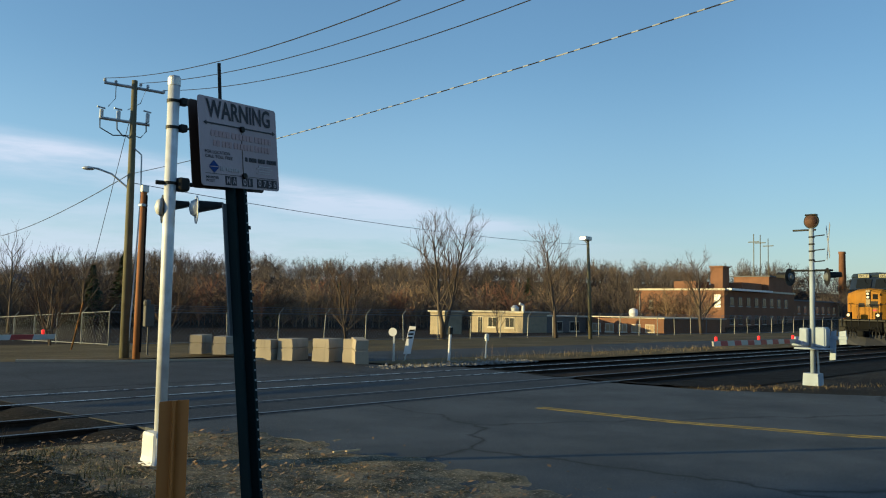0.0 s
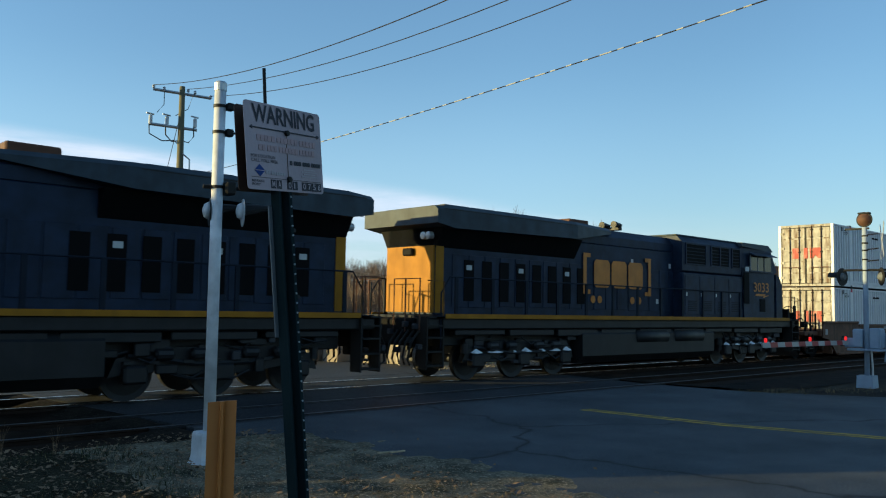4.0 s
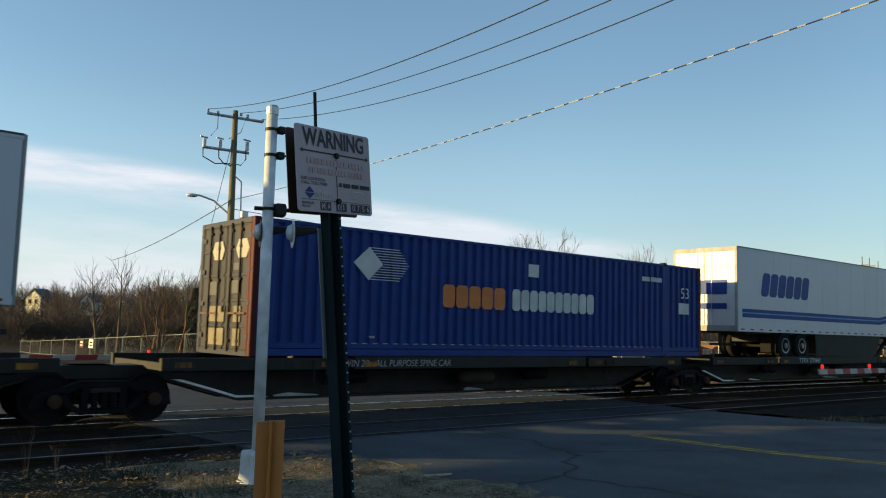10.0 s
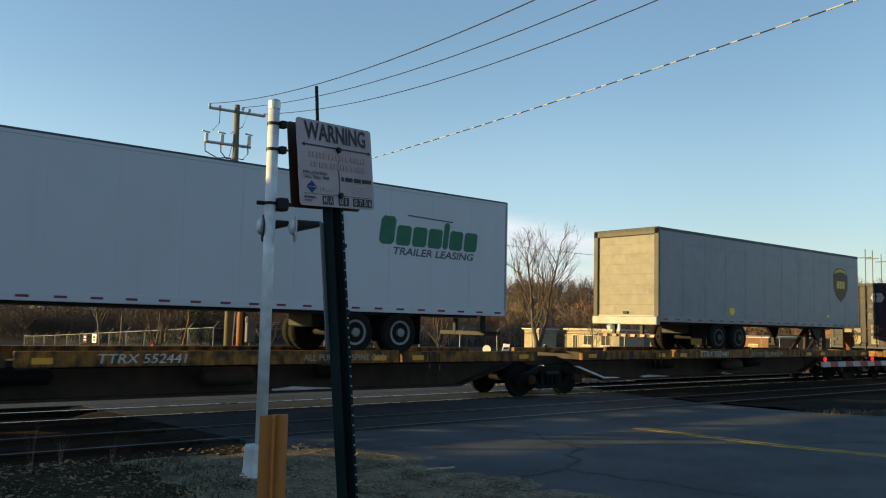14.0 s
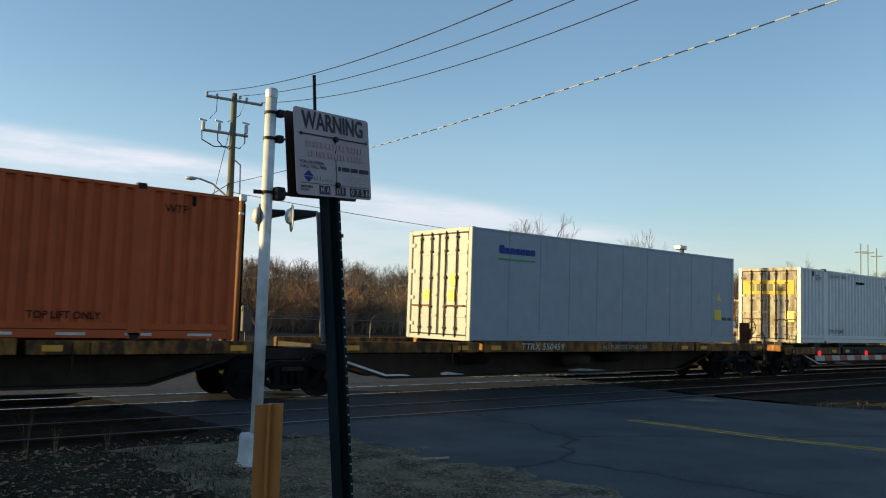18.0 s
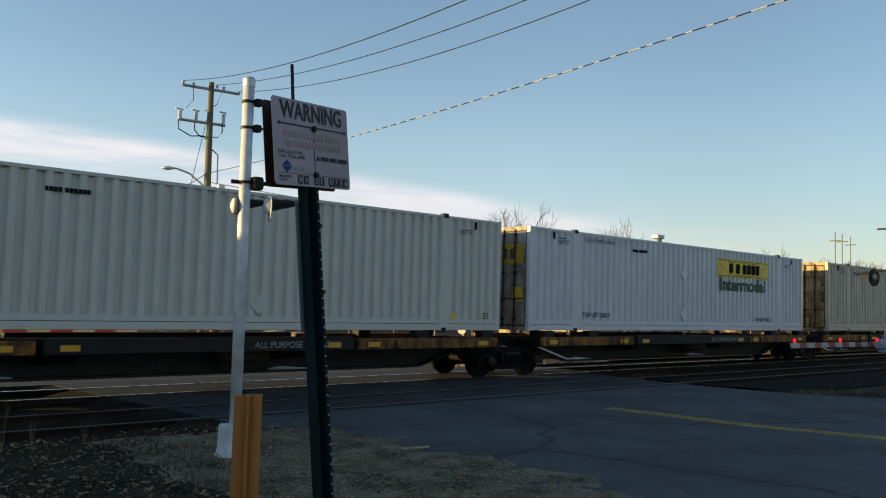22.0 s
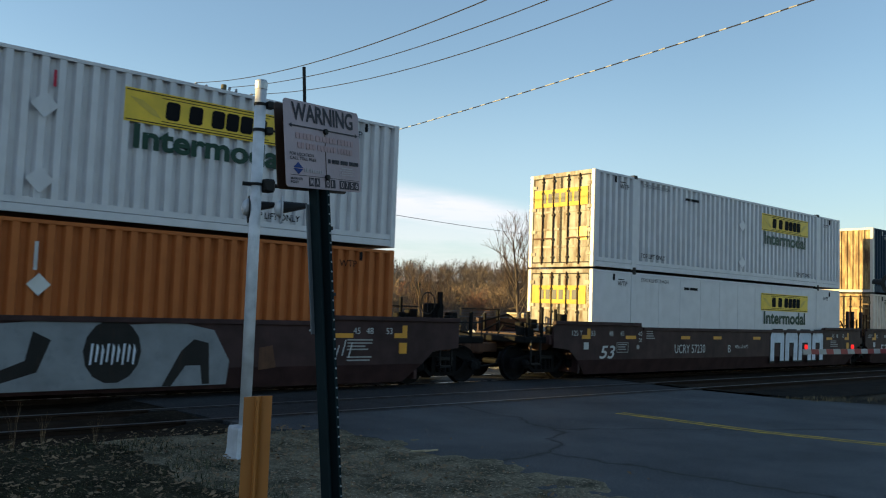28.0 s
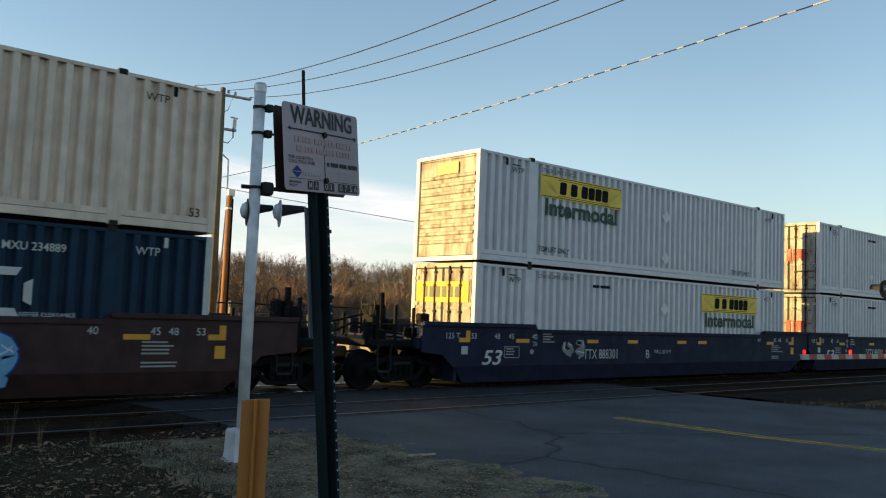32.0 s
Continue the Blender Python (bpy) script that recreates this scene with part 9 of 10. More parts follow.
    part("orange_bar", bars("AAAAA", 5.07, 1.20, 0.56, 2.15, NEAR - 0.002), paint("orange_lettering", (0.50, 0.16, 0.04)), c, "orange bars")
    part("white_bar", bars("AAAAAAAAAA", 7.45, 1.20, 0.56, 3.3, NEAR - 0.002), WHITEMARK, c, "white bars")
    pacer(c)
    t = trailer(186.62, 16.15, TRAILER, "white semi-trailer with blue bars and a long blue swoosh", False, skirt=(5.6, 11.2, SPINEBLK))
    part("blue_bar", bars("AAAAAA", 1.5, 3.40, 0.85, 3.5, NEAR - 0.003, slant=0.22), MBLUE, t, "slanted blue blocks")
    sw = Form().prism([(0.3, 2.92), (11.3, 2.92), (12.0, 3.02), (13.6, 3.75), (14.9, 4.15), (15.0, 3.95), (13.8, 3.45), (12.2, 2.72), (11.4, 2.62), (0.3, 2.62)], "y", NEAR - 0.006, NEAR - 0.002)
    part("swoosh", sw, MBLUE, t, "long blue swoosh")
    part("arrow_head", Form().prism([(14.7, 3.75), (15.3, 4.2), (14.6, 4.55), (14.85, 4.2), (14.2, 4.15)], "y", NEAR - 0.010, NEAR - 0.006), MBLUE, t)
    part("swoosh_light", Form().prism([(0.3, 2.80), (11.3, 2.80), (12.1, 2.90), (12.1, 2.86), (11.3, 2.76), (0.3, 2.76)], "y", NEAR - 0.009, NEAR - 0.006), LBLUE, t)
    part("small_bar", bars("aaa aaaaaa aaa", 12.3, 2.36, 0.12, 1.6, NEAR - 0.003, slant=0.2), XGREY, t)
    for x0_, x1_, z in ((0.0, 0.5, 3.42), (0.0, 0.5, 2.9)):
        part("door_bar", Form().box(-0.04, -0.03, -0.9, 0.3, z, z + 0.5 if z > 3 else z + 0.2), MBLUE, t)
    t = trailer(205.71, 16.15, UPSLIGHT, "grey semi-trailer with a brown shield and pale skirt", True, skirt=(4.4, 10.6, SKIRTGREY))
    shield(t, 1.35, 3.35)
    stripes(t, 16.15)
    say(t, "53", 0.35, 2.72, 0.16, XGREY)
    t = trailer(224.35, 16.15, TRAILER, "white semi-trailer with dark green bars near its rear", True)
    part("green_bar", bars("Aaaaiaa", 12.05, 3.70, 0.66, 3.05, NEAR - 0.003, slant=0.12), DKGREEN, t, "slanted dark green bars")
    say(t, "TRAILER LEASING", 12.5, 3.48, 0.17, XGREY, slant=0.2, bold=0.03, width=2.5, y=NEAR - 0.004)
    part("rule", Form().prism([(12.9, 4.44), (14.3, 4.40), (14.3, 4.37), (12.9, 4.41)], "y", NEAR - 0.007, NEAR - 0.003), XGREY, t)
    for y0, y1, z, h in ((-0.55, 0.2, 4.05, 0.2), (-0.5, 0.1, 3.88, 0.07), (-1.0, -0.4, 4.72, 0.14), (-0.2, 0.25, 2.95, 0.15)):
        part("nose_bar", Form().box(-0.012, 0.0, y0, y1, z, z + h), DKGREEN if z == 4.05 else XGREY, t)
    t = trailer(247.13, 13.72, UPSGREY, "grey semi-trailer with a roll-up rear door and a shield emblem", False, roll=True)
    shield(t, 11.5, 3.2)
    stripes(t, 13.72)
    part("sticker", Form().prism([(4.02, 2.42), (4.16, 2.42), (4.26, 2.54), (4.22, 2.66), (3.96, 2.66), (3.92, 2.54)], "y", NEAR - 0.008, NEAR - 0.003), YELLOW, t, "small yellow lifting sticker")
    part("sticker", Form().box(10.9, 11.1, NEAR - 0.008, NEAR - 0.003, 2.5, 2.6), YELLOW, t)
    c = container(263.80, 1.25, BLUE, "dark blue container with orange and white bars, red end posts", postmat=RED, endmat=BLUEDOOR, depth=0.065)
    part("orange_bar", bars("AAAAA", 5.07, 1.20, 0.56, 2.15, NEAR - 0.002), paint("orange_lettering", (0.50, 0.16, 0.04)), c, "orange bars")
    part("white_bar", bars("AAAAAAAAAA", 7.45, 1.20, 0.56, 3.3, NEAR - 0.002), WHITEMARK, c, "white bars")
    pacer(c)
    c = container(282.54, 1.25, RED_ORANGE, "red-orange corrugated container with pale placards", depth=0.055)
    stock_marks(c, num="AAAA AAAAAA")
    schneider(c, 1.75, 0.78)
    column = Form()
    for x, n in ((6.78, 4), (7.08, 6)):
        for i in range(n):
            column.box(x, x + 0.11, NEAR - 0.005, NEAR - 0.001, 2.56 - 0.115 * i, 2.63 - 0.115 * i)
    part("number_bar", column, BLACKMARK, c, "small dark upright bars")
    diamond(c, 7.95, 2.0, 0.24, WHITE)
    diamond(c, 7.95, 0.85, 0.24, WHITE)
    dash = Form().box(0.8, 1.3, NEAR - 0.004, NEAR - 0.001, 0.07, 0.12).mesh("reflector", WHITEMARK)
    for i in range(13):
        part("reflector", dash, WHITEMARK, c).location = (i * 1.2, 0, 0)
    c = container(305.08, 1.25, REEFER, "smooth pale refrigerated container with small blue and yellow stickers", length=12.19, posts=(), smooth=True, pitch=0.4)
    part("emblem_bar", bars("Aaaaaaa", 0.95, 2.28, 0.22, 1.35, NEAR - 0.002), MBLUE, c)
    part("emblem_rule", Form().box(0.95, 2.3, NEAR - 0.005, NEAR - 0.001, 2.12, 2.16), LIME, c)
    part("sticker", Form().box(11.0, 11.4, NEAR - 0.006, NEAR - 0.002, 0.75, 1.10), YELLOW, c)
    part("sticker", Form().prism([(11.1, 1.4), (11.4, 1.4), (11.25, 1.65)], "y", NEAR - 0.006, NEAR - 0.002), YELLOW, c)
    part("sticker", Form().box(11.15, 11.35, NEAR - 0.006, NEAR - 0.002, 1.9, 2.1), GREYMARK, c)
    part("small_bar", bars("AAA AAA", 11.45, 0.75, 0.10, 0.6, NEAR - 0.002), XGREY, c)
    for y, z in ((-0.55, 1.0), (0.45, 1.0), (-0.6, 1.4)):
        part("sticker", Form().box(-0.012, 0.0, y - 0.12, y + 0.12, z, z + 0.3), YELLOW, c)
    for x0_, m, lab in ((321.99, WHITE, "white corrugated container with a yellow panel and green lettering"), (374.10, WHITE, "white corrugated container with a yellow panel and green lettering")):
        c = container(x0_, 1.25, m, lab, depth=0.055)
        stock_marks(c, num="AAAA AAAAAA")
        hunt_panel(c, 10.1)
        hunt_door(c)
        diamond(c, 7.6, 0.55, 0.22, WHITE)
        diamond(c, 7.6, 1.9, 0.22, WHITE)
    for x0_, m, lab in ((339.44, TAN, "tan corrugated container with a sooty end"), (356.82, GREYWHITE, "pale grey-white corrugated container"), (392.58, TAN, "tan corrugated container with stained doors")):
        c = container(x0_, 1.25, m, lab, ends=("plain" if m is GREYWHITE else "doors", "plain"), depth=0.07)
        stock_marks(c, high=False, low=False, num="UPSU 602521" if x0_ > 390 else "AAAA AAAAAA")
        diamond(c, 9.0, 0.55, 0.22, GREYMARK if m is TAN else m)
        say(c, "53", 15.5, 0.3, 0.17)
        part("sticker", Form().box(14.4, 14.6, NEAR - 0.006, NEAR - 0.002, 0.3, 0.42), YELLOW, c)

    # stack trains of three wells
    for bog, xs, mark, lets, lab in (
            ((411.2, 431.5, 451.0, 470.7), (413.64, 433.19, 452.70), "UCRY 57008", "BCA", "dark maroon three-well stack car with sprayed silver shapes"),
            ((474.4, 493.9, 513.4, 533.2), (476.15, 495.63, 515.09), "UCRY 57230", "BCA", "dark maroon three-well stack car with sprayed green and blue shapes")):
        t = rolling("stack_car", bog[0], lab, "freight car", "stack cars")
        for i, x in enumerate(xs):
            well_unit(t, x - bog[0], WELLDARK, "dark", "coupler" if i == 0 else "artic", "coupler" if i == 2 else "artic", mark, lets[i])
        for b in bog:
            truck(t, b - bog[0])
        for x, w in ((0.0, -1), (bog[-1] - bog[0], 1)):
            coupler(t, x + w * 0.9, w)
            end_platform(t, *sorted((x - w * 0.6, x + w * 1.1)), WELLDARK, w > 0)
        for b in bog[1:3]:
            for dx, mm in ((-0.75, WELLDARK), (-0.3, SPINEBLK), (0.55, WELLDARK)):
                part("stanchion", Form().box(b - bog[0] + dx - 0.08, b - bog[0] + dx + 0.08, -1.3, -1.2, 1.2, 2.35), mm, t)
            rng = random.Random(int(b))
            for i in range(13):
                cx, cy, cz = b - bog[0] + rng.uniform(-0.95, 0.95), rng.uniform(-1.35, 0.3), rng.uniform(1.25, 1.75)
                if i % 4 == 0:
                    part("brake_pipe", Form().tube([(cx - 0.4, cy, cz), (cx, cy - 0.08, cz + 0.18), (cx + 0.4, cy, cz - 0.05)], 0.028, 6), GREASE, t)
                elif i % 4 == 1:
                    part("hand_rail", Form().tube([(cx, -1.32, 1.2), (cx, -1.32, cz + 0.5), (cx + 0.3, -1.32, cz + 0.5), (cx + 0.3, -1.32, 1.2)], 0.02, 6), GREASE, t)
                else:
                    part("valve_box", Form().box(cx - 0.12, cx + 0.14, cy - 0.1, cy + 0.1, cz - 0.18, cz + 0.1, 0.03), PLOWGREY if i % 5 == 0 else GREASE, t)
            for i in range(7):
                cx, cz = b - bog[0] + rng.uniform(-1.0, 1.0), rng.uniform(0.5, 1.05)
                part("brake_rod", Form().tube([(cx - 0.35, -1.30, cz), (cx + 0.35, -1.30, cz + rng.uniform(-0.15, 0.15))], 0.025, 6), PLOWGREY, t)
            part("ladder", Form().box(b - bog[0] - 0.2, b - bog[0] + 0.2, -1.5, -1.46, 0.5, 0.54).box(b - bog[0] - 0.2, b - bog[0] + 0.2, -1.5, -1.46, 0.85, 0.89).box(b - bog[0] - 0.2, b - bog[0] - 0.16, -1.5, -1.46, 0.4, 1.3).box(b - bog[0] + 0.16, b - bog[0] + 0.2, -1.5, -1.46, 0.4, 1.3), DARKIRON, t)
        y = WELL_Y - 0.006
        if mark.endswith("008"):
            o = xs[1] - bog[0]
            block_letters(t, o + 8.2, 0.40, 0.88, (0.75, 0.8, 0.8, 0.8), SPRAYWHITE, SPINEBLK, y, 3, 0.06)
            o = xs[2] - bog[0]
            band = [(o + 6.7, 0.22), (o + 11.9, 0.24), (o + 11.95, 0.7), (o + 11.6, 1.3), (o + 10.9, 1.44), (o + 9.9, 1.38), (o + 8.8, 1.46), (o + 7.6, 1.36), (o + 6.9, 1.2), (o + 6.55, 0.7)]
            part("graffiti_fill", Form().prism(band, "y", y - 0.003, y), SPRAYGREY, t, "wide sprayed silver patch")
            part("graffiti_disc", Form().prism([(o + 9.66 + 0.52 * math.cos(a), 0.90 + 0.58 * math.sin(a)) for a in [0.4488 * i for i in range(14)]], "y", y - 0.006, y - 0.003), SPINEBLK, t, "black sprayed disc")
            for i in range(9):
                q = o + 9.26 + 0.095 * i
                part("graffiti_stroke", Form().prism([(q, 0.66 + 0.05 * (i % 2)), (q + 0.03, 0.66 + 0.05 * (i % 2)), (q + 0.06, 1.04 - 0.06 * (i % 3)), (q + 0.02, 1.04)], "y", y - 0.009, y - 0.006), SPRAYWHITE, t)
            part("graffiti_wedge", Form().prism([(o + 10.6, 0.24), (o + 10.78, 0.24), (o + 11.05, 0.62), (o + 11.35, 0.62), (o + 11.4, 0.26), (o + 11.55, 0.26), (o + 11.5, 1.05), (o + 11.2, 1.12), (o + 10.95, 0.9)], "y", y - 0.006, y - 0.003), SPINEBLK, t, "black sprayed wedge")
            part("graffiti_wedge", Form().prism([(o + 7.0, 0.4), (o + 7.6, 0.3), (o + 8.4, 0.55), (o + 8.6, 1.1), (o + 8.3, 1.25), (o + 8.2, 0.75), (o + 7.6, 0.5), (o + 7.3, 0.8), (o + 7.5, 1.15), (o + 7.1, 1.1)], "y", y - 0.006, y - 0.003), SPINEBLK, t, "black sprayed curve")
            part("graffiti_fill", Form().prism([(o + 12.6, 0.5), (o + 13.0, 0.55), (o + 12.9, 1.0), (o + 12.6, 0.95)], "y", y - 0.002, y), WELLBROWN, t, "small faded red tag")
            for i in range(5):
                q = o + 14.1 + 0.17 * i
                part("graffiti_stroke", Form().prism([(q, 0.72 + 0.05 * (i % 2)), (q + 0.03, 0.72 + 0.05 * (i % 2)), (q + 0.12, 1.12 - 0.06 * (i % 3)), (q + 0.09, 1.12 - 0.06 * (i % 3))], "y", y - 0.002, y), WHITEMARK, t)
            blob_letters(t, o + 1.0, 1.25, 0.2, (0.2, 0.2, 0.2), LBLUE, SPINEBLK, y, 13)
            o = xs[0] - bog[0]
            blob_letters(t, o + 9.5, 0.5, 0.7, (0.7, 0.8, 0.7), LBLUE, SPINEBLK, y, 22, gap=0.1)
        else:
            o = xs[0] - bog[0]
            block_letters(t, o + 9.9, 0.38, 1.12, (1.0, 0.95, 1.0, 0.9), SPRAYWHITE, SPINEBLK, y, 8, 0.05)
            o = xs[1] - bog[0]
            block_letters(t, o + 9.1, 0.30, 1.15, (0.9, 0.85, 0.9, 0.85), SPRAYGREEN, SPINEBLK, y, 9, 0.1)
            o = xs[2] - bog[0]
            blob_letters(t, o + 3.1, 0.60, 0.6, (0.5, 0.5, 0.45, 0.4), LBLUE, MBLUE, y, 15, 0.3)
            blob_letters(t, o + 9.4, 0.35, 1.0, (0.9, 0.7, 0.75, 0.7), LBLUE, MBLUE, y, 16)
            put_letters(t, "REEFER CLEARANCE", o + 12.6, 1.54, 0.07, WHITEMARK, y=WELL_Y - 0.075)
    t = rolling("stack_car", 536.3, "dark blue stack car with pale stencilled marks", "freight car", "stack cars")
    well_unit(t, 538.46 - 536.3, WELLBLUE, "dark", "coupler", "artic", "DTTX 888301", "B")
    well_unit(t, 557.53 - 536.3, WELLBLUE, "dark", "artic", "coupler", "DTTX 888301", "A")
    for x in (0.0, 19.7, 39.6):
        truck(t, x)
    coupler(t, -0.9, -1)
    end_platform(t, -1.1, 0.6, WELLBLUE, True)
    blob_letters(t, 5.3, 0.75, 0.5, (0.45, 0.45), SPRAYGREY, SPINEBLK, WELL_Y - 0.006, 31)

    # the boxes in them
    for x in (413.64,):
        for z, m in ((0.30, ORANGE), (3.26, RED_ORANGE)):
            c = container(x, z, m, "orange corrugated container with dark bars")
            stock_marks(c, low=False)
            schneider(c, 2.75, 0.55 if z < 1 else 0.0)
            for zz in (0.85, 2.0):
                diamond(c, 9.0, zz, 0.22, WHITE if m is RED_ORANGE else m)
    for x in (433.19, 452.70):
        c = container(x, 0.30, ORANGE, "orange corrugated container with dark bars")
        stock_marks(c, low=False)
        schneider(c, 2.15, 0.68)
        diamond(c, 8.4, 1.75, 0.2, GALV)
        part("red_strip", Form().box(8.3, 8.36, NEAR - 0.006, NEAR - 0.001, 2.0, 2.5), WHITEMARK, c)
        c = container(x, 3.26, WHITE, "white corrugated container with a yellow panel and green lettering")
        stock_marks(c, num="AAAA AAAAAA")
        hunt_panel(c, 10.1)
        hunt_door(c)
        for zz in (0.62, 1.95):
            diamond(c, 8.3, zz, 0.24, WHITE)
        part("red_strip", Form().box(8.42, 8.47, NEAR - 0.006, NEAR - 0.001, 2.3, 2.6), XRED, c)
    for x, z, smooth in ((476.15, 0.30, True), (476.15, 3.26, False)):
        c = container(x, z, WHITE, "smooth white container with a yellow panel and green lettering" if smooth else "white corrugated container with a yellow panel and green lettering", smooth=smooth)
        stock_marks(c, num="AAAA AAAAAA", low=not smooth)
        hunt_panel(c, 10.1)
        hunt_door(c)
        if not smooth:
            for zz in (0.62, 1.95):
                diamond(c, 8.3, zz, 0.22, WHITE)
    c = container(495.63, 3.26, NAVY, "navy corrugated container with pale end posts and a white placard", postmat=GREYWHITE, endmat=TANDOOR, depth=0.08, ends=("plain", "plain"), bottom=0.30)
    stock_marks(c, WHITEMARK, high=False)
    umax(c, 3.4, 1.45)
    diamond(c, 8.55, 1.75, 0.24, WHITE)
    c = container(495.63, 0.30, CREAM, "cream corrugated container with sunlit rusty doors", depth=0.085)
    stock_marks(c, high=False, num="AAAA A")
    c = container(515.09, 3.26, CREAM, "cream corrugated container with dark-streaked doors")
    stock_marks(c, high=False, low=False, num="AAAAAA")
    diamond(c, 9.5, 0.6, 0.22, GREYMARK)
    say(c, "53", 15.6, 0.3, 0.17)
    c = container(515.09, 0.30, NAVY, "navy corrugated container with a white emblem", postmat=WHITEMARK)
    stock_marks(c, WHITEMARK, high=False)
    umax(c, 10.45, 1.45)
    say(c, "MXU 234889", 12.34, 2.38, 0.14, WHITEMARK, width=1.04, bold=0.02)
    for z, ends in ((0.30, "doors"), (3.26, "ribbed")):
        c = container(538.46, z, WHITE, "white corrugated container with a yellow panel and green lettering", ends=(ends, "plain"))
        stock_marks(c, num="AAAA AAAAAA" if z < 1 else None)
        hunt_panel(c, 10.9 if z < 1 else 2.75)
        if z < 1:
            hunt_door(c)
        else:
            part("yellow_panel", Form().box(0.005, 0.012, -0.45, 0.35, 2.35, 2.65), YELLOW, c)
        for zz in (0.62, 1.95):
            diamond(c, 8.3, zz, 0.22, WHITE)
    for z in (0.30, 3.26):
        c = container(557.53, z, WHITE, "white corrugated container with red and dark grey bars, yellow-stained doors")
        stock_marks(c, num="AAAA AAAAAA", high=False, low=False)
        part("red_bar", bars("AAA", 9.35, 1.3, 0.52, 1.15, NEAR - 0.002), XRED, c, "three red blocks")
        part("grey_bar", bars("Aaaiadiaa", 10.55, 1.3, 0.5, 2.2, NEAR - 0.002), XGREY, c, "row of dark grey bars")
        part("door_bar", Form().prism([(-0.72, 1.3), (-0.58, 1.3), (-0.46, 1.45), (-0.34, 1.3), (-0.2, 1.3), (-0.2, 1.8), (-0.72, 1.8)], "x", -0.008, 0.0).box(-0.008, 0.0, -0.1, 0.08, 1.3, 1.8).box(-0.008, 0.0, 0.3, 0.62, 1.3, 1.8), DOORRED, c, "faded red blocks on the doors")
        diamond(c, 5.0, 0.9, 0.2, WHITE)


def pacer(c):
    d = Form().prism([(2.88, 1.73), (3.27, 2.11), (2.88, 2.49), (2.46, 2.11)], "y", NEAR - 0.006, NEAR - 0.002)
    part("diamond_emblem", d, WHITEMARK, c, "white diamond emblem")
    g = Form()
    for i in range(13):
        g.box(3.29 - 0.064 * abs(i - 6), 4.02 - 0.045 * abs(i - 6), NEAR - 0.005, NEAR - 0.002, 1.745 + i * 0.06, 1.761 + i * 0.06)
    part("emblem_lines", g, WHITEMARK, c)
    part("label", Form().box(8.05, 8.45, NEAR - 0.006, NEAR - 0.002, 2.12, 2.46), WHITEMARK, c, "white square label")
    say(c, "53", 15.0, 1.85, 0.34, WHITEMARK)
    part("label", Form().box(14.9, 15.45, NEAR - 0.006, NEAR - 0.002, 1.35, 1.7), WHITEMARK, c, "white square label")
    part("number_bar", bars("AAAA AAAAAA", 13.0, 2.3, 0.14, 1.0, NEAR), WHITEMARK, c)
    dash = Form().box(2.18, 2.32, NEAR - 0.005, NEAR - 0.001, 0.288, 0.306).mesh("reflector", GREYMARK)
    for i in range(41):
        part("reflector", dash, GREYMARK, c).location = (i * 0.29, 0, 0)
    part("label", Form().box(2.95, 3.1, NEAR - 0.005, NEAR - 0.001, 0.42, 0.47), GREYMARK, c, "small pale plate")
    for y, z, h in ((-0.8, 2.05, 0.4), (0.35, 2.05, 0.4)):
        part("door_panel", Form().prism([(y - 0.30, z + h / 2), (y - 0.18, z + h), (y + 0.18, z + h), (y + 0.30, z + h / 2), (y + 0.18, z), (y - 0.18, z)], "x", -0.008, 0.0), GREYMARK, c, "pale six-sided panel on the door")
    for y in (-0.66, 0.10, 0.5):
        for z, h in ((0.20, 0.36), (0.70, 0.34)):
            part("door_label", Form().box(-0.008, 0.012, y - 0.16, y + 0.16, z, z + h), STAINEDGOLD, c, "pale grimy panel")
    for y, z, w, h in ((-0.55, 1.30, 0.17, 0.28), (-0.55, 1.80, 0.13, 0.15), (0.55, 1.28, 0.20, 0.3), (0.0, 0.9, 0.09, 0.14)):
        part("door_label", Form().box(-0.008, 0.012, y - w, y + w, z, z + h), GREYDIM, c)
    part("end_stripe", Form().box(-0.006, 0.03, NEAR + 0.138, NEAR + 0.26, 0.13, 2.76, 0.004), RED, c, "dark red post plate")


def schneider(c, x, dz=0.0):
    part("black_bar", bars("AAAAAAAAA", x, 1.02 + dz, 0.42, 2.25, NEAR - 0.002, slant=0.15), BLACKMARK, c, "slanted black bars")
    part("rule", Form().box(x - 0.1, x + 2.25, NEAR - 0.006, NEAR - 0.002, 0.88 + dz, 0.96 + dz), BLACKMARK, c)
    part("small_bar", bars("aaaaaaaaaaaa", x + 0.9, 0.74 + dz, 0.12, 1.3, NEAR - 0.002), BLACKMARK, c)
    g = Form()
    for i in range(9):
        y = -0.95 + i * 0.21
        g.box(-0.008, 0.0, y, y + 0.15, 1.75, 2.05)
    part("door_bar", g, BLACKMARK, c, "faint dark bars on the doors")


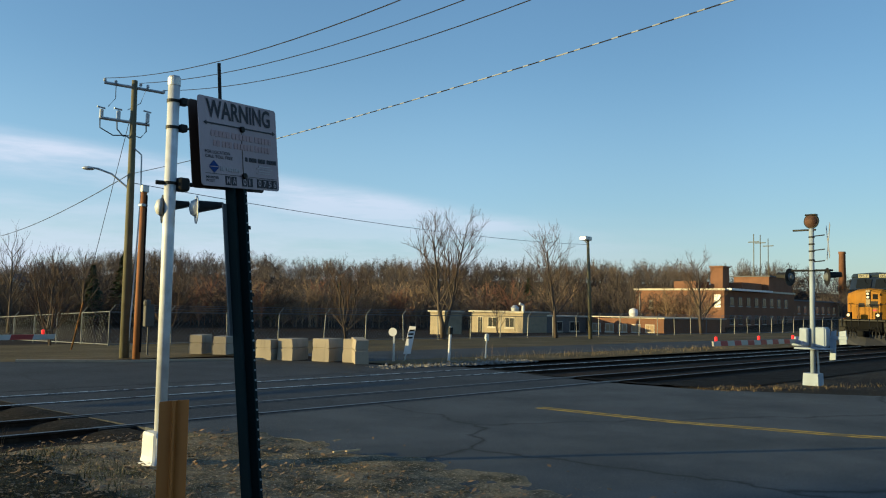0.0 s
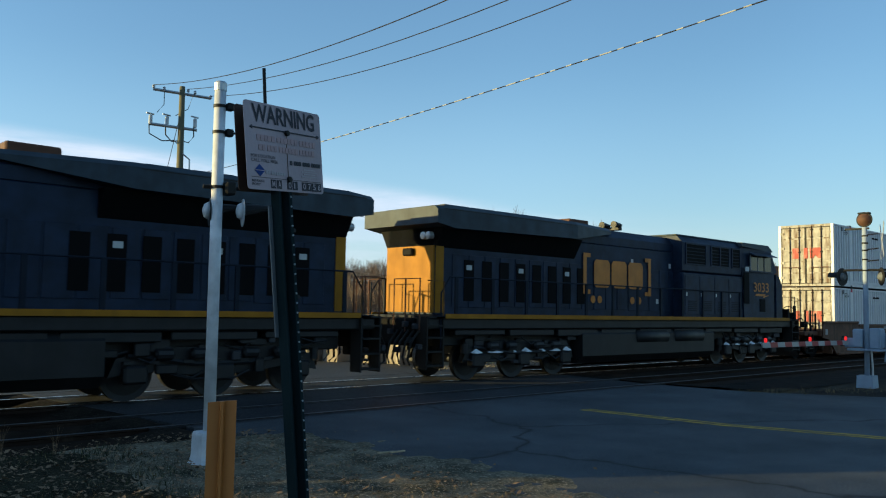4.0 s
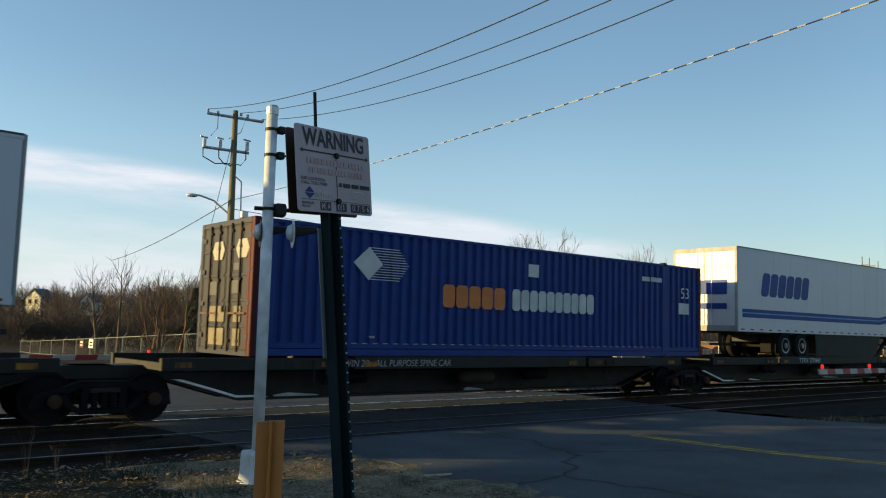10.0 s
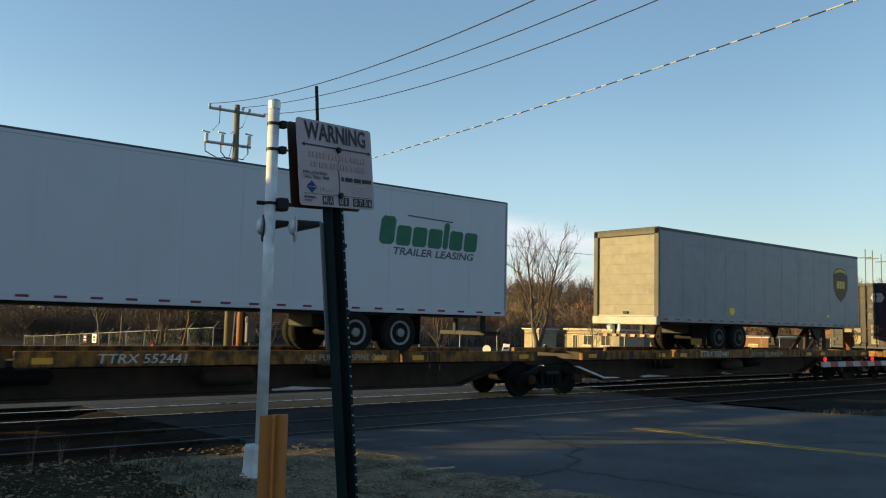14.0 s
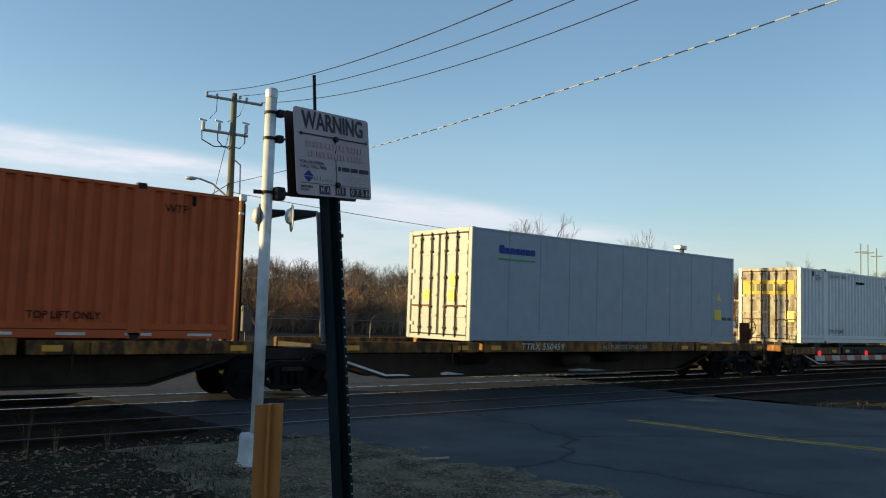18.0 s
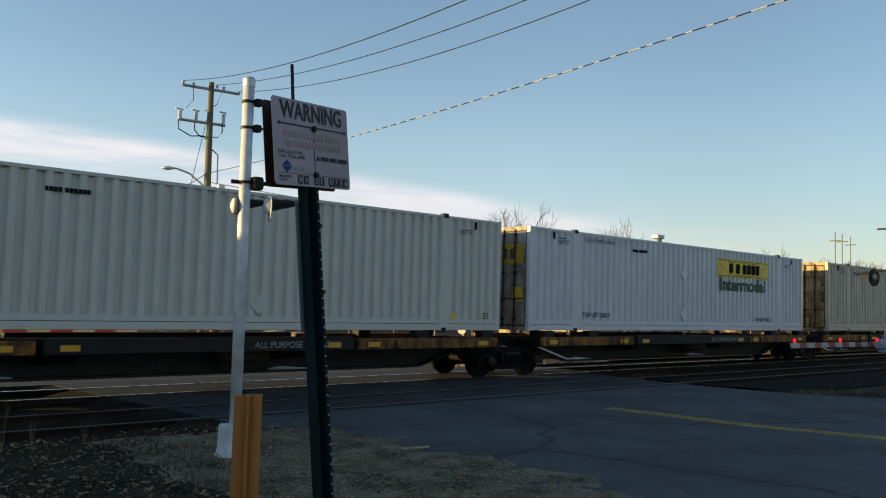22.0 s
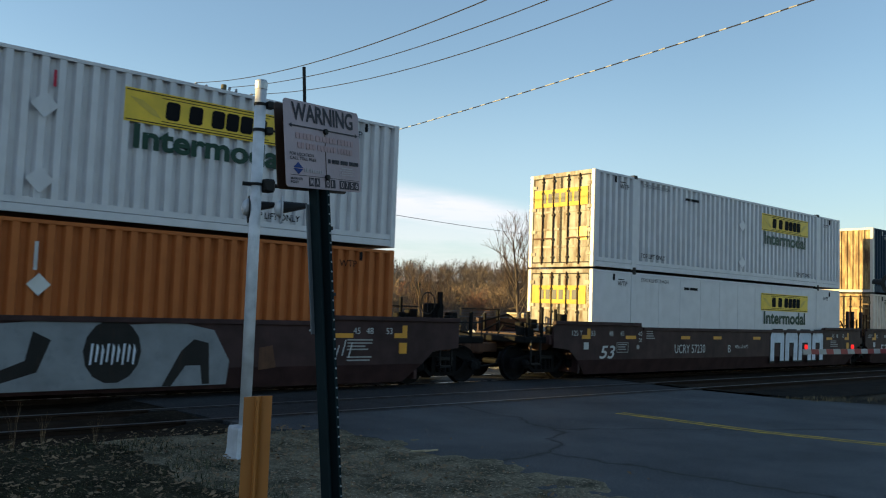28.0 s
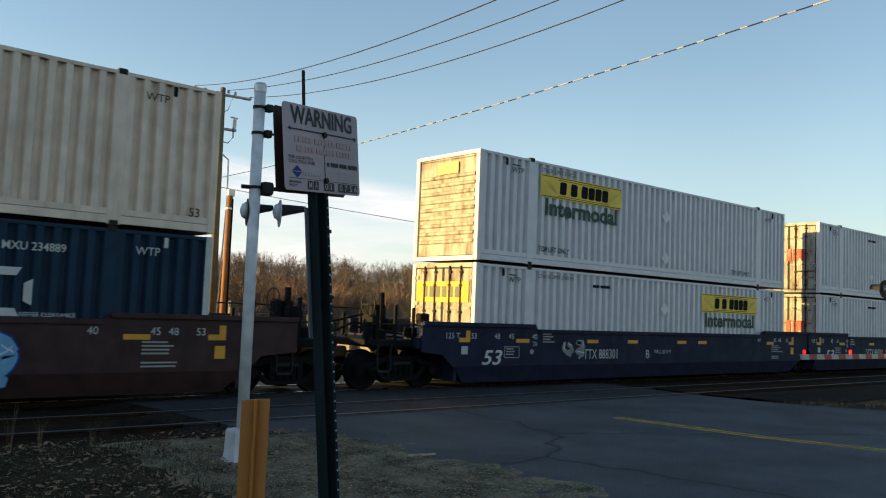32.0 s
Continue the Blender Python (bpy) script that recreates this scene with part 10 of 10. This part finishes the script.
def umax(c, x, z):
    part("white_bar", bars("AAAA", x, z, 0.38, 1.45, NEAR - 0.002), WHITEMARK, c, "four white blocks")
    e = Form()
    for k in range(4):
        a0 = math.pi / 2 * k
        o = []
        for r, da in ((0.42, -0.5), (0.42, 0.5), (0.28, 0.5), (0.28, -0.5)):
            q = r / max(0.5, math.cos(da))
            o.append((x + 2.0 + q * math.cos(a0 + da), z + 0.2 + q * math.sin(a0 + da)))
        e.prism(o, "y", NEAR - 0.006, NEAR - 0.002)
    part("knot_emblem", e, WHITEMARK, c, "white knot-like emblem")


def shield(t, x, z):
    o = [(x, z + 1.05), (x + 0.2, z + 1.25), (x + 0.6, z + 1.32), (x + 1.0, z + 1.25), (x + 1.2, z + 1.05), (x + 1.2, z + 0.5), (x + 1.0, z + 0.2), (x + 0.6, z - 0.05), (x + 0.2, z + 0.2), (x, z + 0.5)]
    s = part("shield_emblem", Form().prism(o, "y", NEAR - 0.008, NEAR - 0.003), BRONZE, t, "brown and gold shield emblem")
    part("shield_top", Form().prism([(x + 0.04, z + 1.04), (x + 0.22, z + 1.21), (x + 0.6, z + 1.28), (x + 0.98, z + 1.21), (x + 1.16, z + 1.04), (x + 0.9, z + 1.12), (x + 0.6, z + 1.15), (x + 0.3, z + 1.12)], "y", NEAR - 0.011, NEAR - 0.008), GOLD, s)
    part("shield_bar", bars("aaa", x + 0.25, z + 0.48, 0.42, 0.7, NEAR - 0.008), GOLD, s)


def stripes(t, L):
    f = Form().box(0.2, L - 0.1, NEAR - 0.007, NEAR - 0.003, 4.66, 4.685).box(0.2, L - 0.1, NEAR - 0.007, NEAR - 0.003, 4.57, 4.59)
    part("pinstripe", f, RAILGREY, t, "two thin pale stripes")


def motions():
    for t, x0 in MOVING:
        z = t.location.z
        walk(t, [(s, pose(x0 - d, CY, z)) for s, d in ROLL])


build_ground()
build_roads()
build_tracks()
build_litter()
build_mast()
build_sign()
build_signal()
build_gate("crossing_gate", (23.9, 9.15, 1.17), (19.15, 9.28, 1.14), "lowered red and white crossing gate with red lamps", 13)
build_gate("crossing_gate", (-0.6, 19.8, 1.05), (7.9, 20.2, 1.01), "lowered red and white gate on the far side", 17)
build_poles()
build_blocks()
build_fence()
build_buildings()
build_trees()
build_train()
motions()
